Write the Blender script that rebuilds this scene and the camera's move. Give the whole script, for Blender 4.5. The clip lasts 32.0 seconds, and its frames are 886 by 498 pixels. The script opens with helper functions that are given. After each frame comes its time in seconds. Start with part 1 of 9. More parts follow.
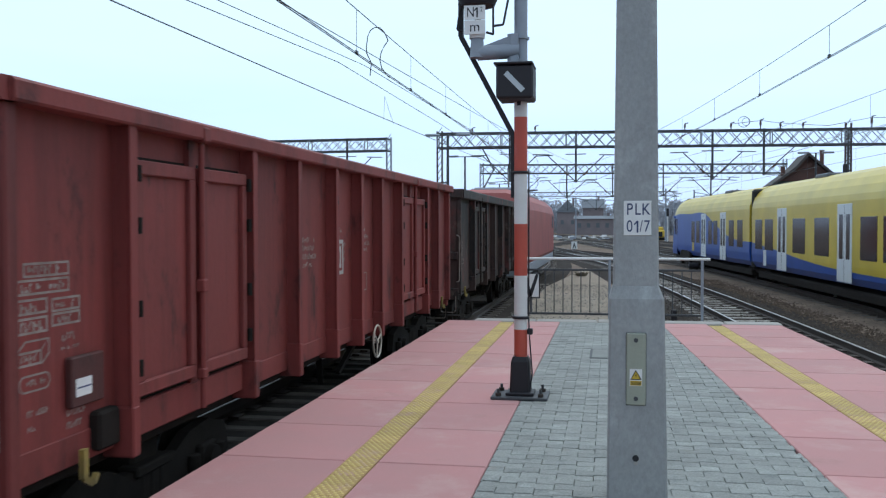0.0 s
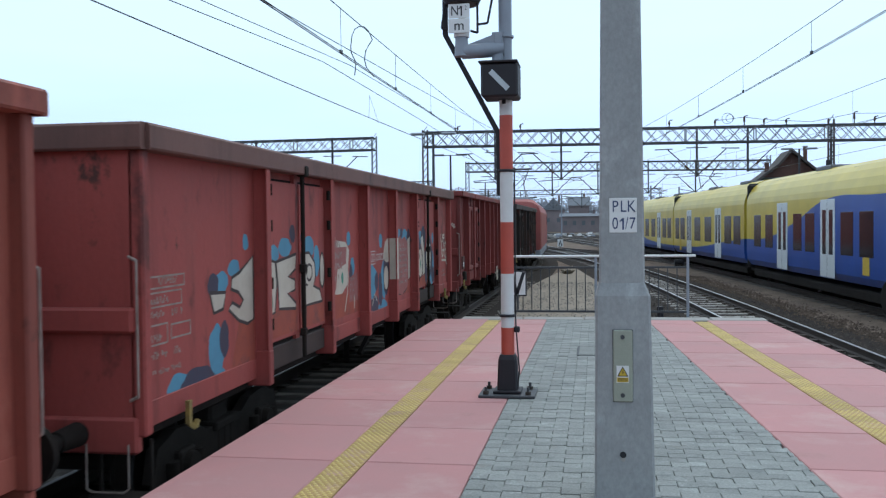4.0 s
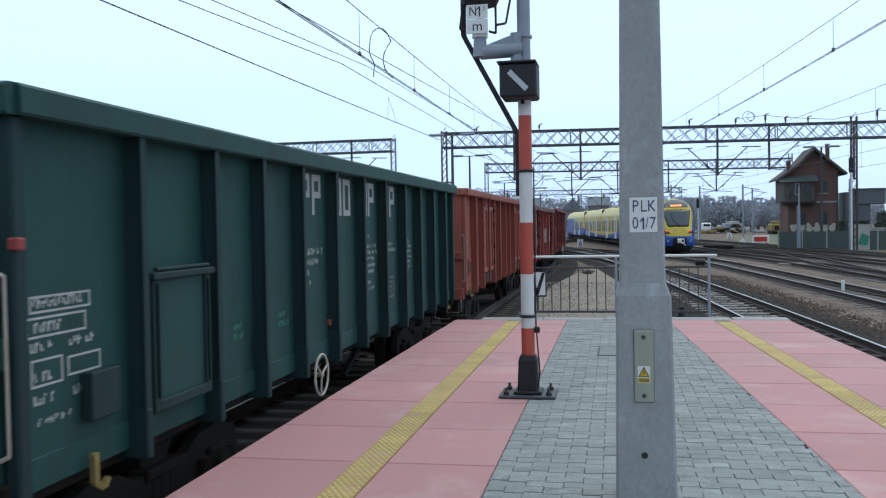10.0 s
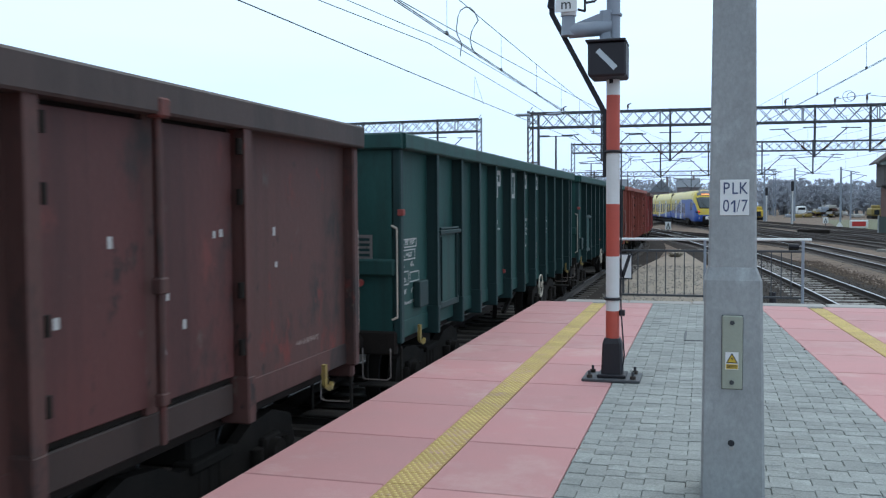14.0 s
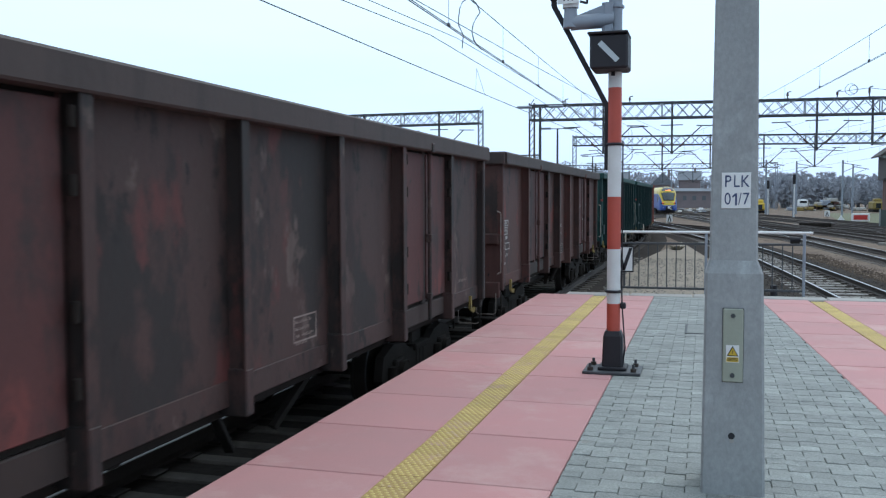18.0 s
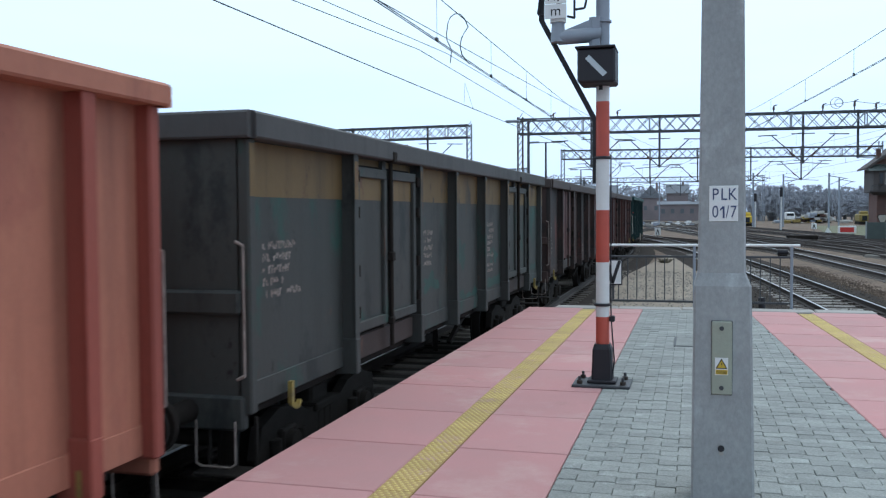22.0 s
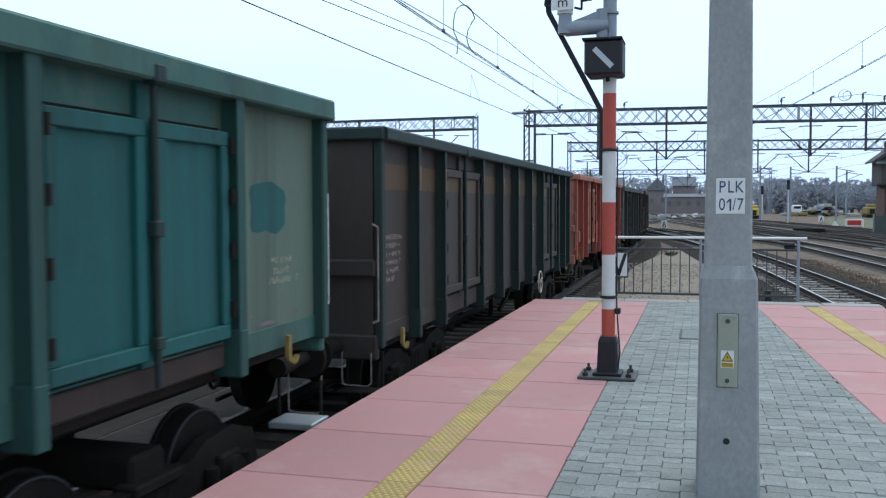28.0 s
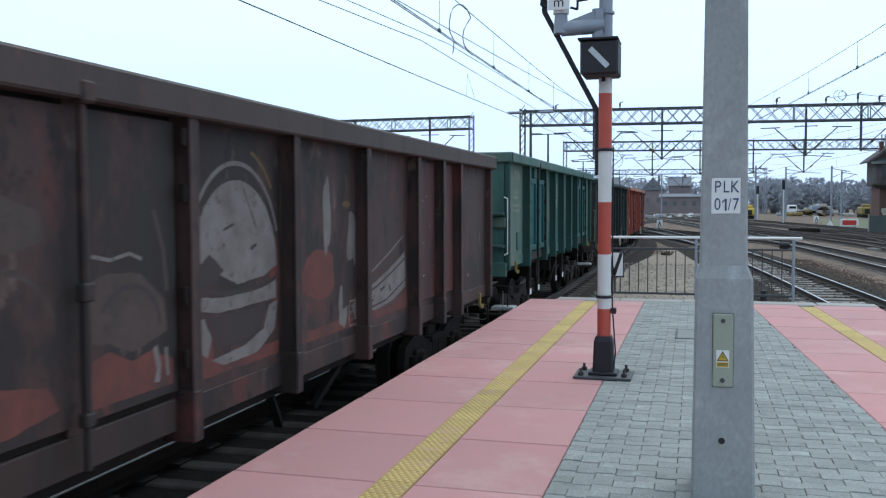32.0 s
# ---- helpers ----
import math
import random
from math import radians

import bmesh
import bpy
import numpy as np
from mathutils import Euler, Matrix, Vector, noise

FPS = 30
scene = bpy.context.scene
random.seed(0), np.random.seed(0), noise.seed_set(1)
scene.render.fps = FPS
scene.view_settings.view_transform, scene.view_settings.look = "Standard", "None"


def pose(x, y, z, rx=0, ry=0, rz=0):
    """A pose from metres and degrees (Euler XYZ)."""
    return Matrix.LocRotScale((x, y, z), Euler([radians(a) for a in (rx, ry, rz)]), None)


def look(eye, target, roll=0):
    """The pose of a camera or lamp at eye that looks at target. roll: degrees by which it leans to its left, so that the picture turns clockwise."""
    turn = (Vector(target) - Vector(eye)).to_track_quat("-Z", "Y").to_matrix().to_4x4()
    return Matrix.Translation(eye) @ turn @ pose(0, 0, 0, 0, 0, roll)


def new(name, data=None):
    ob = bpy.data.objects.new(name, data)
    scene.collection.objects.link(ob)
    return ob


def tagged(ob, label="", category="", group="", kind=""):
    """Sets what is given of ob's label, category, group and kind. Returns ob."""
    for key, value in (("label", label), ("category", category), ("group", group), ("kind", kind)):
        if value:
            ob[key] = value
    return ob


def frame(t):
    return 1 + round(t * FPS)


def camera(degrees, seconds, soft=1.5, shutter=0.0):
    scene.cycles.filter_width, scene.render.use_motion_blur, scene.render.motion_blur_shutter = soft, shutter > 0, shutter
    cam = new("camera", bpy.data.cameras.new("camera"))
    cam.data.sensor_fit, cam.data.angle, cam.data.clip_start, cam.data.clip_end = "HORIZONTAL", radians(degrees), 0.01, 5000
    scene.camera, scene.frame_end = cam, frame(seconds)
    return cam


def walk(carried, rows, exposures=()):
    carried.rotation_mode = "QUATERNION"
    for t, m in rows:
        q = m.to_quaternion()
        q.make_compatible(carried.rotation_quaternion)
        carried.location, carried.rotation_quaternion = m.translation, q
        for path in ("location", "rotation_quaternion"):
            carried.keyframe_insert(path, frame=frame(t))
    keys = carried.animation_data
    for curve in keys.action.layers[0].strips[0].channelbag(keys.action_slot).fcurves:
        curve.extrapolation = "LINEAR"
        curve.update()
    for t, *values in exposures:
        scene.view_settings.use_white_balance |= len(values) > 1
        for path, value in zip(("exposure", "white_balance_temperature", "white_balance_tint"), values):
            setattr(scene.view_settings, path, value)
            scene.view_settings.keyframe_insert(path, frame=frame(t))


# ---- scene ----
cam = camera(52.0, 32.0, soft=1.25, shutter=0.22)
# Hand-held camera on the platform: seconds, yaw, pitch, roll.
walk(cam, [(t, pose(0, 0, 1.72, 90 + p, r, a)) for t, a, p, r in (
    (0, 10.33, -1.47, 0.11), (0.5, 10.11, -1.61, 0.28), (1, 9.28, -1.50, 0.40), (1.5, 9.36, -1.48, 0.64), (2, 9.47, -1.63, 0.88),
    (2.5, 9.32, -1.35, 0.48), (3, 9.17, -1.60, 0.49), (3.5, 9.34, -1.55, 0.52), (5.5, 9.55, -1.60, 0.67), (6, 9.69, -1.36, 0.53),
    (6.5, 10.05, -1.48, 0.62), (7, 9.88, -1.60, 0.66), (7.5, 9.86, -1.87, 1.01), (8, 10.16, -1.41, 0.79), (8.5, 10.11, -1.54, 0.83),
    (9, 10.56, -1.72, 1.43), (9.5, 10.57, -1.63, 1.05), (10, 10.68, -1.48, 0.97), (10.5, 11.44, -1.89, 0.66), (11, 14.06, -2.26, 0.78),
    (11.5, 16.02, -2.40, 0.59), (12, 16.00, -2.15, 0.83), (12.5, 16.06, -2.35, 0.90), (13, 16.12, -2.26, 0.32), (13.5, 16.16, -2.34, 0.19),
    (14, 16.02, -2.67, 0.34), (14.5, 15.85, -2.66, 0.39), (16.5, 15.33, -2.69, 0.60), (17, 15.63, -2.65, 0.27), (17.5, 15.76, -2.95, 0.09),
    (18, 16.10, -3.16, 0.18), (18.5, 16.01, -3.14, 0.42), (19, 16.01, -2.95, 0.45), (19.5, 16.03, -2.69, 0.46), (20, 15.74, -2.65, 0.30),
    (20.5, 15.84, -2.75, 0.41), (21, 15.82, -2.68, 0.44), (21.5, 15.77, -2.58, 0.34), (22, 15.40, -2.29, 0.37), (22.5, 15.63, -2.25, 0.25),
    (23, 15.84, -2.52, 0.35), (23.5, 15.97, -2.84, 0.38), (24, 15.95, -2.68, 0.56), (24.5, 15.43, -2.39, 0.79), (25, 15.35, -2.53, 0.72),
    (25.5, 15.84, -2.52, 0.68), (27.5, 15.84, -2.81, 0.23), (28, 15.78, -2.81, 0.19), (28.5, 15.60, -2.58, 0.36), (29, 15.08, -2.49, 0.55),
    (29.5, 14.92, -2.49, 0.57), (30, 14.76, -2.57, 0.89), (30.5, 14.97, -2.39, 0.32), (31, 15.47, -2.75, 0.67), (31.5, 15.64, -2.57, 0.26),
    (32, 15.52, -2.83, 0.15),
)], exposures=[(0, 0.0, 6100, 8), (10.5, 0.0, 6100, 8), (11.5, 0.13, 6100, 8), (20, 0.13, 6100, 8), (25, 0.08, 6100, 8), (28, 0.14, 6100, 8), (32, 0.14, 6100, 8)])

# ---- world and light: an overcast winter day ----
world = bpy.data.worlds.new("overcast_sky")
scene.world = world
world.use_nodes = True
wn, wl = world.node_tree.nodes, world.node_tree.links
wn.clear()
w_out = wn.new("ShaderNodeOutputWorld")
w_bg = wn.new("ShaderNodeBackground")
w_sky = wn.new("ShaderNodeTexSky")
w_sky.sky_type = "NISHITA"
w_sky.sun_disc = False
w_sky.sun_elevation = radians(60)
w_sky.sun_rotation = radians(22)
w_tc = wn.new("ShaderNodeTexCoord")
w_sep = wn.new("ShaderNodeSeparateXYZ")
w_ramp = wn.new("ShaderNodeValToRGB")
w_noise = wn.new("ShaderNodeTexNoise")
w_map = wn.new("ShaderNodeMapping")
w_map.inputs["Scale"].default_value = (1.0, 1.0, 5.0)
w_noise.inputs["Scale"].default_value = 2.4
w_noise.inputs["Detail"].default_value = 5.0
wl.new(w_tc.outputs["Generated"], w_sep.inputs[0])
wl.new(w_tc.outputs["Generated"], w_map.inputs[0])
wl.new(w_map.outputs[0], w_noise.inputs["Vector"])
w_add = wn.new("ShaderNodeMath")
w_add.operation = "MULTIPLY_ADD"
w_add.inputs[1].default_value = 0.20
wl.new(w_noise.outputs["Fac"], w_add.inputs[0])
wl.new(w_sep.outputs["Z"], w_add.inputs[2])
wl.new(w_add.outputs[0], w_ramp.inputs["Fac"])
el = w_ramp.color_ramp.elements
el[0].position, el[0].color = 0.03, (0.525, 0.69, 1.01, 1)
el[1].position, el[1].color = 0.30, (0.755, 0.965, 1.15, 1)
e2 = el.new(0.16)
e2.color = (0.625, 0.81, 1.09, 1)
e3 = el.new(0.50)
e3.color = (0.85, 1.01, 1.14, 1)
w_mix = wn.new("ShaderNodeMix")
w_mix.data_type = "RGBA"
w_mix.inputs["Factor"].default_value = 0.02
# the overcast is brighter towards the hidden sun, ahead of the platform
w_side = wn.new("ShaderNodeMapRange")
w_side.inputs["From Min"].default_value, w_side.inputs["From Max"].default_value = -1.0, 1.0
w_side.inputs["To Min"].default_value, w_side.inputs["To Max"].default_value = 0.78, 1.05
w_scale = wn.new("ShaderNodeVectorMath")
w_scale.operation = "SCALE"
wl.new(w_sep.outputs["Y"], w_side.inputs["Value"])
wl.new(w_ramp.outputs["Color"], w_scale.inputs[0])
wl.new(w_side.outputs["Result"], w_scale.inputs["Scale"])
wl.new(w_scale.outputs["Vector"], w_mix.inputs["A"])
wl.new(w_sky.outputs["Color"], w_mix.inputs["B"])
wl.new(w_mix.outputs["Result"], w_bg.inputs["Color"])
w_bg.inputs["Strength"].default_value = 1.0
wl.new(w_bg.outputs[0], w_out.inputs[0])
sun = new("sun", bpy.data.lights.new("sun", "SUN"))
sun.data.energy = 1.0
sun.data.angle = radians(35)
sun.data.color = (1.0, 0.975, 0.91)
sun.matrix_world = look((0, 0, 60), (-13, -32, 0))


# ---- materials ----
def material(name, col, rough=0.6, metal=0.0, col2=None, amount=0.5, scale=3.0, fine=40.0, fine_amt=0.12, bump=0.1, stretch=(1, 1, 1),
             spots=None, spots_lim=0.62, rnd=0.0, coords="Object", emit=None, spec=None, streaks=0.0, patches=()):
    """Base colour with stains (col2, broad), grain (fine), optional spots of a third colour, and a random shift per object."""
    m = bpy.data.materials.new(name)
    m.use_nodes = True
    n, l = m.node_tree.nodes, m.node_tree.links
    b = n["Principled BSDF"]
    b.inputs["Roughness"].default_value = rough
    b.inputs["Metallic"].default_value = metal
    if spec is not None:
        b.inputs["Specular IOR Level"].default_value = spec
    tc = n.new("ShaderNodeTexCoord")
    mp = n.new("ShaderNodeMapping")
    mp.inputs["Scale"].default_value = stretch
    l.new(tc.outputs[coords], mp.inputs[0])
    vec = mp.outputs[0]
    oi = n.new("ShaderNodeObjectInfo")
    if coords == "Object":
        sh = n.new("ShaderNodeVectorMath")
        sh.operation = "MULTIPLY_ADD"
        sh.inputs[1].default_value = (17.0, 31.0, 13.0)
        cx = n.new("ShaderNodeCombineXYZ")
        for k in range(3):
            l.new(oi.outputs["Random"], cx.inputs[k])
        l.new(cx.outputs[0], sh.inputs[0])
        l.new(vec, sh.inputs[2])
        vec = sh.outputs[0]

    def noise_tex(s, d=4.0, r=0.6):
        t = n.new("ShaderNodeTexNoise")
        t.inputs["Scale"].default_value = s
        t.inputs["Detail"].default_value = d
        t.inputs["Roughness"].default_value = r
        l.new(vec, t.inputs["Vector"])
        return t.outputs["Fac"]

    def ramp(fac, a, c):
        r = n.new("ShaderNodeMapRange")
        r.inputs["From Min"].default_value = a
        r.inputs["From Max"].default_value = c
        l.new(fac, r.inputs["Value"])
        return r.outputs["Result"]

    def mixed(fac, a, c, mode="MIX"):
        x = n.new("ShaderNodeMix")
        x.data_type = "RGBA"
        x.blend_type = mode
        if hasattr(fac, "links"):
            l.new(fac, x.inputs["Factor"])
        else:
            x.inputs["Factor"].default_value = fac
        for s, v in (("A", a), ("B", c)):
            if hasattr(v, "links"):
                l.new(v, x.inputs[s])
            else:
                x.inputs[s].default_value = (*v, 1)
        return x.outputs["Result"]

    c2 = col2 or tuple(v * 0.7 for v in col)
    f1 = noise_tex(scale)
    r1 = ramp(f1, 0.5 - 0.25, 0.5 + 0.25)
    mul = n.new("ShaderNodeMath")
    mul.operation = "MULTIPLY"
    mul.inputs[1].default_value = amount
    l.new(r1, mul.inputs[0])
    out = mixed(mul.outputs[0], col, c2)
    if spots:
        out = mixed(ramp(noise_tex(scale * 2.3, 6.0, 0.7), spots_lim, spots_lim + 0.06), out, spots)
    for pc, plim, pscale, psoft in patches:
        out = mixed(ramp(noise_tex(pscale, 7.0, 0.68), plim, plim + psoft), out, pc)
    if streaks:
        sm_ = n.new("ShaderNodeMapping")
        sm_.inputs["Scale"].default_value = (1.0, 1.0, 0.09)
        l.new(vec, sm_.inputs[0])
        st_ = n.new("ShaderNodeTexNoise")
        st_.inputs["Scale"].default_value = 2.2
        st_.inputs["Detail"].default_value = 5.0
        st_.inputs["Roughness"].default_value = 0.65
        l.new(sm_.outputs[0], st_.inputs["Vector"])
        sc_ = n.new("ShaderNodeMath")
        sc_.operation = "MULTIPLY"
        sc_.inputs[1].default_value = streaks
        l.new(ramp(st_.outputs["Fac"], 0.50, 0.74), sc_.inputs[0])
        out = mixed(sc_.outputs[0], out, tuple(0.35 * v + 0.006 for v in c2))
    f2 = noise_tex(fine, 3.0, 0.7)
    hs = n.new("ShaderNodeHueSaturation")
    l.new(out, hs.inputs["Color"])
    val = n.new("ShaderNodeMath")
    val.operation = "MULTIPLY_ADD"
    val.inputs[1].default_value = 2 * fine_amt
    val.inputs[2].default_value = 1 - fine_amt
    l.new(f2, val.inputs[0])
    if rnd:
        rr = n.new("ShaderNodeMath")
        rr.operation = "MULTIPLY_ADD"
        rr.inputs[1].default_value = 2 * rnd
        rr.inputs[2].default_value = -rnd
        l.new(oi.outputs["Random"], rr.inputs[0])
        ad = n.new("ShaderNodeMath")
        l.new(val.outputs[0], ad.inputs[0])
        l.new(rr.outputs[0], ad.inputs[1])
        val = ad
    l.new(val.outputs[0], hs.inputs["Value"])
    l.new(hs.outputs["Color"], b.inputs["Base Color"])
    if bump:
        bp = n.new("ShaderNodeBump")
        bp.inputs["Strength"].default_value = bump
        bp.inputs["Distance"].default_value = 0.02
        l.new(f2, bp.inputs["Height"])
        l.new(bp.outputs[0], b.inputs["Normal"])
    if emit:
        b.inputs["Emission Color"].default_value = (*emit[0], 1)
        b.inputs["Emission Strength"].default_value = emit[1]
    return m


M = {}
M["ballast"] = material("ballast", (0.212, 0.160, 0.122), 0.95, col2=(0.104, 0.079, 0.064), amount=1.0, scale=0.7, fine=9, fine_amt=0.7, bump=1.0, spec=0.1)
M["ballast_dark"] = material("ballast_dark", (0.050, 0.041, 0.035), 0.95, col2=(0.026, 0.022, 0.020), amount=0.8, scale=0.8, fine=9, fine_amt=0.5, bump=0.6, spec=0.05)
M["gravel"] = material("pale_gravel", (0.31, 0.252, 0.192), 0.95, col2=(0.19, 0.155, 0.12), amount=0.9, scale=0.7, fine=10, fine_amt=0.45, bump=0.8)
M["grass"] = material("rough_grass", (0.10, 0.115, 0.055), 0.95, col2=(0.15, 0.13, 0.08), amount=0.8, scale=0.3, fine=9, fine_amt=0.5, bump=0.8)
M["sleeper"] = material("sleeper_concrete", (0.40, 0.38, 0.35), 0.9, col2=(0.10, 0.08, 0.07), amount=1.0, scale=2.6, fine=60, rnd=0.14)
M["sleeper_grey"] = material("sleeper_grey", (0.145, 0.125, 0.108), 0.9, col2=(0.06, 0.05, 0.044), amount=0.9, scale=3, fine=60, rnd=0.12, spec=0.1)
M["sleeper_old"] = material("sleeper_wood", (0.125, 0.106, 0.094), 0.9, amount=0.6, scale=4, fine=60, rnd=0.12)
M["rail"] = material("rusty_rail", (0.050, 0.036, 0.029), 0.8, 0.0, amount=0.6, scale=2, fine=50)
M["rail_dull"] = material("dull_rail_head", (0.12, 0.10, 0.092), 0.62, 0.5, amount=0.4, scale=2, fine=50, fine_amt=0.05, bump=0.0)
M["rail_head"] = material("polished_rail_head", (0.40, 0.39, 0.385), 0.34, 1.0, amount=0.2, scale=2, fine=50, fine_amt=0.05, bump=0.0)
M["pink"] = material("pink_slab", (0.492, 0.230, 0.226), 0.85, col2=(0.415, 0.234, 0.226), amount=0.8, scale=1.1, fine=110, fine_amt=0.09, bump=0.12, rnd=0.05, patches=(((0.51, 0.335, 0.31), 0.52, 0.8, 0.2), ((0.36, 0.19, 0.175), 0.60, 1.7, 0.18), ((0.30, 0.20, 0.17), 0.68, 6.0, 0.10)))
M["joint"] = material("joint_sand", (0.175, 0.158, 0.148), 0.95, scale=5, fine=90)
# Worn studs, dirty base; contrast raised in colour where soft light gives little.
M["tile_stud"] = material("yellow_stud", (0.60, 0.47, 0.16), 0.75, col2=(0.48, 0.34, 0.13), amount=0.8, scale=4, fine=80, fine_amt=0.12, rnd=0.10, patches=(((0.50, 0.34, 0.24), 0.56, 5.0, 0.12),))
M["yellow_tile"] = material("yellow_tactile", (0.40, 0.275, 0.085), 0.85, col2=(0.36, 0.225, 0.11), amount=0.8, scale=4, fine=80, fine_amt=0.15, rnd=0.09, patches=(((0.42, 0.26, 0.19), 0.55, 4.0, 0.12), ((0.22, 0.15, 0.09), 0.62, 9.0, 0.08)))
M["paver"] = material("grey_paver", (0.285, 0.295, 0.278), 0.9, col2=(0.205, 0.212, 0.202), amount=0.9, scale=2.6, fine=60, fine_amt=0.55, bump=0.35, rnd=0.13, patches=(((0.33, 0.345, 0.33), 0.58, 5.0, 0.12), ((0.15, 0.162, 0.158), 0.58, 3.4, 0.14), ((0.20, 0.17, 0.14), 0.64, 1.1, 0.12)))
M["concrete"] = material("cast_concrete", (0.355, 0.365, 0.366), 0.9, col2=(0.26, 0.27, 0.273), amount=0.9, scale=2.4, fine=38, fine_amt=0.26, bump=0.10, stretch=(1, 1, 0.65), patches=(((0.42, 0.44, 0.45), 0.57, 3.0, 0.15), ((0.20, 0.215, 0.225), 0.62, 4.0, 0.15)))
M["concrete_pale"] = material("pale_concrete", (0.36, 0.34, 0.315), 0.9, amount=0.5, scale=2, fine=60)
M["steel_dark"] = material("dark_steel", (0.075, 0.078, 0.085), 0.65, 0.3, amount=0.5, scale=3, fine=40)
M["steel_rust"] = material("rusty_steel", (0.105, 0.075, 0.068), 0.8, 0.1, col2=(0.06, 0.05, 0.05), amount=0.8, scale=2, fine=40)
M["steel_grey"] = material("grey_steel", (0.30, 0.33, 0.38), 0.55, 0.2, col2=(0.24, 0.26, 0.30), amount=0.6, scale=4, fine=60, fine_amt=0.06)
M["steel_zinc"] = material("zinc_steel", (0.50, 0.53, 0.55), 0.45, 0.5, amount=0.4, scale=5, fine=60, fine_amt=0.06)
M["white_metal"] = material("white_painted_metal", (0.78, 0.78, 0.77), 0.5, amount=0.25, scale=6, fine=60, fine_amt=0.05)
M["black_metal"] = material("black_painted_metal", (0.013, 0.011, 0.016), 0.6, amount=0.4, scale=4, fine=60)
M["mast_red"] = material("mast_red", (0.50, 0.085, 0.055), 0.55, col2=(0.38, 0.07, 0.05), amount=0.6, scale=5, fine=60, fine_amt=0.06)
M["mast_white"] = material("mast_white", (0.72, 0.71, 0.70), 0.55, col2=(0.58, 0.56, 0.54), amount=0.6, scale=5, fine=60, fine_amt=0.06)
M["yellow_paint"] = material("yellow_paint", (0.62, 0.42, 0.04), 0.6, amount=0.5, scale=8, fine=60)
M["hook_yellow"] = material("dirty_yellow", (0.33, 0.235, 0.05), 0.75, col2=(0.12, 0.09, 0.045), amount=0.9, scale=9, fine=60)
M["red_paint"] = material("red_paint", (0.55, 0.04, 0.035), 0.5, amount=0.4, scale=6, fine=60)
M["wire"] = material("contact_wire", (0.10, 0.105, 0.115), 0.6, 0.2, scale=1, fine=20, bump=0)
M["ink"] = material("black_ink", (0.015, 0.015, 0.02), 0.6, scale=9, fine=60, bump=0)
M["ink_blue"] = material("blue_black_ink", (0.05, 0.07, 0.16), 0.6, scale=9, fine=60, bump=0)
M["stencil"] = material("white_stencil", (0.46, 0.46, 0.44), 0.8, col2=(0.30, 0.30, 0.29), amount=0.8, scale=7, fine=60, bump=0)
M["stencil_dull"] = material("worn_stencil", (0.34, 0.29, 0.26), 0.85, col2=(0.17, 0.12, 0.10), amount=1.0, scale=9, fine=60, bump=0)
M["stencil_cream"] = material("cream_stencil", (0.36, 0.34, 0.235), 0.85, col2=(0.16, 0.19, 0.14), amount=1.0, scale=7, fine=60, bump=0)
M["graf_white"] = material("graffiti_white", (0.52, 0.48, 0.40), 0.75, col2=(0.36, 0.30, 0.24), amount=0.8, scale=3, fine=60, bump=0)
M["graf_grey"] = material("graffiti_grey", (0.20, 0.19, 0.18), 0.85, col2=(0.11, 0.09, 0.082), amount=0.9, scale=4, fine=60, bump=0, patches=(((0.075, 0.060, 0.055), 0.60, 16.0, 0.06), ((0.06, 0.045, 0.04), 0.62, 5.0, 0.08)))
M["graf_dust"] = material("faded_dust_paint", (0.076, 0.056, 0.048), 0.9, col2=(0.054, 0.039, 0.034), amount=0.9, scale=5, fine=60, bump=0, patches=(((0.05, 0.036, 0.032), 0.52, 4.0, 0.15),))
M["graf_blue"] = material("graffiti_blue", (0.08, 0.26, 0.38), 0.75, col2=(0.06, 0.16, 0.24), amount=0.8, scale=3, fine=60, bump=0)
M["graf_navy"] = material("graffiti_navy", (0.035, 0.04, 0.075), 0.75, col2=(0.05, 0.03, 0.04), amount=0.8, scale=3, fine=60, bump=0)
M["graf_rust"] = material("old_red_patch", (0.17, 0.048, 0.036), 0.85, col2=(0.06, 0.028, 0.025), amount=0.9, scale=3, fine=50, bump=0, patches=(((0.055, 0.036, 0.032), 0.54, 4.0, 0.15),))
M["graf_orange"] = material("graffiti_orange_red", (0.34, 0.070, 0.036), 0.8, col2=(0.20, 0.045, 0.034), amount=0.9, scale=3, fine=60, bump=0, patches=(((0.16, 0.05, 0.042), 0.56, 3.5, 0.12),))
M["graf_pink"] = material("graffiti_pink", (0.30, 0.115, 0.105), 0.8, col2=(0.22, 0.07, 0.065), amount=0.8, scale=4, fine=60, bump=0)
M["graf_teal"] = material("graffiti_teal", (0.06, 0.24, 0.17), 0.8, scale=4, fine=60, bump=0)
M["graf_soot"] = material("graffiti_soot", (0.030, 0.026, 0.026), 0.8, col2=(0.05, 0.03, 0.03), amount=0.8, scale=4, fine=60, bump=0)
# Grimy, and darkened further for the shade beside the platform edge; rims too.
M["underframe"] = material("grimy_shaded_underframe", (0.0145, 0.012, 0.0105), 0.9, 0.0, col2=(0.030, 0.024, 0.020), amount=0.7, scale=3, fine=40, fine_amt=0.3, spec=0.15)
M["tread"] = material("worn_wheel_rim", (0.05, 0.05, 0.052), 0.6, 0.3, scale=3, fine=30, bump=0)


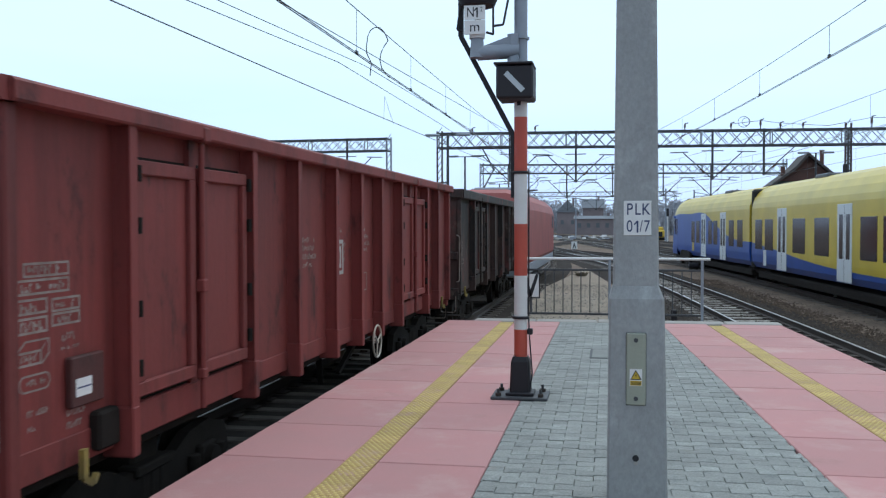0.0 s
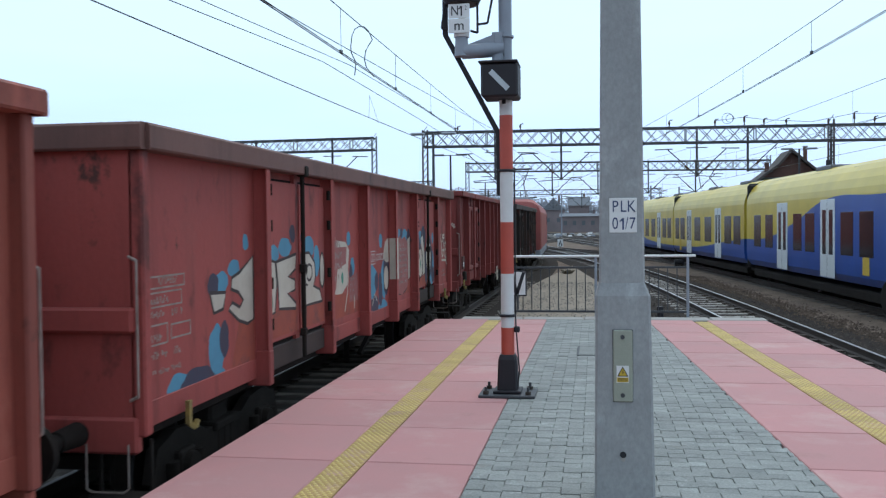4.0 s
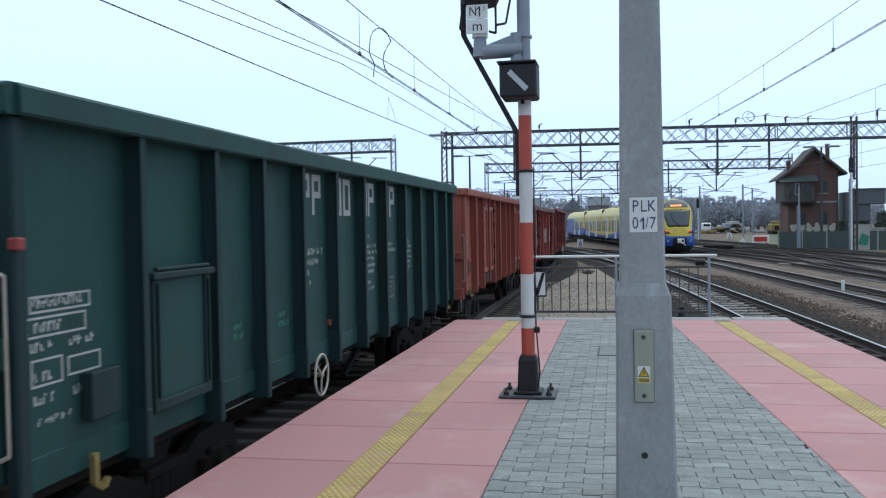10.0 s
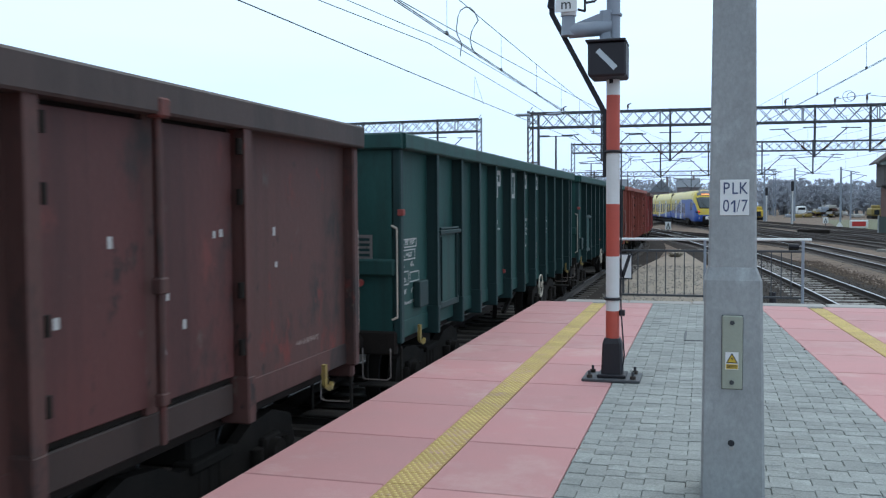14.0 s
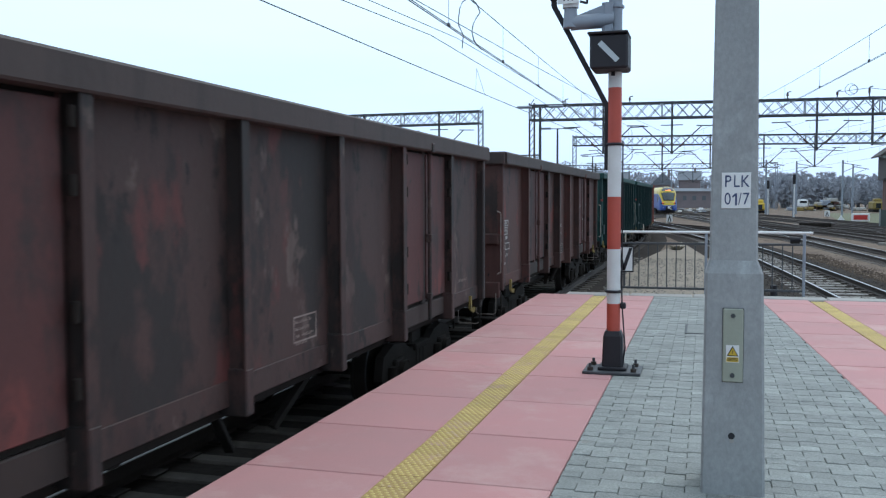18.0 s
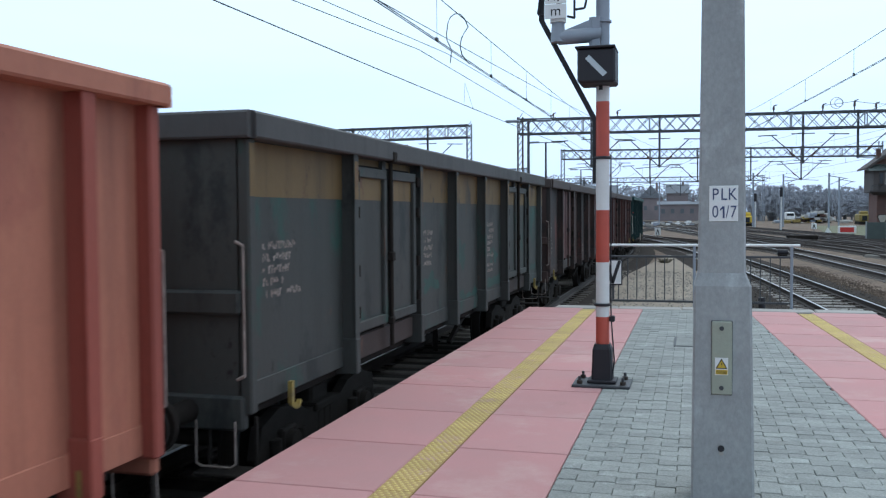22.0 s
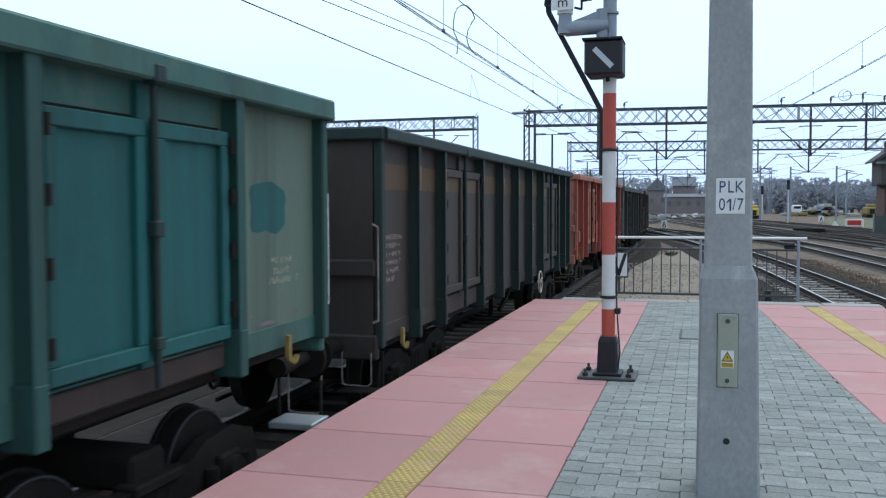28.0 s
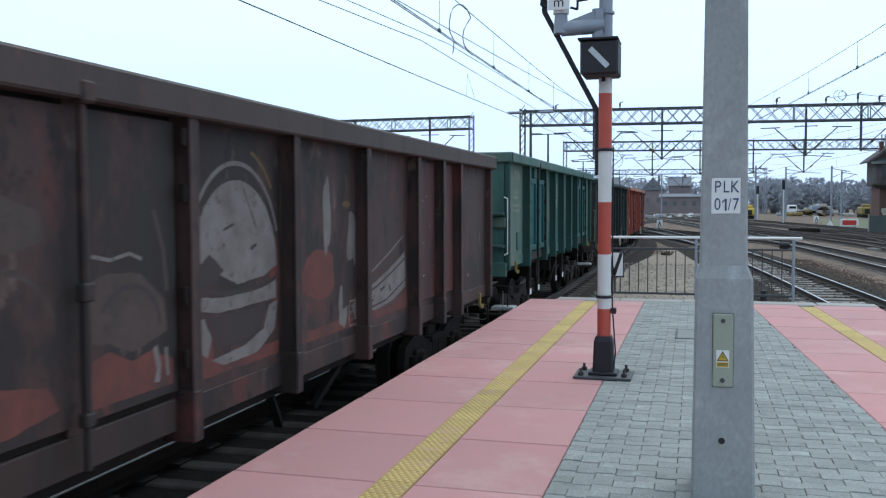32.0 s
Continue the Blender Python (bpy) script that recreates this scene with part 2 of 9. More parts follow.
def wagon_paint(name, col, grime, rust, lim=0.60, gr=0.75, patches=()):
    return material(name, col, 0.66, spec=0.32, col2=grime, amount=gr, scale=0.9, fine=26, fine_amt=0.13, bump=0.12, stretch=(1, 1, 0.55), spots=rust, spots_lim=lim, streaks=0.7, patches=patches)


M["w_orange_rib"] = wagon_paint("wagon_red_rib", (0.30, 0.075, 0.052), (0.22, 0.055, 0.04), (0.12, 0.04, 0.03), 0.66)
M["w_greenrib"] = wagon_paint("wagon_green_rib", (0.018, 0.038, 0.036), (0.016, 0.024, 0.023), (0.03, 0.028, 0.024), 0.66)
M["w_darkred"] = wagon_paint("wagon_dark_red", (0.2319, 0.0453, 0.0399), (0.1488, 0.03882, 0.03451), (0.05931, 0.02589, 0.02157), 0.64, patches=(((0.1892, 0.0473, 0.04128), 0.60, 1.0, 0.12), ((0.0731, 0.02322, 0.0215), 0.57, 1.8, 0.10)))
M["w_red_rim"] = wagon_paint("wagon_dusty_red_rim", (0.165, 0.082, 0.068), (0.12, 0.062, 0.052), (0.075, 0.045, 0.040), 0.64)
M["w_red"] = wagon_paint("wagon_red", (0.3396, 0.06922, 0.05877), (0.2155, 0.05224, 0.04702), (0.07183, 0.03134, 0.02612), 0.64, patches=(((0.2632, 0.0672, 0.05824), 0.60, 1.0, 0.12), ((0.1176, 0.0336, 0.03024), 0.58, 1.8, 0.10)))
M["w_orange"] = wagon_paint("wagon_faded_red", (0.3388, 0.09625, 0.066), (0.2508, 0.06468, 0.04752), (0.1056, 0.03234, 0.0264), 0.66, patches=(((0.3696, 0.1309, 0.0924), 0.58, 1.1, 0.12), ((0.2112, 0.05236, 0.04048), 0.58, 1.6, 0.10), ((0.088, 0.0308, 0.0264), 0.68, 3.4, 0.05)))
M["w_fadedrib"] = wagon_paint("wagon_dull_red_rib", (0.285, 0.075, 0.052), (0.19, 0.052, 0.040), (0.10, 0.034, 0.026), 0.62)
M["w_salmon"] = wagon_paint("wagon_salmon_red", (0.425, 0.165, 0.104), (0.32, 0.120, 0.080), (0.22, 0.060, 0.042), 0.66, patches=(((0.35, 0.125, 0.084), 0.55, 1.5, 0.10), ((0.47, 0.225, 0.150), 0.62, 1.0, 0.12), ((0.13, 0.055, 0.040), 0.67, 3.0, 0.04)))
M["w_green"] = wagon_paint("wagon_dark_green", (0.01411, 0.06479, 0.05747), (0.01202, 0.04598, 0.04075), (0.02299, 0.03344, 0.02822), 0.68, patches=(((0.01776, 0.07628, 0.06583), 0.60, 0.8, 0.12), ((0.01149, 0.03762, 0.03448), 0.58, 1.4, 0.12), ((0.03553, 0.03135, 0.02508), 0.68, 3.0, 0.05)))
# The body's green darkened, with the shade of the ribs' flanks in it.
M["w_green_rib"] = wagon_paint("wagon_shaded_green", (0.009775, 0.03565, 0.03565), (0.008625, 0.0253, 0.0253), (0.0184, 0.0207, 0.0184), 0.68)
M["w_brown"] = wagon_paint("wagon_brown", (0.09408, 0.04032, 0.03472), (0.06272, 0.03696, 0.03136), (0.14, 0.03472, 0.028), 0.60, patches=(((0.036, 0.027, 0.025), 0.53, 1.0, 0.08), ((0.135, 0.036, 0.029), 0.60, 1.5, 0.06), ((0.10, 0.076, 0.062), 0.64, 2.4, 0.05), ((0.024, 0.019, 0.018), 0.62, 3.2, 0.05)))
M["w_dirty"] = wagon_paint("wagon_sooty_brown", (0.05196, 0.03583, 0.03135), (0.07883, 0.03224, 0.02866), (0.01971, 0.01613, 0.01434), 0.58, patches=(((0.02687, 0.02239, 0.02061), 0.47, 0.9, 0.07), ((0.09675, 0.03314, 0.02956), 0.57, 1.3, 0.07), ((0.112, 0.08062, 0.06807), 0.60, 2.2, 0.06), ((0.01792, 0.01523, 0.01434), 0.60, 3.4, 0.05)))
M["w_soot_door"] = wagon_paint("wagon_soot_red", (0.100, 0.034, 0.031), (0.056, 0.027, 0.025), (0.030, 0.020, 0.018), 0.58, patches=(((0.135, 0.040, 0.035), 0.60, 1.5, 0.07), ((0.034, 0.025, 0.023), 0.52, 1.0, 0.09), ((0.095, 0.068, 0.058), 0.63, 2.6, 0.05)))
M["w_slate"] = wagon_paint("wagon_slate_green", (0.043, 0.049, 0.046), (0.050, 0.046, 0.041), (0.018, 0.044, 0.036), 0.64, patches=(((0.022, 0.066, 0.052), 0.57, 1.1, 0.08), ((0.072, 0.064, 0.056), 0.60, 1.3, 0.10), ((0.090, 0.045, 0.028), 0.64, 2.6, 0.05), ((0.022, 0.026, 0.026), 0.56, 1.9, 0.08), ((0.020, 0.018, 0.017), 0.66, 5.0, 0.04)))
M["slate_teal"] = wagon_paint("wagon_bared_teal", (0.022, 0.074, 0.060), (0.030, 0.050, 0.044), (0.06, 0.04, 0.03), 0.60)
M["w_grey_rim"] = wagon_paint("wagon_grey_rim", (0.070, 0.066, 0.064), (0.052, 0.049, 0.048), (0.04, 0.036, 0.032), 0.64)
M["w_black"] = wagon_paint("wagon_sooty_grey", (0.03894, 0.03288, 0.03042), (0.05603, 0.04339, 0.03627), (0.0701, 0.04204, 0.02916), 0.68, patches=(((0.06281, 0.05424, 0.04808), 0.58, 1.2, 0.12),))
M["w_teal"] = wagon_paint("wagon_teal_green", (0.02912, 0.1187, 0.103), (0.0896, 0.1389, 0.1142), (0.118, 0.1042, 0.08333), 0.70, patches=(((0.010, 0.072, 0.078), 0.56, 0.9, 0.12), ((0.145, 0.170, 0.126), 0.51, 0.8, 0.16)))
M["w_teal_rib"] = wagon_paint("wagon_teal_rib", (0.020, 0.078, 0.070), (0.030, 0.058, 0.050), (0.06, 0.055, 0.045), 0.68)
M["w_tealdoor"] = wagon_paint("wagon_teal_door", (0.01232, 0.1057, 0.1023), (0.01364, 0.07843, 0.07502), (0.04774, 0.04774, 0.04092), 0.74, patches=(((0.010, 0.068, 0.070), 0.52, 0.9, 0.20), ((0.035, 0.125, 0.110), 0.62, 1.4, 0.10)))
M["teal_rubbed"] = wagon_paint("wagon_rubbed_teal", (0.125, 0.170, 0.128), (0.085, 0.140, 0.112), (0.16, 0.15, 0.11), 0.60, patches=(((0.15, 0.16, 0.115), 0.55, 1.2, 0.2), ((0.05, 0.12, 0.105), 0.62, 1.0, 0.16)))
M["w_ochre"] = wagon_paint("wagon_ochre_band", (0.165, 0.105, 0.040), (0.105, 0.070, 0.034), (0.075, 0.042, 0.026), 0.60, patches=(((0.060, 0.048, 0.036), 0.55, 1.6, 0.10), ((0.11, 0.055, 0.030), 0.62, 4.0, 0.05), ((0.035, 0.032, 0.030), 0.64, 2.8, 0.06)))
M["w_ochre_dull"] = wagon_paint("wagon_dull_ochre_band", (0.115, 0.0667, 0.0299), (0.0713, 0.04991, 0.03565), (0.04278, 0.03565, 0.02852), 0.62)
M["w_sill"] = wagon_paint("wagon_sooty_sill", (0.045, 0.030, 0.025), (0.026, 0.020, 0.018), (0.09, 0.045, 0.030), 0.64)
M["w_rim"] = wagon_paint("wagon_rusty_rim", (0.068, 0.047, 0.042), (0.048, 0.037, 0.034), (0.1240, 0.0558, 0.0434), 0.66)


# ---- building helpers ----
class Geo:
    """Vertices and faces of one mesh."""

    def __init__(self):
        self.v, self.f, self.s = [], [], []

    def add(self, verts, faces, smooth=False):
        k = len(self.v)
        self.v += [tuple(p) for p in verts]
        self.f += [tuple(i + k for i in q) for q in faces]
        self.s += [smooth] * len(faces)
        return self

    def box(self, x0, x1, y0, y1, z0, z1, b=0.0):
        if b <= 0:
            vs = [(x, y, z) for x in (x0, x1) for y in (y0, y1) for z in (z0, z1)]
            return self.add(vs, [(0, 1, 3, 2), (4, 6, 7, 5), (0, 4, 5, 1), (2, 3, 7, 6), (0, 2, 6, 4), (1, 5, 7, 3)])
        c = ((x0 + x1) / 2, (y0 + y1) / 2, (z0 + z1) / 2)
        h = (abs(x1 - x0) / 2, abs(y1 - y0) / 2, abs(z1 - z0) / 2)
        b = min(b, min(h) * 0.95)
        idx, vs = {}, []
        for sx in (-1, 1):
            for sy in (-1, 1):
                for sz in (-1, 1):
                    s = (sx, sy, sz)
                    for a in range(3):
                        idx[s, a] = len(vs)
                        vs.append(tuple(c[k] + s[k] * (h[k] - (0 if k == a else b)) for k in range(3)))
        fs = []
        for a in range(3):
            u, w = (a + 1) % 3, (a + 2) % 3
            for sa in (-1, 1):
                q = []
                for su, sw in ((-1, -1), (1, -1), (1, 1), (-1, 1)):
                    s = [0, 0, 0]
                    s[a], s[u], s[w] = sa, su, sw
                    q.append(idx[tuple(s), a])
                fs.append(q if sa > 0 else q[::-1])
            for su in (-1, 1):
                for sw in (-1, 1):
                    q = []
                    for sa, k in ((-1, u), (1, u), (1, w), (-1, w)):
                        s = [0, 0, 0]
                        s[a], s[u], s[w] = sa, su, sw
                        q.append(idx[tuple(s), k])
                    fs.append(q if su * sw > 0 else q[::-1])
        for s in [(x, y, z) for x in (-1, 1) for y in (-1, 1) for z in (-1, 1)]:
            q = [idx[s, 0], idx[s, 1], idx[s, 2]]
            fs.append(q if s[0] * s[1] * s[2] > 0 else q[::-1])
        return self.add(vs, fs)

    def tube(self, p0, p1, r0, r1=None, n=8, cap=True):
        p0, p1 = Vector(p0), Vector(p1)
        r1 = r0 if r1 is None else r1
        d = (p1 - p0).normalized()
        u = d.orthogonal().normalized()
        w = d.cross(u)
        ring = [u * math.cos(2 * math.pi * i / n) + w * math.sin(2 * math.pi * i / n) for i in range(n)]
        vs = [p0 + q * r0 for q in ring] + [p1 + q * r1 for q in ring]
        self.add(vs, [(i, (i + 1) % n, n + (i + 1) % n, n + i) for i in range(n)], True)
        if cap:
            self.add(vs[:n], [tuple(range(n))[::-1]])
            self.add(vs[n:], [tuple(range(n))])
        return self

    def bar(self, p0, p1, w, h):
        """A square bar between two points."""
        p0, p1 = Vector(p0), Vector(p1)
        d = (p1 - p0).normalized()
        up = Vector((0, 0, 1)) if abs(d.z) < 0.95 else Vector((0, 1, 0))
        u = d.cross(up).normalized() * w / 2
        v = u.cross(d).normalized() * h / 2
        vs = [p + a * u + c * v for p in (p0, p1) for a, c in ((-1, -1), (1, -1), (1, 1), (-1, 1))]
        return self.add(vs, [(3, 2, 1, 0), (4, 5, 6, 7), (0, 1, 5, 4), (1, 2, 6, 5), (2, 3, 7, 6), (3, 0, 4, 7)])

    def prism_y(self, prof, y0, y1):
        """A profile of (x, z) pushed along y."""
        n = len(prof)
        vs = [(x, y0, z) for x, z in prof] + [(x, y1, z) for x, z in prof]
        return self.add(vs, [(i, (i + 1) % n, n + (i + 1) % n, n + i) for i in range(n)] + [tuple(range(n))[::-1], tuple(range(n, 2 * n))])

    def prism_x(self, prof, x0, x1):
        """A profile of (y, z) pushed along x."""
        n = len(prof)
        vs = [(x0, y, z) for y, z in prof] + [(x1, y, z) for y, z in prof]
        return self.add(vs, [(i, (i + 1) % n, n + (i + 1) % n, n + i) for i in range(n)] + [tuple(range(n))[::-1], tuple(range(n, 2 * n))])

    def prism_z(self, prof, z0, z1):
        n = len(prof)
        vs = [(x, y, z0) for x, y in prof] + [(x, y, z1) for x, y in prof]
        return self.add(vs, [(i, (i + 1) % n, n + (i + 1) % n, n + i) for i in range(n)] + [tuple(range(n))[::-1], tuple(range(n, 2 * n))])

    def disc(self, c, r, axis=0, n=20, t=0.02):
        a = Vector((axis == 0, axis == 1, axis == 2)) * t / 2
        return self.tube(Vector(c) - a, Vector(c) + a, r, n=n)

    def ring(self, c, r, t, axis=0, n=24, m=6):
        """A torus round an axis."""
        vs, fs = [], []
        for i in range(n):
            a = 2 * math.pi * i / n
            for j in range(m):
                q = 2 * math.pi * j / m
                rr, hh = r + t * math.cos(q), t * math.sin(q)
                p = [rr * math.cos(a), rr * math.sin(a)]
                p.insert(axis, hh)
                vs.append((c[0] + p[0], c[1] + p[1], c[2] + p[2]))
                fs.append((i * m + j, ((i + 1) % n) * m + j, ((i + 1) % n) * m + (j + 1) % m, i * m + (j + 1) % m))
        return self.add(vs, fs, True)

    def poly_x(self, x, pts):
        """A flat shape of (y, z) in the plane x, seen from +x."""
        return self.add([(x, a, b) for a, b in pts], [tuple(range(len(pts)))])

    def mesh(self, name, mats):
        me = bpy.data.meshes.new(name)
        me.from_pydata(self.v, [], self.f)
        me.polygons.foreach_set("use_smooth", self.s)
        for m in mats if isinstance(mats, (list, tuple)) else [mats]:
            me.materials.append(m)
        bm = bmesh.new()
        bm.from_mesh(me)
        bmesh.ops.recalc_face_normals(bm, faces=bm.faces)
        bm.to_mesh(me)
        bm.free()
        return me


def part(name, geo, mat, parent=None, label="", me=None):
    """One mesh object, under a thing or a part."""
    ob = new(name, me or geo.mesh(name, mat))
    if parent:
        ob.parent = parent
    if label:
        tagged(ob, label)
    return ob


def thing(name, label, category, at=(0, 0, 0), group="", kind=""):
    ob = new(name)
    ob.location = at
    ob.empty_display_size = 0.3
    return tagged(ob, label, category, group, kind)


# ---- the lines of the tracks, x by y ----
RAIL_Z = -0.76


def line_freight(y):
    return -4.5 - max(0.0, y - 53) ** 2 / 380


def line_near(y):
    return 5.1 - 0.025 * y - (0.00085 * y * y if y > 0 else 0)


def line_emu(y):
    if y < 0:
        return 9.974 - 0.0297 * y
    d = y - 20
    return 9.1 - 0.0577 * d - (0.0007 if d < 0 else 0.00045) * d * d


def on_line(line, y):
    """Place and yaw, in degrees, on a track."""
    d = (line(y + 0.5) - line(y - 0.5))
    return line(y), -math.degrees(math.atan(d))


# ---- ground ----
G = Geo()
gx = [-900, -300, -80, -30, -12, -2, 8, 20, 40, 90, 300, 900]
gy = [-300, -60, -10, 10, 30, 60, 100, 160, 260, 500, 1200, 3000]
G.add([(x, y, -1.02) for y in gy for x in gx], [(j * 12 + i, j * 12 + i + 1, (j + 1) * 12 + i + 1, (j + 1) * 12 + i) for j in range(11) for i in range(11)])
tagged(part("ground", G, M["ballast"]), "brown gravel ground of the rail yard", "ground", kind="structure")


def strip(line, y0, y1, step, prof):
    """A profile of (offset, z) swept along a track's line."""
    g, n, k = Geo(), len(prof), 0
    ys = list(np.arange(y0, y1 + 0.01, step))
    vs = []
    for y in ys:
        x, a = on_line(line, y)
        ca, sa = math.cos(radians(a)), math.sin(radians(a))
        vs += [(x + o * ca, y + o * sa, z) for o, z in prof]
    fs = [(j * n + i, j * n + (i + 1) % n, (j + 1) * n + (i + 1) % n, (j + 1) * n + i) for j in range(len(ys) - 1) for i in range(n)]
    return g.add(vs, fs)


def rail_profile(o, top=RAIL_Z):
    return [(o - 0.065, top - 0.19), (o + 0.065, top - 0.19), (o + 0.065, top - 0.155), (o + 0.012, top - 0.13), (o + 0.012, top - 0.045),
            (o + 0.036, top - 0.035), (o + 0.036, top - 0.004), (o - 0.036, top - 0.004), (o - 0.036, top - 0.035), (o - 0.012, top - 0.045),
            (o - 0.012, top - 0.13), (o - 0.065, top - 0.155)]


def track(name, line, y0, y1, near, sleeper_mat, bed_mat, label, head="rail_dull", gap=0.62):
    t = thing(name, label, "railway track", kind="structure")
    part("ballast_bed", strip(line, y0, y1, 4.0, [(-2.4, -1.03), (-1.6, -0.965), (1.6, -0.965), (2.4, -1.03)]), bed_mat, t)
    for o in (-0.7535, 0.7535):
        r = part("rail", strip(line, y0, y1, 2.0, rail_profile(o)), M["rail"], t)
        part("rail_head", strip(line, y0, y1, 2.0, [(o - 0.034, RAIL_Z - 0.006), (o + 0.034, RAIL_Z - 0.006), (o + 0.026, RAIL_Z), (o - 0.026, RAIL_Z)]), M[head], r)
    g = Geo()
    g.box(-1.25, 1.25, -0.115, 0.115, -1.1, -0.938, 0.02)
    me = g.mesh("sleeper", sleeper_mat)
    rest = Geo()
    y = y0
    while y < min(y1, 130):
        x, a = on_line(line, y)
        if near[0] <= y <= near[1]:
            s = part("sleeper", None, None, t, me=me)
            s.matrix_basis = pose(x, y, random.uniform(-0.012, 0.006), 0, 0, a + random.uniform(-0.6, 0.6))
        else:
            rest.box(x - 1.25, x + 1.25, y - 0.115, y + 0.115, -1.1, -0.938)
        y += gap
    if rest.v:
        tagged(part("sleepers", rest, sleeper_mat, t), kind="stuff")
    fast, y = Geo(), y0
    while y < min(y1, 75):
        x, a = on_line(line, y)
        for o in (-0.7535, 0.7535):
            fast.box(x + o - 0.22, x + o + 0.22, y - 0.12, y + 0.12, -0.95, -0.922)
        y += gap
    tagged(part("rail_fastenings", fast, M["rail"], t), kind="stuff")
    return t


# Its rail heads are the dull ones, for the shadow under the train.
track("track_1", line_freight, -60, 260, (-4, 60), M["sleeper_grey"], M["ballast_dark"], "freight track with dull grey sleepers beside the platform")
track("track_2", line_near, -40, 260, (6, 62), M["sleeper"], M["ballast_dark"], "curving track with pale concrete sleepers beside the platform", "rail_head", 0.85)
track("track_3", line_emu, -60, 260, (20, 70), M["sleeper_old"], M["ballast"], "curving track under the blue and yellow train", "rail_head")
track("track_4", lambda y: line_emu(y) + 4.3, -20, 260, (30, 60), M["sleeper_old"], M["ballast"], "outer yard track with rusty rails")
track("track_5", lambda y: line_emu(y) + 8.8, 0, 260, (36, 50), M["sleeper_old"], M["ballast"], "outer yard track with rusty rails")
track("track_6", lambda y: line_emu(y) + 13.2, 10, 260, (40, 44), M["sleeper_old"], M["ballast"], "far yard track with rusty rails")
# Its bed is the dark ballast, for the shade seen under the wagons.
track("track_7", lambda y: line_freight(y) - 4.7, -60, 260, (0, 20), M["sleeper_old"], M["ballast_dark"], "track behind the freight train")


def crossover(a, b, y0, y1, label):
    """Rails and long sleepers that lead from one track over to another."""
    def mid(y):
        u = min(1.0, max(0.0, (y - y0) / (y1 - y0)))
        u = u * u * (3 - 2 * u)
        return a(y) * (1 - u) + b(y) * u

    t = thing("crossover", label, "railway track", kind="structure")
    for o in (-0.7535, 0.7535):
        r = part("rail", strip(mid, y0, y1, 1.5, rail_profile(o, RAIL_Z - 0.003)), M["rail"], t)
        part("rail_head", strip(mid, y0 + 0.5, y1 - 0.5, 1.5, [(o - 0.034, RAIL_Z - 0.009), (o + 0.034, RAIL_Z - 0.009), (o + 0.026, RAIL_Z - 0.003), (o - 0.026, RAIL_Z - 0.003)]), M["rail_dull"], r)
    g, y = Geo(), y0 + 0.3
    while y < y1:
        x = mid(y)
        g.box(x - 1.3, x + 1.3, y - 0.12, y + 0.12, -1.1, -0.930)
        y += 0.62
    tagged(part("sleepers", g, M["sleeper_old"], t), kind="stuff")


t4, t5, t6 = (lambda y: line_emu(y) + 4.3), (lambda y: line_emu(y) + 8.8), (lambda y: line_emu(y) + 13.2)
for a, b, y0, y1 in ((line_near, line_freight, 58, 104), (line_emu, line_near, 56, 100), (t4, line_emu, 62, 106), (t5, t4, 52, 94), (t6, t5, 60, 104), (line_freight, line_near, 108, 156), (line_near, line_emu, 106, 150), (line_emu, t4, 112, 158), (t5, t4, 108, 150), (t4, t5, 40, 84)):
    crossover(a, b, y0, y1, "points and crossing rails of the station throat")
# Shade seen under the wagons, put into a darker sheet of ballast.
tagged(part("oily_ballast", strip(line_freight, -60, 120, 4.0, [(-7.4, -1.016), (-2.3, -1.012), (-2.3, -1.04), (-7.4, -1.04)]), M["ballast_dark"]), "ballast between the freight tracks, darkened for shade under wagons", "ballast", kind="structure")


# ---- platform ----
END_Y = 16.3
EDGE_L, GREY_L = -2.87, -0.85


def right_line(x14):
    """The slanting lines of the platform's other side, by their x at y = 14."""
    return lambda y: x14 - 0.058 * (y - 14)


EDGE_R, YEL_R, GREY_R = right_line(3.05), right_line(1.93), right_line(1.03)
G = Geo()
G.add([(EDGE_L + 0.06, -40, -1.1), (EDGE_R(-40) - 0.06, -40, -1.1), (EDGE_R(END_Y) - 0.06, END_Y, -1.1), (EDGE_L + 0.06, END_Y, -1.1),
       (EDGE_L + 0.06, -40, -0.085), (EDGE_R(-40) - 0.06, -40, -0.085), (EDGE_R(END_Y) - 0.06, END_Y, -0.085), (EDGE_L + 0.06, END_Y, -0.085)],
      [(0, 3, 2, 1), (4, 5, 6, 7), (0, 1, 5, 4), (1, 2, 6, 5), (2, 3, 7, 6), (3, 0, 4, 7)])
platform = tagged(part("platform", G, M["joint"]), "concrete island platform paved with pink slabs and grey blocks", "platform", kind="structure")
SLAB = 1.14


def slab_geo(x0a, x1a, x0b, x1b, y0, y1, b=0.008):
    """A slab whose sides may slant: x at its near and far edge."""
    g = Geo()
    t = [(x0a, y0), (x1a, y0), (x1b, y1), (x0b, y1)]
    i = [(x0a + b, y0 + b), (x1a - b, y0 + b), (x1b - b, y1 - b), (x0b + b, y1 - b)]
    vs = [(x, y, -0.08) for x, y in t] + [(x, y, -b) for x, y in t] + [(x, y, 0) for x, y in i]
    fs = [(8, 9, 10, 11)] + [(a + k, (a + 1) % 4 + k, (a + 1) % 4 + k + 4, a + k + 4) for k in (0, 4) for a in range(4)]
    return g.add(vs, fs)


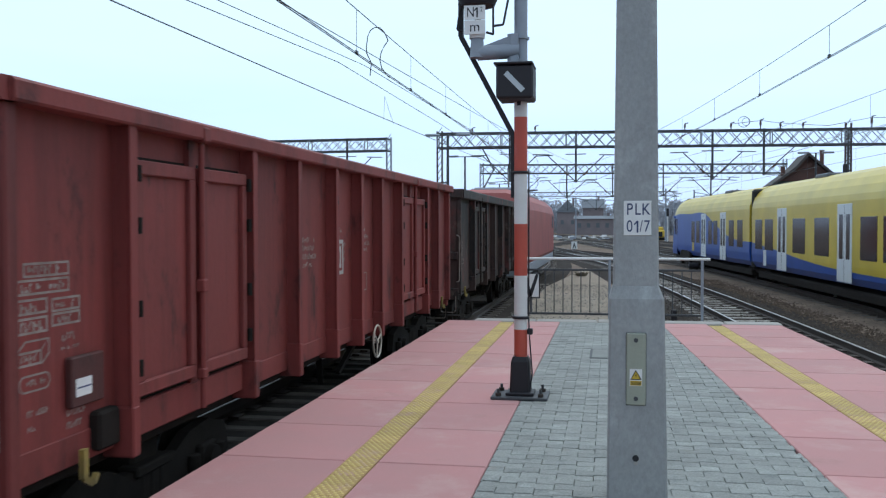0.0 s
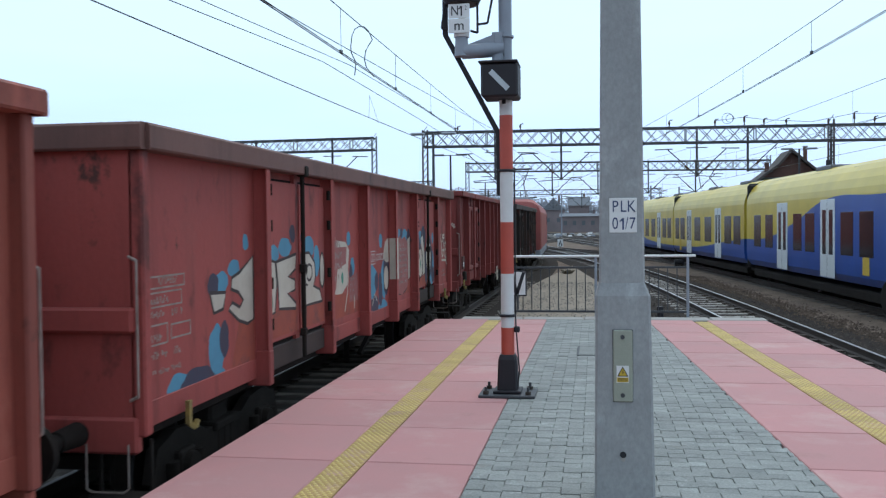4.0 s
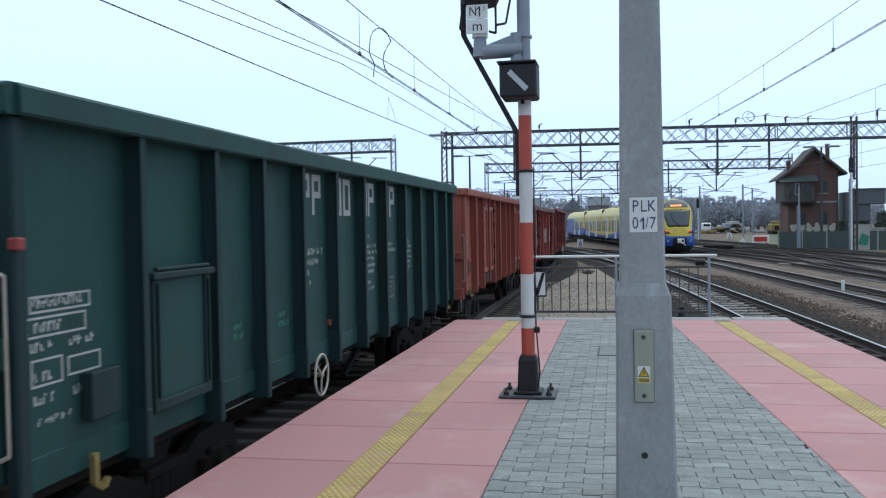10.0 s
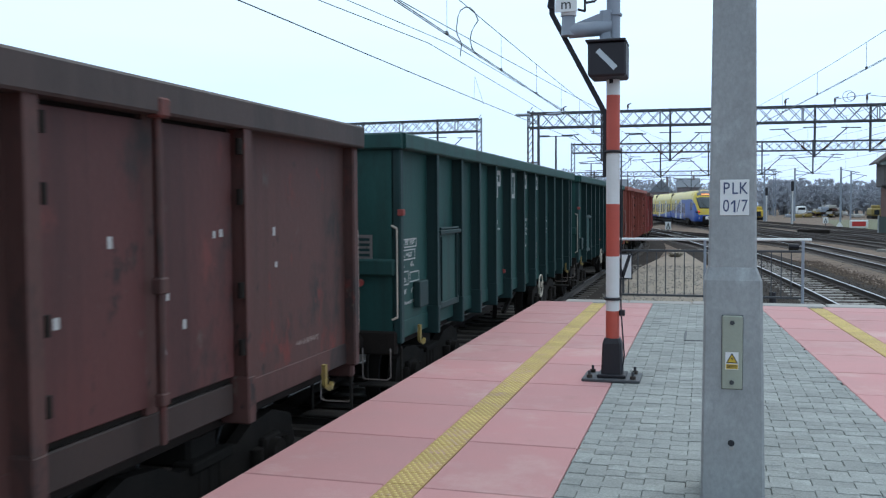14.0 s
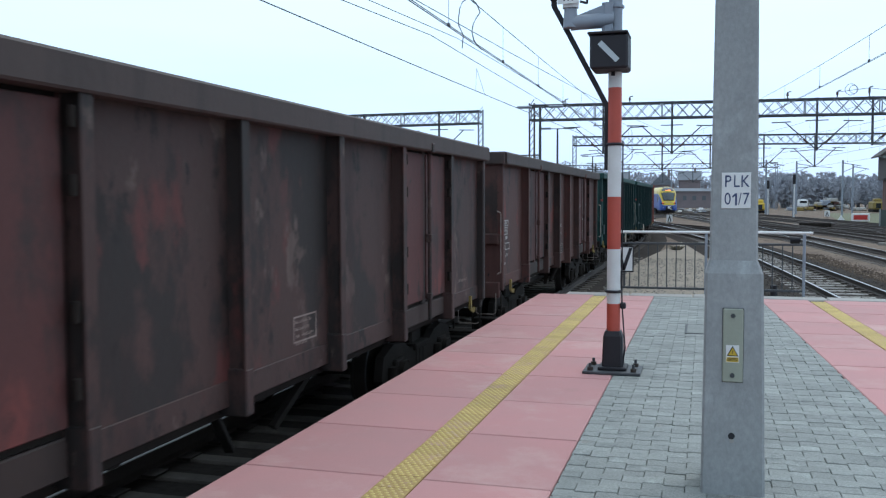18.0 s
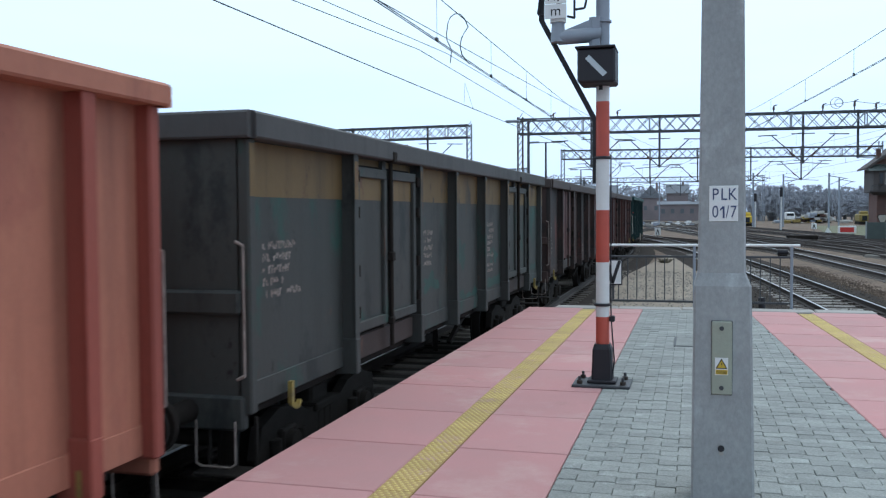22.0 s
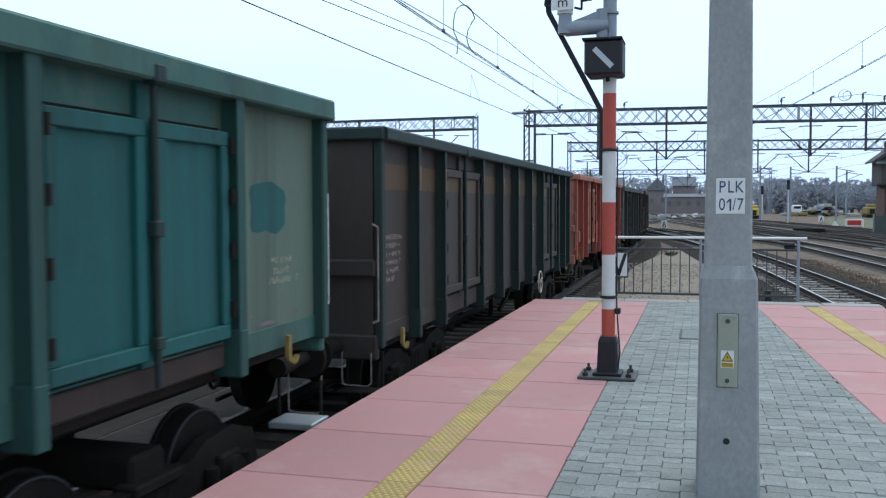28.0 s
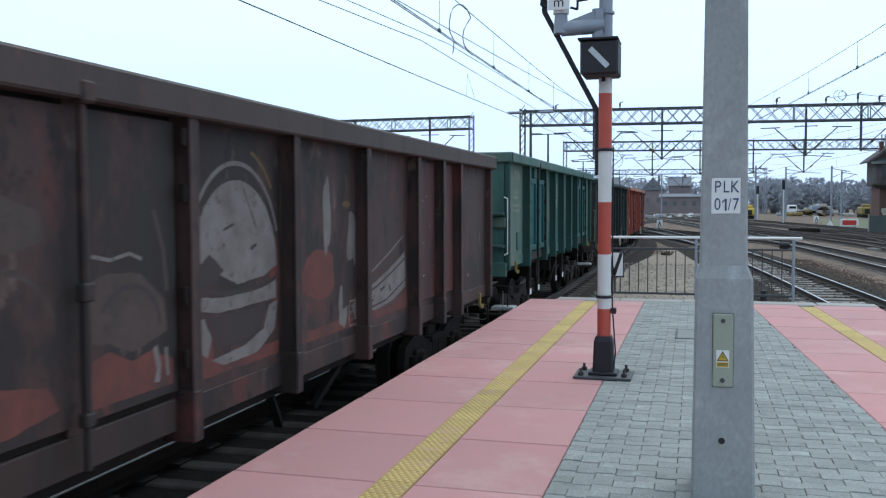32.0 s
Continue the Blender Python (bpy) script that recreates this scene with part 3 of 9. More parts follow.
def slabs(name, xa, xb, mat, y_from, y_to, pitch, first, gap=0.013, wob=0.0015):
    y = first
    while y < y_to - 0.05:
        a, b = max(y, y_from) + gap / 2, min(y + pitch, y_to) - gap / 2
        if b - a > 0.05:
            s = part(name, slab_geo(xa(a), xb(a), xa(b), xb(b), a, b), mat, platform)
            s.location.z = random.uniform(-wob, wob)
        y += pitch


def const(v):
    return lambda y: v


def shift(line, d):
    return lambda y: line(y) + d


SL0 = 6.38 - 12 * SLAB
slabs("pink_slab", const(EDGE_L), const(-1.900), M["pink"], -10, END_Y, SLAB, SL0)
slabs("pink_slab", const(-1.652), const(GREY_L - 0.004), M["pink"], -10, END_Y, SLAB, SL0)
slabs("pink_slab", shift(YEL_R, 0.124), EDGE_R, M["pink"], -10, END_Y, SLAB, SL0 + 0.2)
slabs("pink_slab", shift(GREY_R, 0.004), shift(YEL_R, -0.124), M["pink"], -10, END_Y, SLAB, SL0 + 0.2)


def tactile(xc, slope):
    """A warning strip of square studded tiles."""
    g = Geo()
    g.box(-0.120, 0.120, -0.119, 0.119, -0.07, 0.001, 0.004)
    base = len(g.f)
    for j in range(6):
        for i in range(5 if j % 2 else 4):
            sx, sy = (-0.096 if j % 2 else -0.072) + 0.048 * i, -0.1 + 0.04 * j
            g.tube((sx, sy, 0), (sx, sy, 0.006), 0.017, 0.0075, n=6)
    me = g.mesh("tactile_tile", [M["yellow_tile"], M["tile_stud"]])
    for p in me.polygons:
        p.material_index = 1 if p.index >= base else 0
    y = -9.96
    while y < END_Y - 0.15:
        s = part("tactile_tile", None, None, platform, me=me)
        s.matrix_basis = pose(xc(y), y, random.uniform(-0.001, 0.001), 0, 0, slope)
        y += 0.24


tactile(const(-1.776), 0)
tactile(YEL_R, 3.3)
# kerb at the far end, and the side walls below the slabs
G = Geo()
for k, (a, b) in enumerate(((-2.42, -1.3), (-1.29, -0.2), (-0.19, 0.9), (0.91, 2.0), (2.01, 2.95))):
    kerb = part("end_kerb", Geo().box(a, b, END_Y + 0.006, END_Y + 0.46, -1.1, random.uniform(-0.005, 0.012), 0.02), M["concrete_pale"], platform)
for x in (EDGE_L,):
    part("edge_beam", Geo().box(x + 0.03, x + 0.059, -40, END_Y - 0.01, -1.1, -0.09), M["concrete"], platform)

# grey interlocking blocks between the pink bands, laid across in running bond
NEAR, FAR = [], []
row, y = 0, -9.85
while y < END_Y - 0.14:
    x = GREY_L + 0.004 - (0.125 if row % 2 else 0.0)
    xr = GREY_R(y) - 0.004
    while x < xr - 0.03:
        a, b = max(x, GREY_L + 0.004), min(x + 0.246, xr)
        m = min(max(x + 0.1225, a + 0.012), b - 0.012)
        if b - a > 0.03:
            (NEAR if 4.4 < y < 7.2 and len(NEAR) < 300 else FAR).append((a, b, y, y + 0.1215, m, row % 2 == 0))
        x += 0.25
    row += 1
    y += 0.125


STEP = 0.026  # by which one half of a block stands ahead of the other


def block(g, a, b, c, d, m, up):
    """One interlocking block from a to b, its halves meeting at m; up: whether the first half stands ahead."""
    dz = random.uniform(-0.004, 0.003)
    e = 0.004
    s, q = (STEP, 0) if up else (0, STEP)
    ring = [(a, c + s), (m, c + s), (m, c + q), (b, c + q), (b, d + q), (m, d + q), (m, d + s), (a, d + s)]
    w = e if up else -e
    inner = [(a + e, c + s + e), (m + w, c + s + e), (m + w, c + q + e), (b - e, c + q + e), (b - e, d + q - e), (m - w, d + q - e), (m - w, d + s - e), (a + e, d + s - e)]
    vs = [(x, y, z) for z, r in ((-0.07, ring), (dz - e, ring), (dz, inner)) for x, y in r]
    g.add(vs, [(16, 17, 18, 19, 20, 21, 22, 23)] + [(i + n, (i + 1) % 8 + n, (i + 1) % 8 + n + 8, i + n + 8) for n in (0, 8) for i in range(8)])


def paver_blocks():
    shared = {}
    for up in (True, False):
        whole = Geo()
        block(whole, -0.123, 0.123, -0.0607, 0.0607, 0.0, up)
        shared[up] = whole.mesh("paving_block", M["paver"])
    for a, b, c, d, m, up in NEAR:
        if b - a > 0.24:
            part("paving_block", None, None, platform, me=shared[up]).location = ((a + b) / 2, (c + d) / 2, random.uniform(-0.003, 0.002))
        else:
            g = Geo()
            block(g, a, b, c, d, m, up)
            part("paving_block", g, M["paver"], platform)
    rest = Geo()
    for q in FAR:
        block(rest, *q)
    tagged(part("paving_blocks", rest, M["paver_joined"], platform), kind="stuff")


def per_island(src):
    """The same stone, varied from block to block of a joined mesh."""
    m = src.copy()
    n, l = m.node_tree.nodes, m.node_tree.links
    ge = n.new("ShaderNodeNewGeometry")
    oi = [k for k in n if k.type == "OBJECT_INFO"][0]
    for k in list(l):
        if k.from_node == oi and k.to_node.type == "MATH":
            l.new(ge.outputs["Random Per Island"], k.to_socket)
    return m


M["paver_joined"] = per_island(M["paver"])

# ---- railing at the platform's end ----
rl = thing("end_railing", "steel railing with thin bars and a pale handrail", "railing", (0, 17.1, 0))
part("handrail", Geo().tube((-1.62, 0, 1.10), (1.82, 0, 1.10), 0.024, n=10), M["white_metal"], rl, "pale steel handrail")
part("upper_rail", Geo().box(-1.6, 1.66, -0.02, 0.02, 0.87, 0.91, 0.006), M["steel_dark"], rl)
part("lower_rail", Geo().box(-1.6, 1.66, -0.02, 0.02, 0.05, 0.09, 0.006), M["steel_dark"], rl)
for x in (-1.6, 0.02, 1.68):
    part("post", Geo().box(x - 0.024, x + 0.024, -0.024, 0.024, -1.05, 1.085, 0.008), M["steel_grey"], rl)
me = Geo().box(-0.009, 0.009, -0.009, 0.009, 0.09, 0.87).mesh("upright_bar", M["steel_dark"])
for i in range(19):
    x = -1.5 + i * 0.166
    if abs(x - 0.02) > 0.05:
        part("upright_bar", None, None, rl, me=me).location = (x, 0, 0)
sb = thing("stop_board", "white board with black chevron and frame by the railing", "sign", (-1.43, 17.02, 0))
part("board", Geo().box(-0.17, 0.17, -0.012, 0.012, 0.36, 0.84, 0.005), M["black_metal"], sb)
part("face", Geo().box(-0.15, 0.15, -0.02, -0.0125, 0.385, 0.815), M["white_metal"], sb)
G = Geo()
G.add([(-0.15, -0.024, 0.81), (-0.07, -0.024, 0.81), (0.02, -0.024, 0.39), (-0.05, -0.024, 0.39), (0.15, -0.024, 0.81), (0.09, -0.024, 0.81)],
      [(0, 1, 2, 3), (2, 3, 5, 4)])
part("chevron", G, M["ink"], sb)
part("bracket", Geo().bar((0, 0.02, 0.1), (0, 0.02, 0.6), 0.04, 0.03), M["steel_dark"], sb)

# ---- concrete catenary pole ----
PX, PY = 0.160, 5.62
cp = thing("concrete_pole", "grey tapered concrete catenary pole on the paving", "pole", (PX, PY, 0))


def oct_prof(w, c):
    return [(-w + c, -w), (w - c, -w), (w, -w + c), (w, w - c), (w - c, w), (-w + c, w), (-w, w - c), (-w, -w + c)]


def loft(levels):
    """Rings of the same count, stacked."""
    g, n = Geo(), len(levels[0][1])
    vs = [(x, y, z) for z, ring in levels for x, y in ring]
    fs = [(j * n + i, j * n + (i + 1) % n, (j + 1) * n + (i + 1) % n, (j + 1) * n + i) for j in range(len(levels) - 1) for i in range(n)]
    fs += [tuple(range(n))[::-1], tuple(range((len(levels) - 1) * n, len(levels) * n))]
    return g.add(vs, fs)


part("shaft", loft([(1.36, oct_prof(0.1335, 0.012)), (3.2, oct_prof(0.115, 0.012)), (9.0, oct_prof(0.075, 0.012))]), M["concrete"], cp)
part("foot", loft([(-0.3, [(x + 0.011, y) for x, y in oct_prof(0.183, 0.014)]), (1.285, [(x + 0.004, y) for x, y in oct_prof(0.160, 0.014)]), (1.36, oct_prof(0.134, 0.012))]), M["concrete"], cp, "thicker foot of the pole")
nb = part("number_plate", Geo().box(-0.072, 0.088, -0.136, -0.1285, 1.66, 1.865, 0.002), M["white_metal"], cp, "white plate with dark characters")


def text(name, body, size, at, mat, parent, rx=90, rz=0, sx=1.0):
    c = bpy.data.curves.new(name, "FONT")
    c.body, c.size, c.extrude = body, size, 0.0006
    c.align_x, c.align_y = "CENTER", "CENTER"
    tmp = new("tmp", c)
    dg = bpy.context.evaluated_depsgraph_get()
    me = bpy.data.meshes.new_from_object(tmp.evaluated_get(dg))
    bpy.data.objects.remove(tmp)
    me.materials.clear()
    me.materials.append(mat)
    ob = new(name, me)
    ob.parent = parent
    ob.matrix_basis = pose(*at, rx, 0, rz) @ Matrix.Diagonal((sx, 1, 1, 1))
    return ob


for k, q in enumerate("PLK"):
    text("character", q, 0.098, (-0.038 + 0.047 * k, -0.1375, 1.812), M["ink_blue"], nb, sx=0.80)


def figure_one(x, y, z, h, mat, parent):
    """The figure 1, with its flag."""
    g = Geo()
    w = h * 0.075
    g.add([(x - w, y, z - h / 2), (x + w, y, z - h / 2), (x + w, y, z + h / 2), (x - w, y, z + h / 2), (x - w - h * 0.24, y, z + h * 0.24), (x - w - h * 0.20, y, z + h * 0.12), (x - w, y, z + h * 0.30)],
          [(0, 1, 2, 3, 6), (3, 4, 5, 6)])
    part("character", g, mat, parent)


text("character", "0", 0.098, (-0.038, -0.1375, 1.712), M["ink_blue"], nb, sx=0.78)
figure_one(0.008, -0.1375, 1.712, 0.069, M["ink_blue"], nb)
text("character", "/", 0.098, (0.029, -0.1375, 1.712), M["ink_blue"], nb, sx=0.7)
text("character", "7", 0.098, (0.062, -0.1375, 1.712), M["ink_blue"], nb, sx=0.78)
M["cover"] = material("olive_cover", (0.36, 0.38, 0.31), 0.6, 0.1, amount=0.5, scale=4, fine=60, fine_amt=0.06)
cv = part("cover_plate", Geo().box(-0.055, 0.058, -0.182, -0.158, 0.66, 1.085, 0.006), M["cover"], cp, "olive metal hatch plate with two bolts")
part("cover_rim", Geo().box(-0.058, 0.061, -0.172, -0.154, 0.656, 1.088, 0.004), M["steel_dark"], cv)
for z in (0.70, 1.045):
    part("bolt", Geo().tube((0.0, -0.176, z), (0.0, -0.190, z), 0.014, n=6), M["steel_dark"], cv)
wp = part("warning_label", Geo().box(-0.036, 0.036, -0.1855, -0.1825, 0.775, 0.875), M["white_metal"], cv, "white label with a yellow warning triangle")
G = Geo()
G.add([(-0.033, -0.187, 0.812), (0.033, -0.187, 0.812), (0.0, -0.187, 0.872)], [(0, 1, 2)])
part("triangle", G, M["ink"], wp)
G = Geo()
G.add([(-0.025, -0.188, 0.817), (0.025, -0.188, 0.817), (0.0, -0.188, 0.862)], [(0, 1, 2)])
part("triangle_face", G, M["yellow_paint"], wp)
G = Geo()
G.add([(0.004, -0.189, 0.852), (-0.006, -0.189, 0.836), (0.002, -0.189, 0.836), (-0.004, -0.189, 0.820), (0.008, -0.189, 0.840), (0.0, -0.189, 0.840)], [(0, 1, 2), (2, 3, 4)])
part("bolt_sign", G, M["ink"], wp)
part("yellow_field", Geo().box(-0.033, 0.033, -0.1872, -0.1856, 0.779, 0.806), M["yellow_paint"], wp)
for z in (0.786, 0.7925, 0.799):
    part("text_bar", Geo().box(-0.028, 0.028, -0.1878, -0.1873, z - 0.0015, z + 0.0015), M["ink"], wp)
part("hole", Geo().tube((0.0, -0.1785, 0.345), (0.0, -0.160, 0.345), 0.019, n=12), M["ink"], cp)
part("pale_chip", Geo().tube((0.002, -0.1775, 0.317), (0.002, -0.165, 0.317), 0.013, n=9), M["concrete_pale"], cp)

# ---- signal mast ----
MX, MY = -0.865, 9.09
sm = thing("signal_mast", "red and white banded signal mast with black foot", "signal mast", (MX, MY, 0))
R = 0.066
for a, b, k in ((0.40, 0.68, "mast_red"), (0.68, 1.22, "mast_white"), (1.22, 1.735, "mast_red"), (1.735, 2.25, "mast_white"), (2.25, 2.80, "mast_red"), (2.80, 2.97, "mast_white"), (2.97, 5.6, "steel_grey")):
    part("mast_band", Geo().tube((0, 0, a), (0, 0, b), R, n=20), M[k], sm)
part("foot_sleeve", loft([(0.03, oct_prof(0.105, 0.02)), (0.36, oct_prof(0.092, 0.018)), (0.41, oct_prof(0.075, 0.02))]), M["black_metal"], sm)
part("foot_flange", Geo().box(-0.14, 0.14, -0.14, 0.14, 0.03, 0.06, 0.008), M["black_metal"], sm)
part("base_plate", Geo().box(-0.28, 0.28, -0.22, 0.22, 0.0, 0.028, 0.006), M["steel_dark"], sm)
for x, yy in ((-0.21, -0.15), (0.21, -0.15), (-0.21, 0.15), (0.21, 0.15)):
    b = part("anchor_bolt", Geo().tube((x, yy, 0.028), (x, yy, 0.10), 0.014, n=8), M["steel_dark"], sm)
    part("nut", Geo().tube((x, yy, 0.03), (x, yy, 0.06), 0.03, n=6), M["rail"], b)
for z in (0.80, 2.25):
    part("clamp", Geo().ring((0, 0, z), R + 0.006, 0.016, axis=2, n=20), M["black_metal"], sm)
G = Geo()
pts = [(0.09, -0.05, 0.03), (0.12, -0.06, 0.25), (0.10, -0.05, 0.5), (0.085, -0.02, 0.68), (0.08, 0.0, 0.8), (0.08, 0.0, 2.28)]
for p, q in zip(pts, pts[1:]):
    G.tube(p, q, 0.0075, n=6)
G.box(0.065, 0.12, -0.03, 0.03, 0.63, 0.69, 0.008)
part("cable", G, M["black_metal"], sm)
# shunting indicator box with a white bar
bx = part("indicator_box", Geo().box(-0.215, 0.145, -0.30, 0.09, 2.95, 3.28, 0.02), M["black_metal"], sm, "black box signal with a pale slanting bar")
part("hood", Geo().box(-0.235, 0.145, -0.325, 0.10, 3.278, 3.30, 0.006), M["black_metal"], bx)
G = Geo()
cx, cz, L2, w2, a = -0.035, 3.11, 0.122, 0.026, radians(-46)
dx, dz = math.cos(a), math.sin(a)
G.add([(cx + s * L2 * dx - q * w2 * dz, -0.304, cz + s * L2 * dz + q * w2 * dx) for s, q in ((-1, -1), (1, -1), (1, 1), (-1, 1))], [(0, 1, 2, 3)])
part("slant_bar", G, M["steel_zinc"], bx, "pale grey bar")
part("box_stem", Geo().tube((-0.01, -0.04, 2.91), (-0.01, -0.04, 2.96), 0.03, n=10), M["black_metal"], bx)
# arm that carries the upper signal, its plates and strut
arm = part("arm", Geo().tube((-0.05, -0.04, 3.50), (-0.46, -0.10, 3.475), 0.075, 0.072, n=16), M["steel_grey"], sm, "grey tubular bracket arm")
part("elbow", Geo().tube((-0.46, -0.10, 3.43), (-0.46, -0.10, 3.62), 0.075, 0.062, n=16), M["steel_grey"], arm)
part("gusset", Geo().prism_z([(-0.16, -0.08), (-0.125, -0.10), (-0.055, -0.10), (-0.045, -0.06), (-0.045, 0.09), (-0.16, 0.09)], 3.35, 3.66), M["steel_grey"], arm)
part("flange", Geo().tube((-0.04, 0, 3.615), (-0.04, 0, 3.635), 0.09, n=20), M["steel_grey"], arm)
part("web_plate", Geo().prism_y([(-0.40, 3.55), (-0.08, 3.66), (-0.08, 3.48), (-0.40, 3.48)], -0.09, -0.075), M["steel_grey"], arm)
arm.location = (0.035, 0, -0.045)
part("collar", Geo().tube((-0.46, -0.10, 3.62), (-0.46, -0.10, 3.70), 0.078, n=16), M["mast_white"], arm)
sig = part("signal_head", Geo().tube((-0.46, -0.06, 3.95), (-0.46, -0.06, 4.02), 0.17, 0.20, n=20), M["black_metal"], sm, "black rounded signal head")
sig.location = arm.location
part("head_body", Geo().box(-0.66, -0.26, -0.16, 0.10, 4.02, 5.1, 0.06), M["black_metal"], sig)
part("head_stem", Geo().tube((-0.46, -0.06, 3.68), (-0.46, -0.06, 3.96), 0.03, n=10), M["steel_dark"], sig)
pl = part("signal_plate", Geo().box(-0.575, -0.365, -0.20, -0.19, 3.79, 3.93, 0.003), M["white_metal"], sm, "white plate with a black signal number")
text("character", "N", 0.135, (-0.512, -0.2015, 3.858), M["ink"], pl, sx=0.78)
figure_one(-0.446, -0.2015, 3.858, 0.098, M["ink"], pl)
text("character", "2", 0.06, (-0.403, -0.2015, 3.885), M["ink"], pl, sx=0.75)
pl2 = part("signal_plate", Geo().box(-0.575, -0.365, -0.20, -0.19, 3.645, 3.786, 0.003), M["white_metal"], sm, "white plate with a black letter")
text("character", "m", 0.14, (-0.47, -0.2015, 3.715), M["ink"], pl2, sx=1.0)
pl.location = pl2.location = arm.location
G = Geo()
for p, q in (((-0.60, -0.02, 4.1), (-0.60, -0.02, 3.62)), ((-0.60, -0.02, 3.62), (-0.075, 0.02, 2.62)), ((-0.075, 0.02, 2.62), (-0.075, 0.02, 2.0))):
    G.bar(p, q, 0.05, 0.05)
part("strut", G, M["black_metal"], sm, "black angled strut")
for pts in (((-0.30, -0.1, 3.95), (-0.30, -0.1, 3.66), (-0.36, -0.15, 3.67)), ((-0.30, -0.1, 3.74), (-0.20, -0.1, 3.75), (-0.13, -0.1, 4.1)), ((-0.62, -0.1, 4.0), (-0.66, -0.1, 3.72), (-0.60, -0.1, 3.70))):
    G = Geo()
    for p, q in zip(pts, pts[1:]):
        G.tube(p, q, 0.012, n=6)
    part("guard_rod", G, M["black_metal"], sm).location = (0.035, 0, -0.045)
# manhole frame in the paving
hc = thing("drain_cover", "small square cover set in the grey paving", "cover", (-0.08, 12.3, 0))
part("frame", Geo().box(-0.16, 0.16, -0.42, 0.42, -0.05, 0.006, 0.004), M["steel_dark"], hc)
part("lid", Geo().box(-0.13, 0.13, -0.39, 0.39, -0.03, 0.010, 0.004), M["paver"], hc)


# ---- freight wagons: built at their middle, y ahead, z up from the rail ----
def marks(g, y, z, w, rows, h=0.055, x=1.2855, fill=0.85, gap=0.035, slope=0):
    """Rows of short plain bars in place of small stencilled writing."""
    for r in range(rows):
        zz = z - r * (h + gap)
        yy = y
        end = y + w * random.uniform(0.6, 1.0)
        while yy < end:
            k = random.uniform(0.4, 0.75) * h
            if random.random() < fill:
                lo, hi = random.choice(((0, 1), (0, 1), (0, 0.7), (0.3, 1), (0.2, 0.8)))
                g.box(x, x + 0.0012, yy, yy + k * 0.5, zz + lo * h, zz + hi * h)
                bar_z = random.choice((0, 0.4, 0.78))
                g.box(x, x + 0.0012, yy + k * 0.5, yy + k, zz + bar_z * h, zz + (bar_z + 0.32) * h)
            yy += k + h * 0.22


def framed(g, y0, y1, z0, z1, t=0.014, x=1.2855):
    for a, b, c, d in ((y0, y1, z0, z0 + t), (y0, y1, z1 - t, z1), (y0, y0 + t, z0 + t, z1 - t), (y1 - t, y1, z0 + t, z1 - t)):
        g.box(x, x + 0.0012, a, b, c, d)


def blob(g, y, z, ry, rz, x=1.2852, n=26, rough=0.12, power=1.0):
    k = random.uniform(0, 50)
    pts = []
    for i in range(n):
        a = 2 * math.pi * i / n
        q = 1 + rough * 2 * (noise.noise(Vector((math.cos(a) * 1.5 + k, math.sin(a) * 1.5, k))))
        c, s = math.cos(a), math.sin(a)
        pts.append((y + ry * q * math.copysign(abs(c) ** power, c), z + rz * q * math.copysign(abs(s) ** power, s)))
    k = len(g.v)
    g.v += [(x, y, z)] + [(x, a, b) for a, b in pts]
    for i in range(n):
        g.f.append((k, k + 1 + i, k + 1 + (i + 1) % n))
        g.s.append(False)


COATS = [0]


def spray(w, mat, y, z, ry, rz, x, **k):
    """One sprayed patch of graffiti, a hair above the one before."""
    COATS[0] = (COATS[0] + 1) % 24
    g = Geo()
    blob(g, y, z, ry, rz, x + COATS[0] * 0.000012, **k)
    part("graffiti", g, M[mat], w)


SHARED = {}


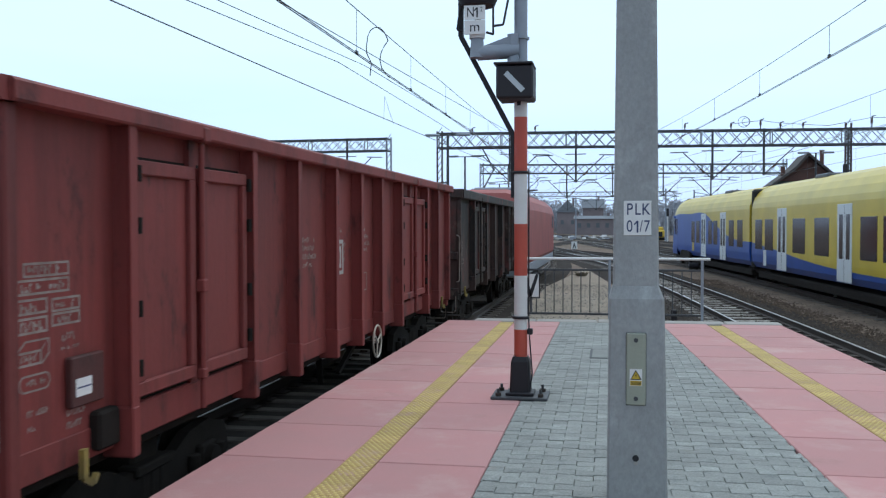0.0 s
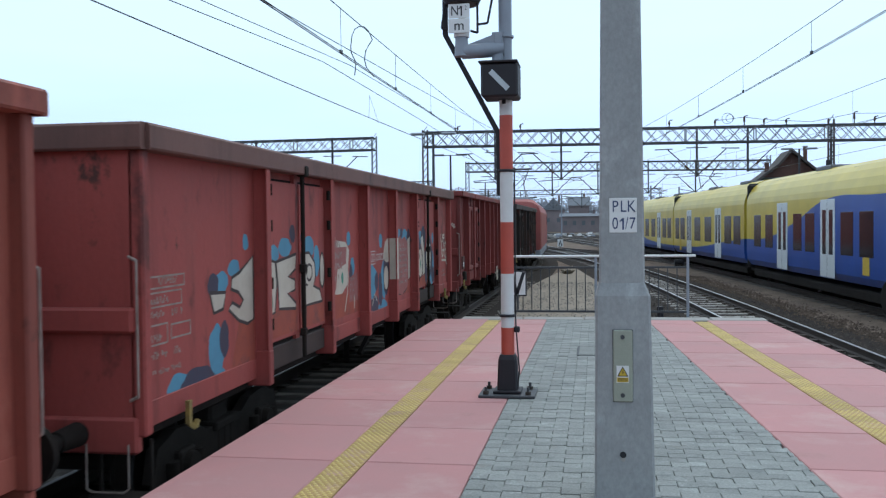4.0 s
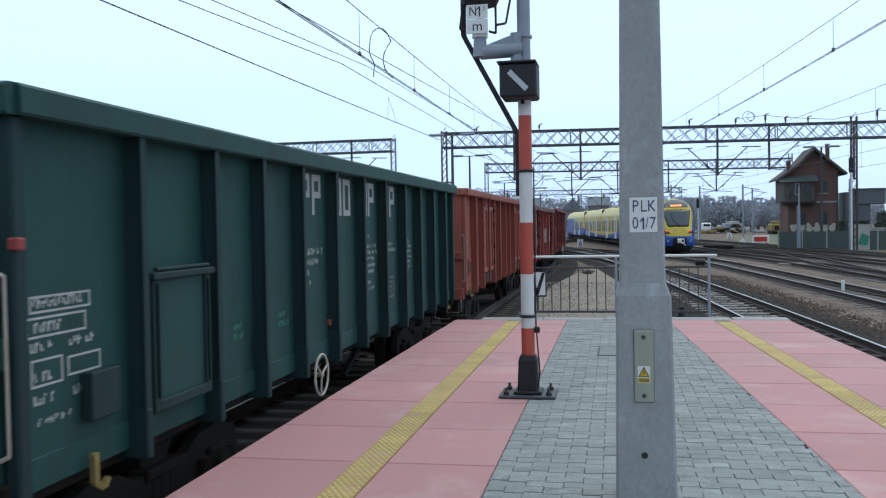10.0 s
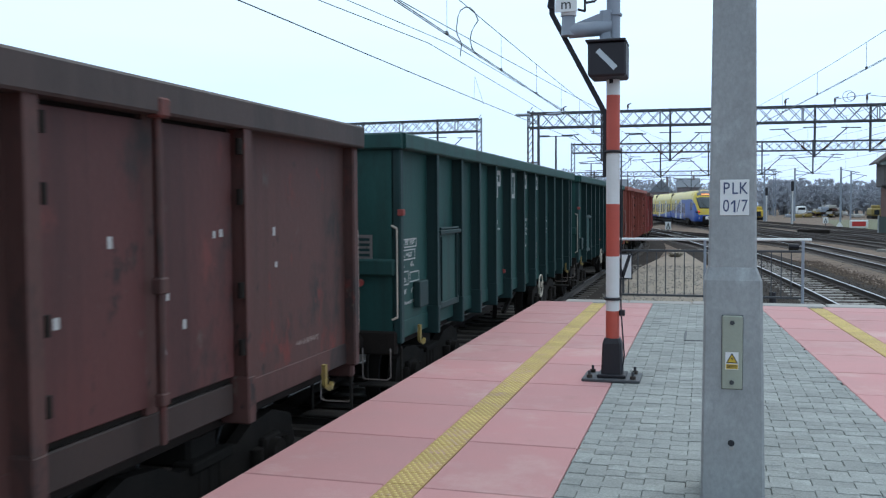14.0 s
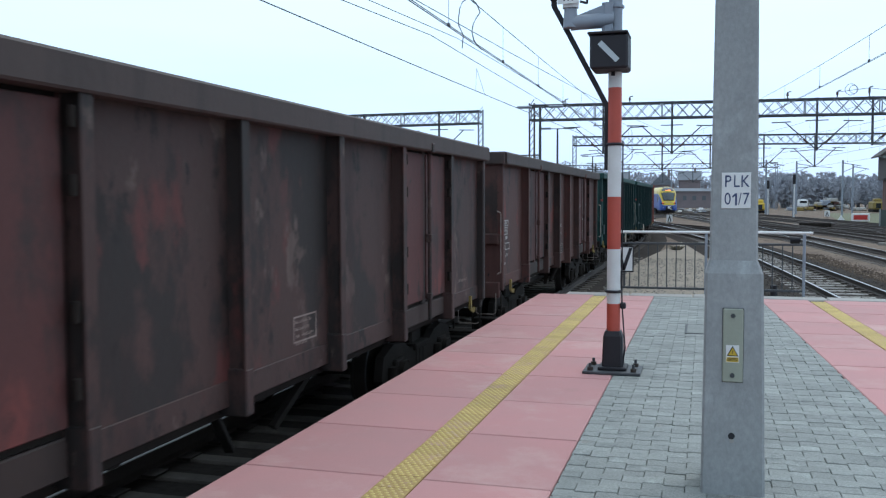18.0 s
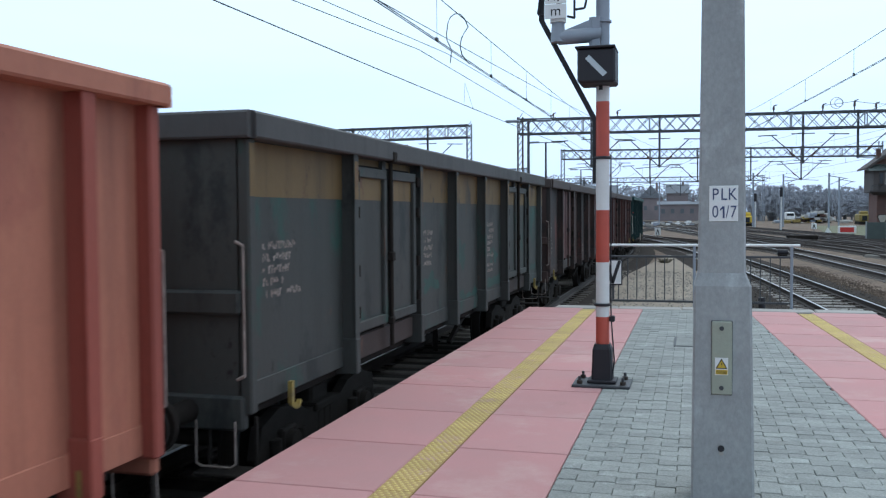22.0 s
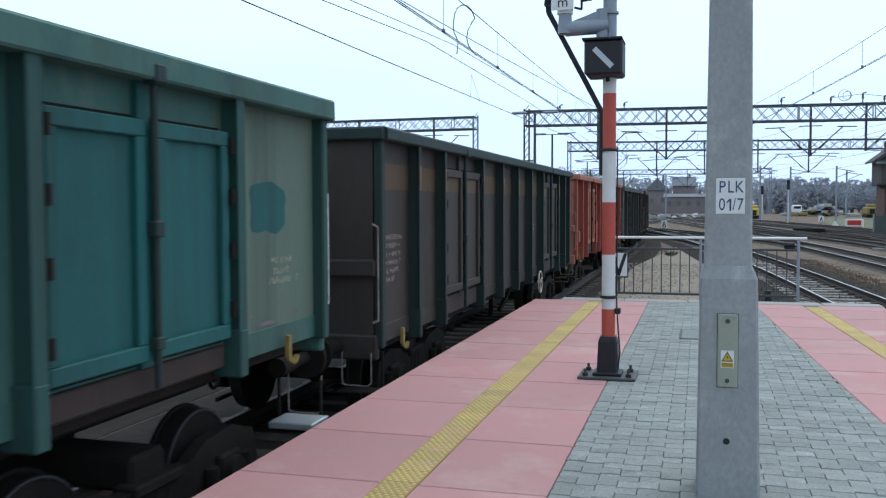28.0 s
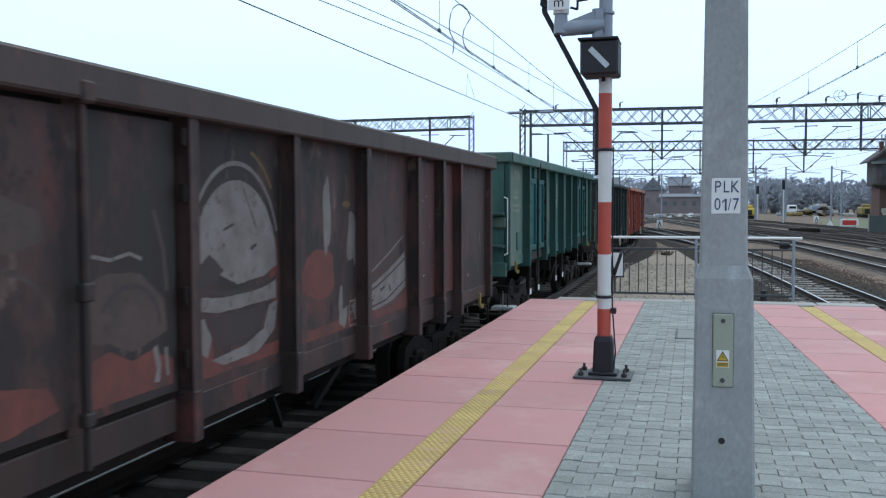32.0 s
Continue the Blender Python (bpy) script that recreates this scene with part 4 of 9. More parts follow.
def bogie(parent, y):
    """Two-axle bogie: side frames, springs, axle boxes, wheels."""
    if "bolster" not in SHARED:
        g = Geo()
        g.prism_x([(-1.42, 0.44), (-1.34, 0.70), (-1.0, 0.80), (-0.62, 0.76), (-0.40, 0.66), (0.40, 0.66), (0.62, 0.76), (1.0, 0.80), (1.34, 0.70), (1.42, 0.44), (1.22, 0.30), (0.66, 0.30), (0.46, 0.40), (0.34, 0.24), (-0.34, 0.24), (-0.46, 0.40), (-0.66, 0.30), (-1.22, 0.30)], -0.05, 0.05)
        for k in (-0.9, 0.9):
            for q in (-0.24, 0.24):
                g.tube((0.07, k + q, 0.30), (0.07, k + q, 0.56), 0.065, n=10)
        g.bar((0.06, -1.45, 0.20), (0.06, 1.45, 0.20), 0.03, 0.05)
        SHARED["frame"] = g.mesh("side_frame", M["underframe"])
        g = Geo()
        for k in (-0.14, 0.0, 0.14):
            g.tube((0, k, 0.42), (0, k, 0.66), 0.06, n=10)
        g.box(-0.09, 0.09, -0.28, 0.28, 0.66, 0.74, 0.015)
        SHARED["spring"] = g.mesh("spring_set", M["underframe"])
        g = Geo()
        g.tube((0, 0, 0), (0.14, 0, 0), 0.13, 0.11, n=14)
        g.box(-0.05, 0.08, -0.15, 0.15, -0.12, 0.14, 0.02)
        SHARED["axle_box"] = g.mesh("axle_box", M["underframe"])
        g = Geo()
        g.tube((0.0, 0, 0), (0.135, 0, 0), 0.46, 0.455, n=28)
        g.tube((-0.025, 0, 0), (0.0, 0, 0), 0.485, n=28)
        g.tube((0.13, 0, 0), (0.17, 0, 0), 0.13, 0.11, n=14)
        n_plain = len(g.f)
        g.ring((0.137, 0, 0), 0.44, 0.012, axis=0, n=28)
        SHARED["wheel_disc"] = g.mesh("wheel", [M["underframe"], M["tread"]])
        for p in SHARED["wheel_disc"].polygons:
            p.material_index = 1 if p.index >= n_plain else 0
        SHARED["axle"] = Geo().tube((-1.0, 0, 0), (1.0, 0, 0), 0.075, n=10).mesh("axle", M["underframe"])
        SHARED["hinge"] = Geo().tube((0, 0, 0), (0, 0, 0.11), 0.024, n=8).mesh("hinge", M["underframe"])
        g = Geo()
        g.box(-1.0, 1.0, -0.2, 0.2, 0.62, 0.85, 0.03)
        SHARED["bolster"] = g.mesh("bolster", M["underframe"])
        g = Geo()
        g.tube((0, 0, 0), (0, 0.30, 0), 0.09, 0.075, n=14)
        g.tube((0, 0.30, 0), (0, 0.60, 0), 0.06, n=14)
        g.tube((0, 0.60, 0), (0, 0.64, 0), 0.20, 0.21, n=20)
        SHARED["buffer"] = g.mesh("buffer", M["underframe"])
        g = Geo()
        g.tube((0, 0, 0), (0, 0.35, 0), 0.05, n=10)
        g.box(-0.05, 0.05, 0.35, 0.52, -0.14, 0.05, 0.02)
        g.ring((0, 0.42, -0.2), 0.08, 0.022, axis=0, n=14)
        SHARED["coupler"] = g.mesh("coupler", M["underframe"])
        g = Geo()
        g.ring((0, 0, 0), 0.215, 0.014, axis=0)
        for k in range(3):
            a = k * 2 * math.pi / 3 + 0.4
            g.tube((0, 0, 0), (0, 0.2 * math.cos(a), 0.2 * math.sin(a)), 0.012, n=6)
        g.tube((-0.06, 0, 0), (0.02, 0, 0), 0.026, n=8)
        SHARED["wheel"] = g.mesh("hand_wheel", M["graf_white"])
        g = Geo()
        g.bar((0, 0, 0.12), (0, 0, -0.06), 0.035, 0.05)
        g.bar((0, 0, -0.06), (0.03, 0.05, -0.10), 0.035, 0.04)
        g.bar((0.03, 0.05, -0.10), (0.03, 0.09, -0.05), 0.035, 0.03)
        SHARED["hook"] = g.mesh("rope_hook", M["hook_yellow"])
        g = Geo()
        g.tube((0, 0, 0), (0, 0, 0.95), 0.009, n=8)
        g.tube((0, 0, 0), (-0.06, 0, -0.03), 0.012, n=8)
        g.tube((0, 0, 0.95), (-0.06, 0, 0.98), 0.012, n=8)
        SHARED["grab"] = g
        SHARED["stirrup"] = Geo().tube((-0.16, 0, 0.34), (-0.16, 0, 0.02), 0.0075, n=6).tube((-0.16, 0, 0.02), (-0.12, 0, 0), 0.0075, n=6).tube((-0.12, 0, 0), (0.12, 0, 0), 0.0075, n=6).tube((0.12, 0, 0), (0.16, 0, 0.03), 0.0075, n=6).tube((0.16, 0, 0.03), (0.16, 0, 0.34), 0.0075, n=6).mesh("step_stirrup", M["stencil_dull"])
        g = Geo()
        g.box(-0.22, 0.22, -0.13, 0.13, 0, 0.025, 0.006)
        g.bar((-0.2, 0.1, 0.02), (-0.2, 0.1, 0.42), 0.02, 0.03)
        g.bar((0.2, 0.1, 0.02), (0.2, 0.1, 0.42), 0.02, 0.03)
        SHARED["step"] = g.mesh("foot_step", M["underframe"])
    if parent is None:
        return None
    b = part("bogie", None, None, parent, me=SHARED["bolster"])
    b.location = (0, y, 0)
    for s in (-1, 1):
        part("side_frame", None, None, b, me=SHARED["frame"]).location = (s * 1.0, 0, 0)
        part("spring_set", None, None, b, me=SHARED["spring"]).location = (s * 1.0, 0, -0.05)
        for k in (-0.9, 0.9):
            ab = part("axle_box", None, None, b, me=SHARED["axle_box"])
            ab.matrix_basis = pose(s * 1.03, k, 0.48, 0, 0, 0 if s > 0 else 180)
    for k in (-0.9, 0.9):
        part("axle", None, None, b, me=SHARED["axle"]).location = (0, k, 0.47)
        for s in (-1, 1):
            part("wheel", None, None, b, me=SHARED["wheel_disc"]).matrix_basis = pose(s * 0.685, k, 0.47, 0, 0, 0 if s > 0 else 180)
    return b


def wagon(label, L, body, ribs, doors, rim=None, rib_mat=None, door_mat=None, top=3.27, low=1.02, rim_h=0.2, rib_w=0.11, band=None, hatch=None, door_h=(1.32, 2.93), wheel_at=None, plain=None, grab="stencil_dull", bar=None, band_z=(0.42, 0.005), group="freight train"):
    """An open bogie wagon; ribs and doors are given in metres from its rear."""
    bogie(None, 0)
    w = thing("freight_wagon", label, "freight wagon", group=group)
    h = L / 2
    bm, rm = M[body], M[rim or body]
    rb = M[rib_mat or body]
    dm = M[door_mat or body]
    z0, z1 = low + 0.16, top - rim_h
    for s in (-1, 1):
        part("side_wall", Geo().box(s * 1.24, s * 1.285, -h + 0.04, h - 0.04, z0, z1 + 0.02), bm, w)
        part("side_sill", Geo().box(s * 1.22, s * 1.293, -h + 0.04, h - 0.04, low, z0 + 0.03, 0.006), bm, w)
        part("lower_sill", Geo().box(s * 1.08, s * 1.20, -h + 0.3, h - 0.3, low - 0.10, z0 - 0.03, 0.012), M["underframe"], w)
    for s in (-1, 1):
        e = part("end_wall", Geo().box(-1.30, 1.30, s * (h - 0.05), s * h, low + 0.05, z1 + 0.02), bm, w)
        part("end_beam", Geo().box(-1.32, 1.32, s * (h - 0.02), s * (h + 0.06), low + 0.72, low + 0.90, 0.02), bm, e)
        part("headstock", Geo().box(-1.33, 1.33, s * (h - 0.06), s * (h + 0.03), low - 0.14, low + 0.12, 0.02), bm if body != "w_green" else M["underframe"], e)
        for x in (-0.45, 0.45):
            part("end_rib", Geo().box(x - 0.06, x + 0.06, s * h, s * (h + 0.07), low + 0.1, z1, 0.015), bm, e)
    part("floor", Geo().box(-1.215, 1.215, -h + 0.05, h - 0.05, z0 - 0.05, z0 + 0.01), M["underframe"], w)
    part("centre_sill", Geo().box(-0.25, 0.25, -h + 0.1, h - 0.1, 0.86, z0 - 0.05, 0.02), M["underframe"], w)
    # rim round the top
    g = Geo()
    prof = [(1.30, z1), (1.44, z1), (1.452, z1 + 0.015), (1.452, top - 0.02), (1.43, top), (1.30, top)]
    g.prism_y(prof, -h, h)
    g.prism_y([(-x, z) for x, z in prof], -h, h)
    for s in (-1, 1):
        g.prism_x([(s * (h - 0.06), z1), (s * (h + 0.07), z1), (s * (h + 0.08), z1 + 0.015), (s * (h + 0.08), top - 0.02), (s * (h + 0.06), top), (s * (h - 0.06), top)], -1.42, 1.42)
    part("top_rim", g, rm, w)
    # ribs: one mesh, deeper at the bottom
    key = ("rib", body, rib_mat, low, z1, rib_w)
    if key not in SHARED:
        g = Geo()
        hw = rib_w / 2
        zb = low - 0.02
        # a plate web with a broader flange, deeper and drawn in towards the foot
        g.box(1.275, 1.405, -hw * 0.55, hw * 0.55, zb + 0.28, z1 + 0.03)
        g.box(1.405, 1.425, -hw, hw, zb + 0.28, z1 + 0.03, 0.006)
        g.box(1.20, 1.432, -hw, hw, zb - 0.05, zb + 0.29, 0.012)
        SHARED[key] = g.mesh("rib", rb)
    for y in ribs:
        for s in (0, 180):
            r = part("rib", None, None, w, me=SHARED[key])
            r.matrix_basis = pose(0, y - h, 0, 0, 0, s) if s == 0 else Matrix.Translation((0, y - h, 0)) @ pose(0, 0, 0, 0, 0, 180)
    for y in (0.055, L - 0.055):
        for s in (-1, 1):
            part("corner_post", Geo().box(s * 1.27, s * 1.385, y - h - 0.055, y - h + 0.055, low - 0.02, z1 + 0.01, 0.015), rb, w)
    # double doors
    for a, b in doors:
        m = (a + b) / 2
        for s in (1, -1):
            for p, q in ((a + 0.03, m - 0.06), (m + 0.06, b - 0.03)):
                d0, d1 = door_h
                d = part("door", Geo().box(s * 1.27, s * 1.345, p - h, q - h, d0, d1, 0.006), dm, w)
                # Dark strip round the leaf, in place of the shadow in its gap.
                part("door_gap", Geo().box(s * 1.25, s * 1.292, p - h - 0.03, q - h + 0.03, d0 - 0.05, d1 + 0.03), M["underframe"], d)
                if plain:
                    d.data.materials[0] = M[plain]
                g = Geo()
                for yy0, yy1, zz0, zz1 in () if plain else ((p, q, d0, d0 + 0.10), (p, q, d1 - 0.10, d1), (p, p + 0.09, d0 + 0.1, d1 - 0.1), (q - 0.09, q, d0 + 0.1, d1 - 0.1)):
                    g.box(s * 1.342, s * 1.385, yy0 - h, yy1 - h, zz0, zz1, 0.008)
                if g.v:
                    part("door_frame", g, dm, d)
                for zz in (d0 + 0.15, d0 + 0.55, d1 - 0.5, d1 - 0.15):
                    yy = (p - 0.01 if q < m else q + 0.01) - h
                    part("hinge", None, None, d, me=SHARED["hinge"]).location = (s * 1.40, yy, zz)
            part("threshold", Geo().box(s * 1.28, s * 1.33, a + 0.02 - h, b - 0.02 - h, low + 0.015, door_h[0] - 0.05, 0.01), rb if body == "w_darkred" else M["w_sill"], w)
            part("lock_bar", Geo().tube((s * 1.405, m - h, low + 0.05), (s * 1.405, m - h, z1 + 0.06), 0.024, n=10).box(s * 1.37, s * 1.44, m - h - 0.045, m - h + 0.045, low + 0.95, low + 1.05, 0.01).box(s * 1.37, s * 1.435, m - h - 0.04, m - h + 0.04, low + 0.28, low + 0.36, 0.01).box(s * 1.36, s * 1.465, m - h - 0.06, m - h + 0.06, z1 - 0.02, z1 + 0.10, 0.015), M[bar] if bar else rb, w)
            part("door_post", Geo().box(s * 1.27, s * 1.33, m - h - 0.058, m - h + 0.058, door_h[0] - 0.05, z1), rb if bar == "underframe" else dm, w)
    if hatch:
        a, b, c, d = hatch
        k = part("hatch", Geo().box(1.285, 1.375, a - h, b - h, c, d, 0.006), bm, w)
        g = Geo()
        g.box(1.37, 1.43, a - h - 0.03, b - h + 0.03, d - 0.02, d + 0.03, 0.008)
        g.tube((1.40, a - h + 0.04, d + 0.05), (1.40, b - h - 0.04, d + 0.05), 0.016, n=8)
        for q in (a + 0.05, b - 0.05):
            g.tube((1.41, q - h, c + 0.1), (1.41, q - h, d - 0.05), 0.012, n=6)
        g.box(1.37, 1.40, a - h, a - h + 0.08, c, d - 0.02, 0.008)
        g.box(1.37, 1.40, b - h - 0.08, b - h, c, d - 0.02, 0.008)
        g.box(1.37, 1.40, a - h + 0.08, b - h - 0.08, c, c + 0.08, 0.008)
        part("hatch_frame", g, rb, k)
    if band:
        g = Geo()
        b0, b1 = band_z
        g.box(1.2855, 1.2875, -h + 0.11, h - 0.11, z1 - b0, z1 - b1)
        for y in sorted(ribs):
            k = Geo().box(1.4255, 1.4275, y - h - rib_w / 2 + 0.008, y - h + rib_w / 2 - 0.008, z1 - b0, z1 - max(b1, 0.06))
            part("painted_band", k, M["w_ochre"], w, "ochre patch on a rib")
        if band == "w_ochre":
            for y in (-h + 0.055, h - 0.055):
                part("painted_band", Geo().box(1.3855, 1.387, y - 0.04, y + 0.04, z1 - b0, z1 - 0.03), M["w_ochre"], w, "ochre patch on a corner post")
        for a, b in doors:
            m = (a + b) / 2
            for p, q in ((a + 0.12, m - 0.15), (m + 0.15, b - 0.12)):
                g.box(1.3455, 1.347, p - h, q - h, z1 - b0, min(z1 - b1, door_h[1] - 0.1))
        part("painted_band", g, M[band], w, "ochre band under the rim")
    # running gear
    for y in (-h + 2.15, h - 2.15):
        bogie(w, y)
    for s in (-1, 1):
        for x in (-0.875, 0.875):
            part("buffer", None, None, w, me=SHARED["buffer"]).matrix_basis = pose(x, s * h, 1.02, 0, 0, 0 if s > 0 else 180)
        part("coupler", None, None, w, me=SHARED["coupler"]).matrix_basis = pose(0, s * h, 1.0, 0, 0, 0 if s > 0 else 180)
        for x in (-1.33, 1.33):
            gk = ("grab", grab)
            if gk not in SHARED:
                SHARED[gk] = SHARED["grab"].mesh("grab_rail", M[grab])
            part("grab_rail", None, None, w, me=SHARED[gk]).matrix_basis = pose(x * 1.02, s * (h + 0.05), low + 0.28, 0, 0, 0 if x > 0 else 180)
            part("step_stirrup", None, None, w, me=SHARED["stirrup"]).matrix_basis = pose(x * 0.84, s * (h + 0.06), 0.62)
            part("foot_step", None, None, w, me=SHARED["step"]).matrix_basis = pose(x * 0.83, s * (h - 0.12), 0.52)
            k = part("rope_hook", None, None, w, me=SHARED["hook"])
            k.matrix_basis = pose(x + math.copysign(0.02, x), s * (h - 0.75), low - 0.02, 0, 0, 0 if x > 0 else 180)
    part("air_tank", Geo().tube((-0.4, -0.5, 0.88), (-0.4, 0.6, 0.88), 0.16, n=14), M["underframe"], w)
    part("brake_cylinder", Geo().tube((0.45, -1.4, 0.86), (0.45, -0.6, 0.86), 0.17, n=14), M["underframe"], w)
    for y in (-1.9, 0.0, 2.1):
        part("cross_beam", Geo().box(-1.1, 1.1, y - 0.06, y + 0.06, 0.86, z0 - 0.06, 0.01), M["underframe"], w)
    for x in (-0.35, 0.35):
        part("brake_rod", Geo().tube((x, -h + 2.4, 0.62), (x, h - 2.4, 0.62), 0.028, n=6), M["underframe"], w)
    for y in (-0.9, 0.9):
        part("brake_lever", Geo().bar((1.15, y, low), (1.0, y * 0.4, 0.55), 0.07, 0.05), M["underframe"], w)
    if wheel_at is not None:
        part("hand_wheel", None, None, w, me=SHARED["wheel"]).location = (1.43, wheel_at - h, 0.92)
        part("wheel_shaft", Geo().tube((1.05, wheel_at - h, 0.92), (1.40, wheel_at - h, 0.92), 0.018, n=8), M["underframe"], w)
    w["len"] = L
    return w


def side_marks(w, mat, groups, label=""):
    """Groups of (y from the rear, z, width, rows, height) of small writing, or frames."""
    h = w["len"] / 2
    g = Geo()
    for q in groups:
        if q[0] == "f":
            framed(g, q[1] - h, q[2] - h, q[3], q[4])
        else:
            marks(g, q[0] - h, q[1], q[2], q[3], q[4] if len(q) > 4 else 0.055)
    tagged(part("stencilled_text", g, M[mat], w, label), kind="stuff")


def logo_box(w, y, z, mat, s=1.0):
    """The operator's mark as a plain rounded frame with two solid blocks."""
    h = w["len"] / 2
    g = Geo()
    framed(g, y - h - 0.30 * s, y - h + 0.30 * s, z - 0.21 * s, z + 0.21 * s, 0.045 * s, 1.2858)
    for k in (-1, 1):
        framed(g, y - h + (k * 0.12 - 0.085) * s, y - h + (k * 0.12 + 0.085) * s, z - 0.13 * s, z + 0.13 * s, 0.05 * s, 1.2858)
    part("operator_mark", g, M[mat], w, "pale framed mark on the side")


def letter_blocks(w, ys, z, mat, ww=0.34, hh=0.62, kinds="AAHHHAHA"):
    """Large painted characters of the owner's name as plain block shapes."""
    h, t, x = w["len"] / 2, 0.070, 1.2858
    for y, kind in zip(ys, kinds):
        y0, y1, z0, z1 = y - h - ww / 2, y - h + ww / 2, z - hh / 2, z + hh / 2
        g = Geo()
        if kind == "H":
            framed(g, y0, y1, z0, z1, t, x)
        else:
            g.box(x, x + 0.0012, y0, y0 + t, z0, z1).box(x, x + 0.0012, y0 + t, y1 - t, z1 - t, z1).box(x, x + 0.0012, y1 - t, y1, z0 + hh * 0.42, z1).box(x, x + 0.0012, y0 + t, y1 - t, z0 + hh * 0.42, z0 + hh * 0.42 + t)
        part("owner_lettering", g, M[mat], w, "large pale painted block")


def ribbon(w, mat, pts, width, x, name="graffiti"):
    """A sprayed line through points of (y, z)."""
    g, h = Geo(), w["len"] / 2
    n = len(pts)
    vs = []
    for i, p in enumerate(pts):
        d = Vector(pts[min(i + 1, n - 1)]) - Vector(pts[max(i - 1, 0)])
        d = Vector((-d.y, d.x)).normalized() * width / 2
        vs += [(x, p[0] - h + d.x, p[1] + d.y), (x, p[0] - h - d.x, p[1] - d.y)]
    g.add(vs, [(2 * i, 2 * i + 1, 2 * i + 3, 2 * i + 2) for i in range(n - 1)])
    part(name, g, M[mat], w)


def arc(y, z, ry, rz, a0, a1, n=14):
    return [(y + ry * math.cos(radians(a0 + (a1 - a0) * i / n)), z + rz * math.sin(radians(a0 + (a1 - a0) * i / n))) for i in range(n + 1)]


def coat(w, mat, pts, x):
    """A sprayed area bounded by points of (y, z), with an uneven edge."""
    g, h = Geo(), w["len"] / 2
    edge = []
    for (a, b), (c, d) in zip(pts, pts[1:] + pts[:1]):
        n = max(1, int(math.hypot(c - a, d - b) / 0.05))
        edge += [(a + (c - a) * i / n + random.uniform(-0.004, 0.004), b + (d - b) * i / n + random.uniform(-0.004, 0.004)) for i in range(n)]
    g.add([(x, a - h, b) for a, b in edge], [tuple(range(len(edge)))])
    part("graffiti", g, M[mat], w)


def end_panel_marks(w, mat):
    side_marks(w, mat, [("f", 0.25, 0.85, 2.02, 2.12), (0.28, 2.05, 0.5, 1), ("f", 0.22, 0.80, 1.88, 2.0), (0.25, 1.91, 0.5, 1), (0.25, 1.80, 0.3, 1), (0.62, 1.80, 0.25, 1),
                        ("f", 0.25, 0.55, 1.60, 1.76), (0.28, 1.63, 0.25, 1), ("f", 0.6, 0.95, 1.62, 1.74), (0.27, 1.5, 0.3, 1), (0.65, 1.5, 0.25, 1), (0.3, 1.38, 0.5, 1, 0.04)])


DOORS_C = lambda L: ([L - 1.75, L - 3.82, L - 5.56, L - 7.31, L - 9.0, L - 11.15], [(L - 3.75, L - 1.82), (L - 11.08, L - 9.08)])
TRAIN = []  # (wagon, rear's place in metres from the first wagon's rear)


def add_train(w, rear):
    TRAIN.append((w, rear + w["len"] / 2))


random.seed(11)
# sooty wagon ahead
ribs, doors = DOORS_C(13.0)
w = wagon("sooty brown open freight wagon with upright ribs", 13.0, "w_dirty", ribs, doors)
end_panel_marks(w, "stencil_dull")
add_train(w, 13.62 + 1.35)
# dark red wagon
w = wagon("dark red open freight wagon with side doors and white marks", 13.62, "w_darkred", [1.25, 3.35, 4.54, 5.83, 6.91, 7.97, 9.2, 11.2, 12.2], [(1.33, 3.27), (9.3, 11.12)], wheel_at=7.6, rim_h=0.13, rib_w=0.10)
side_marks(w, "stencil_dull", [("f", 0.28, 0.72, 2.19, 2.275), (0.32, 2.205, 0.42, 1, 0.05), ("f", 0.22, 0.72, 2.09, 2.18), (0.26, 2.105, 0.20, 1, 0.05), (0.52, 2.105, 0.16, 1, 0.05), ("f", 0.22, 0.50, 1.98, 2.07), (0.25, 1.995, 0.2, 1, 0.05),
                               ("f", 0.22, 0.50, 1.87, 1.965), (0.25, 1.885, 0.25, 1, 0.055), ("f", 0.54, 0.83, 1.975, 2.06), (0.58, 2.0, 0.1, 1, 0.03), (0.74, 1.99, 0.08, 1, 0.045), ("f", 0.54, 0.83, 1.89, 1.97), (0.6, 1.905, 0.2, 1, 0.045),
                               ("f", 0.22, 0.44, 1.69, 1.775), (0.25, 1.705, 0.16, 1, 0.05), (0.60, 1.79, 0.24, 1, 0.05), (0.60, 1.74, 0.26, 1, 0.02), (0.3, 1.40, 0.24, 1, 0.035), (0.28, 1.315, 0.12, 1, 0.03), (0.68, 1.33, 0.22, 2, 0.04)])
for pts in ([(0.22, 1.775), (0.29, 1.83), (0.51, 1.83), (0.44, 1.775)], [(0.51, 1.83), (0.51, 1.745), (0.44, 1.69)], arc(0.47, 1.59, 0.045, 0.045, 90, -90), arc(0.28, 1.59, 0.045, 0.045, 90, 270), [(0.28, 1.635), (0.47, 1.635)], [(0.28, 1.545), (0.47, 1.545)]):
    ribbon(w, "stencil_dull", pts, 0.012, 1.2862, "sign_outline")
side_marks(w, "stencil_dull", [(0.30, 1.575, 0.16, 1, 0.035)])
part("corner_bracket", Geo().box(1.24, 1.36, 0.92 - 6.81, 1.17 - 6.81, 1.06, 1.31, 0.02), M["underframe"], w)
side_marks(w, "stencil_dull", [(4.75, 2.3, 0.8, 4), (6.05, 2.4, 0.6, 5), (7.15, 2.4, 0.6, 4), ("f", 7.2, 7.6, 1.62, 1.86)])
logo_box(w, 5.75 + 0.45, 2.1, "stencil")
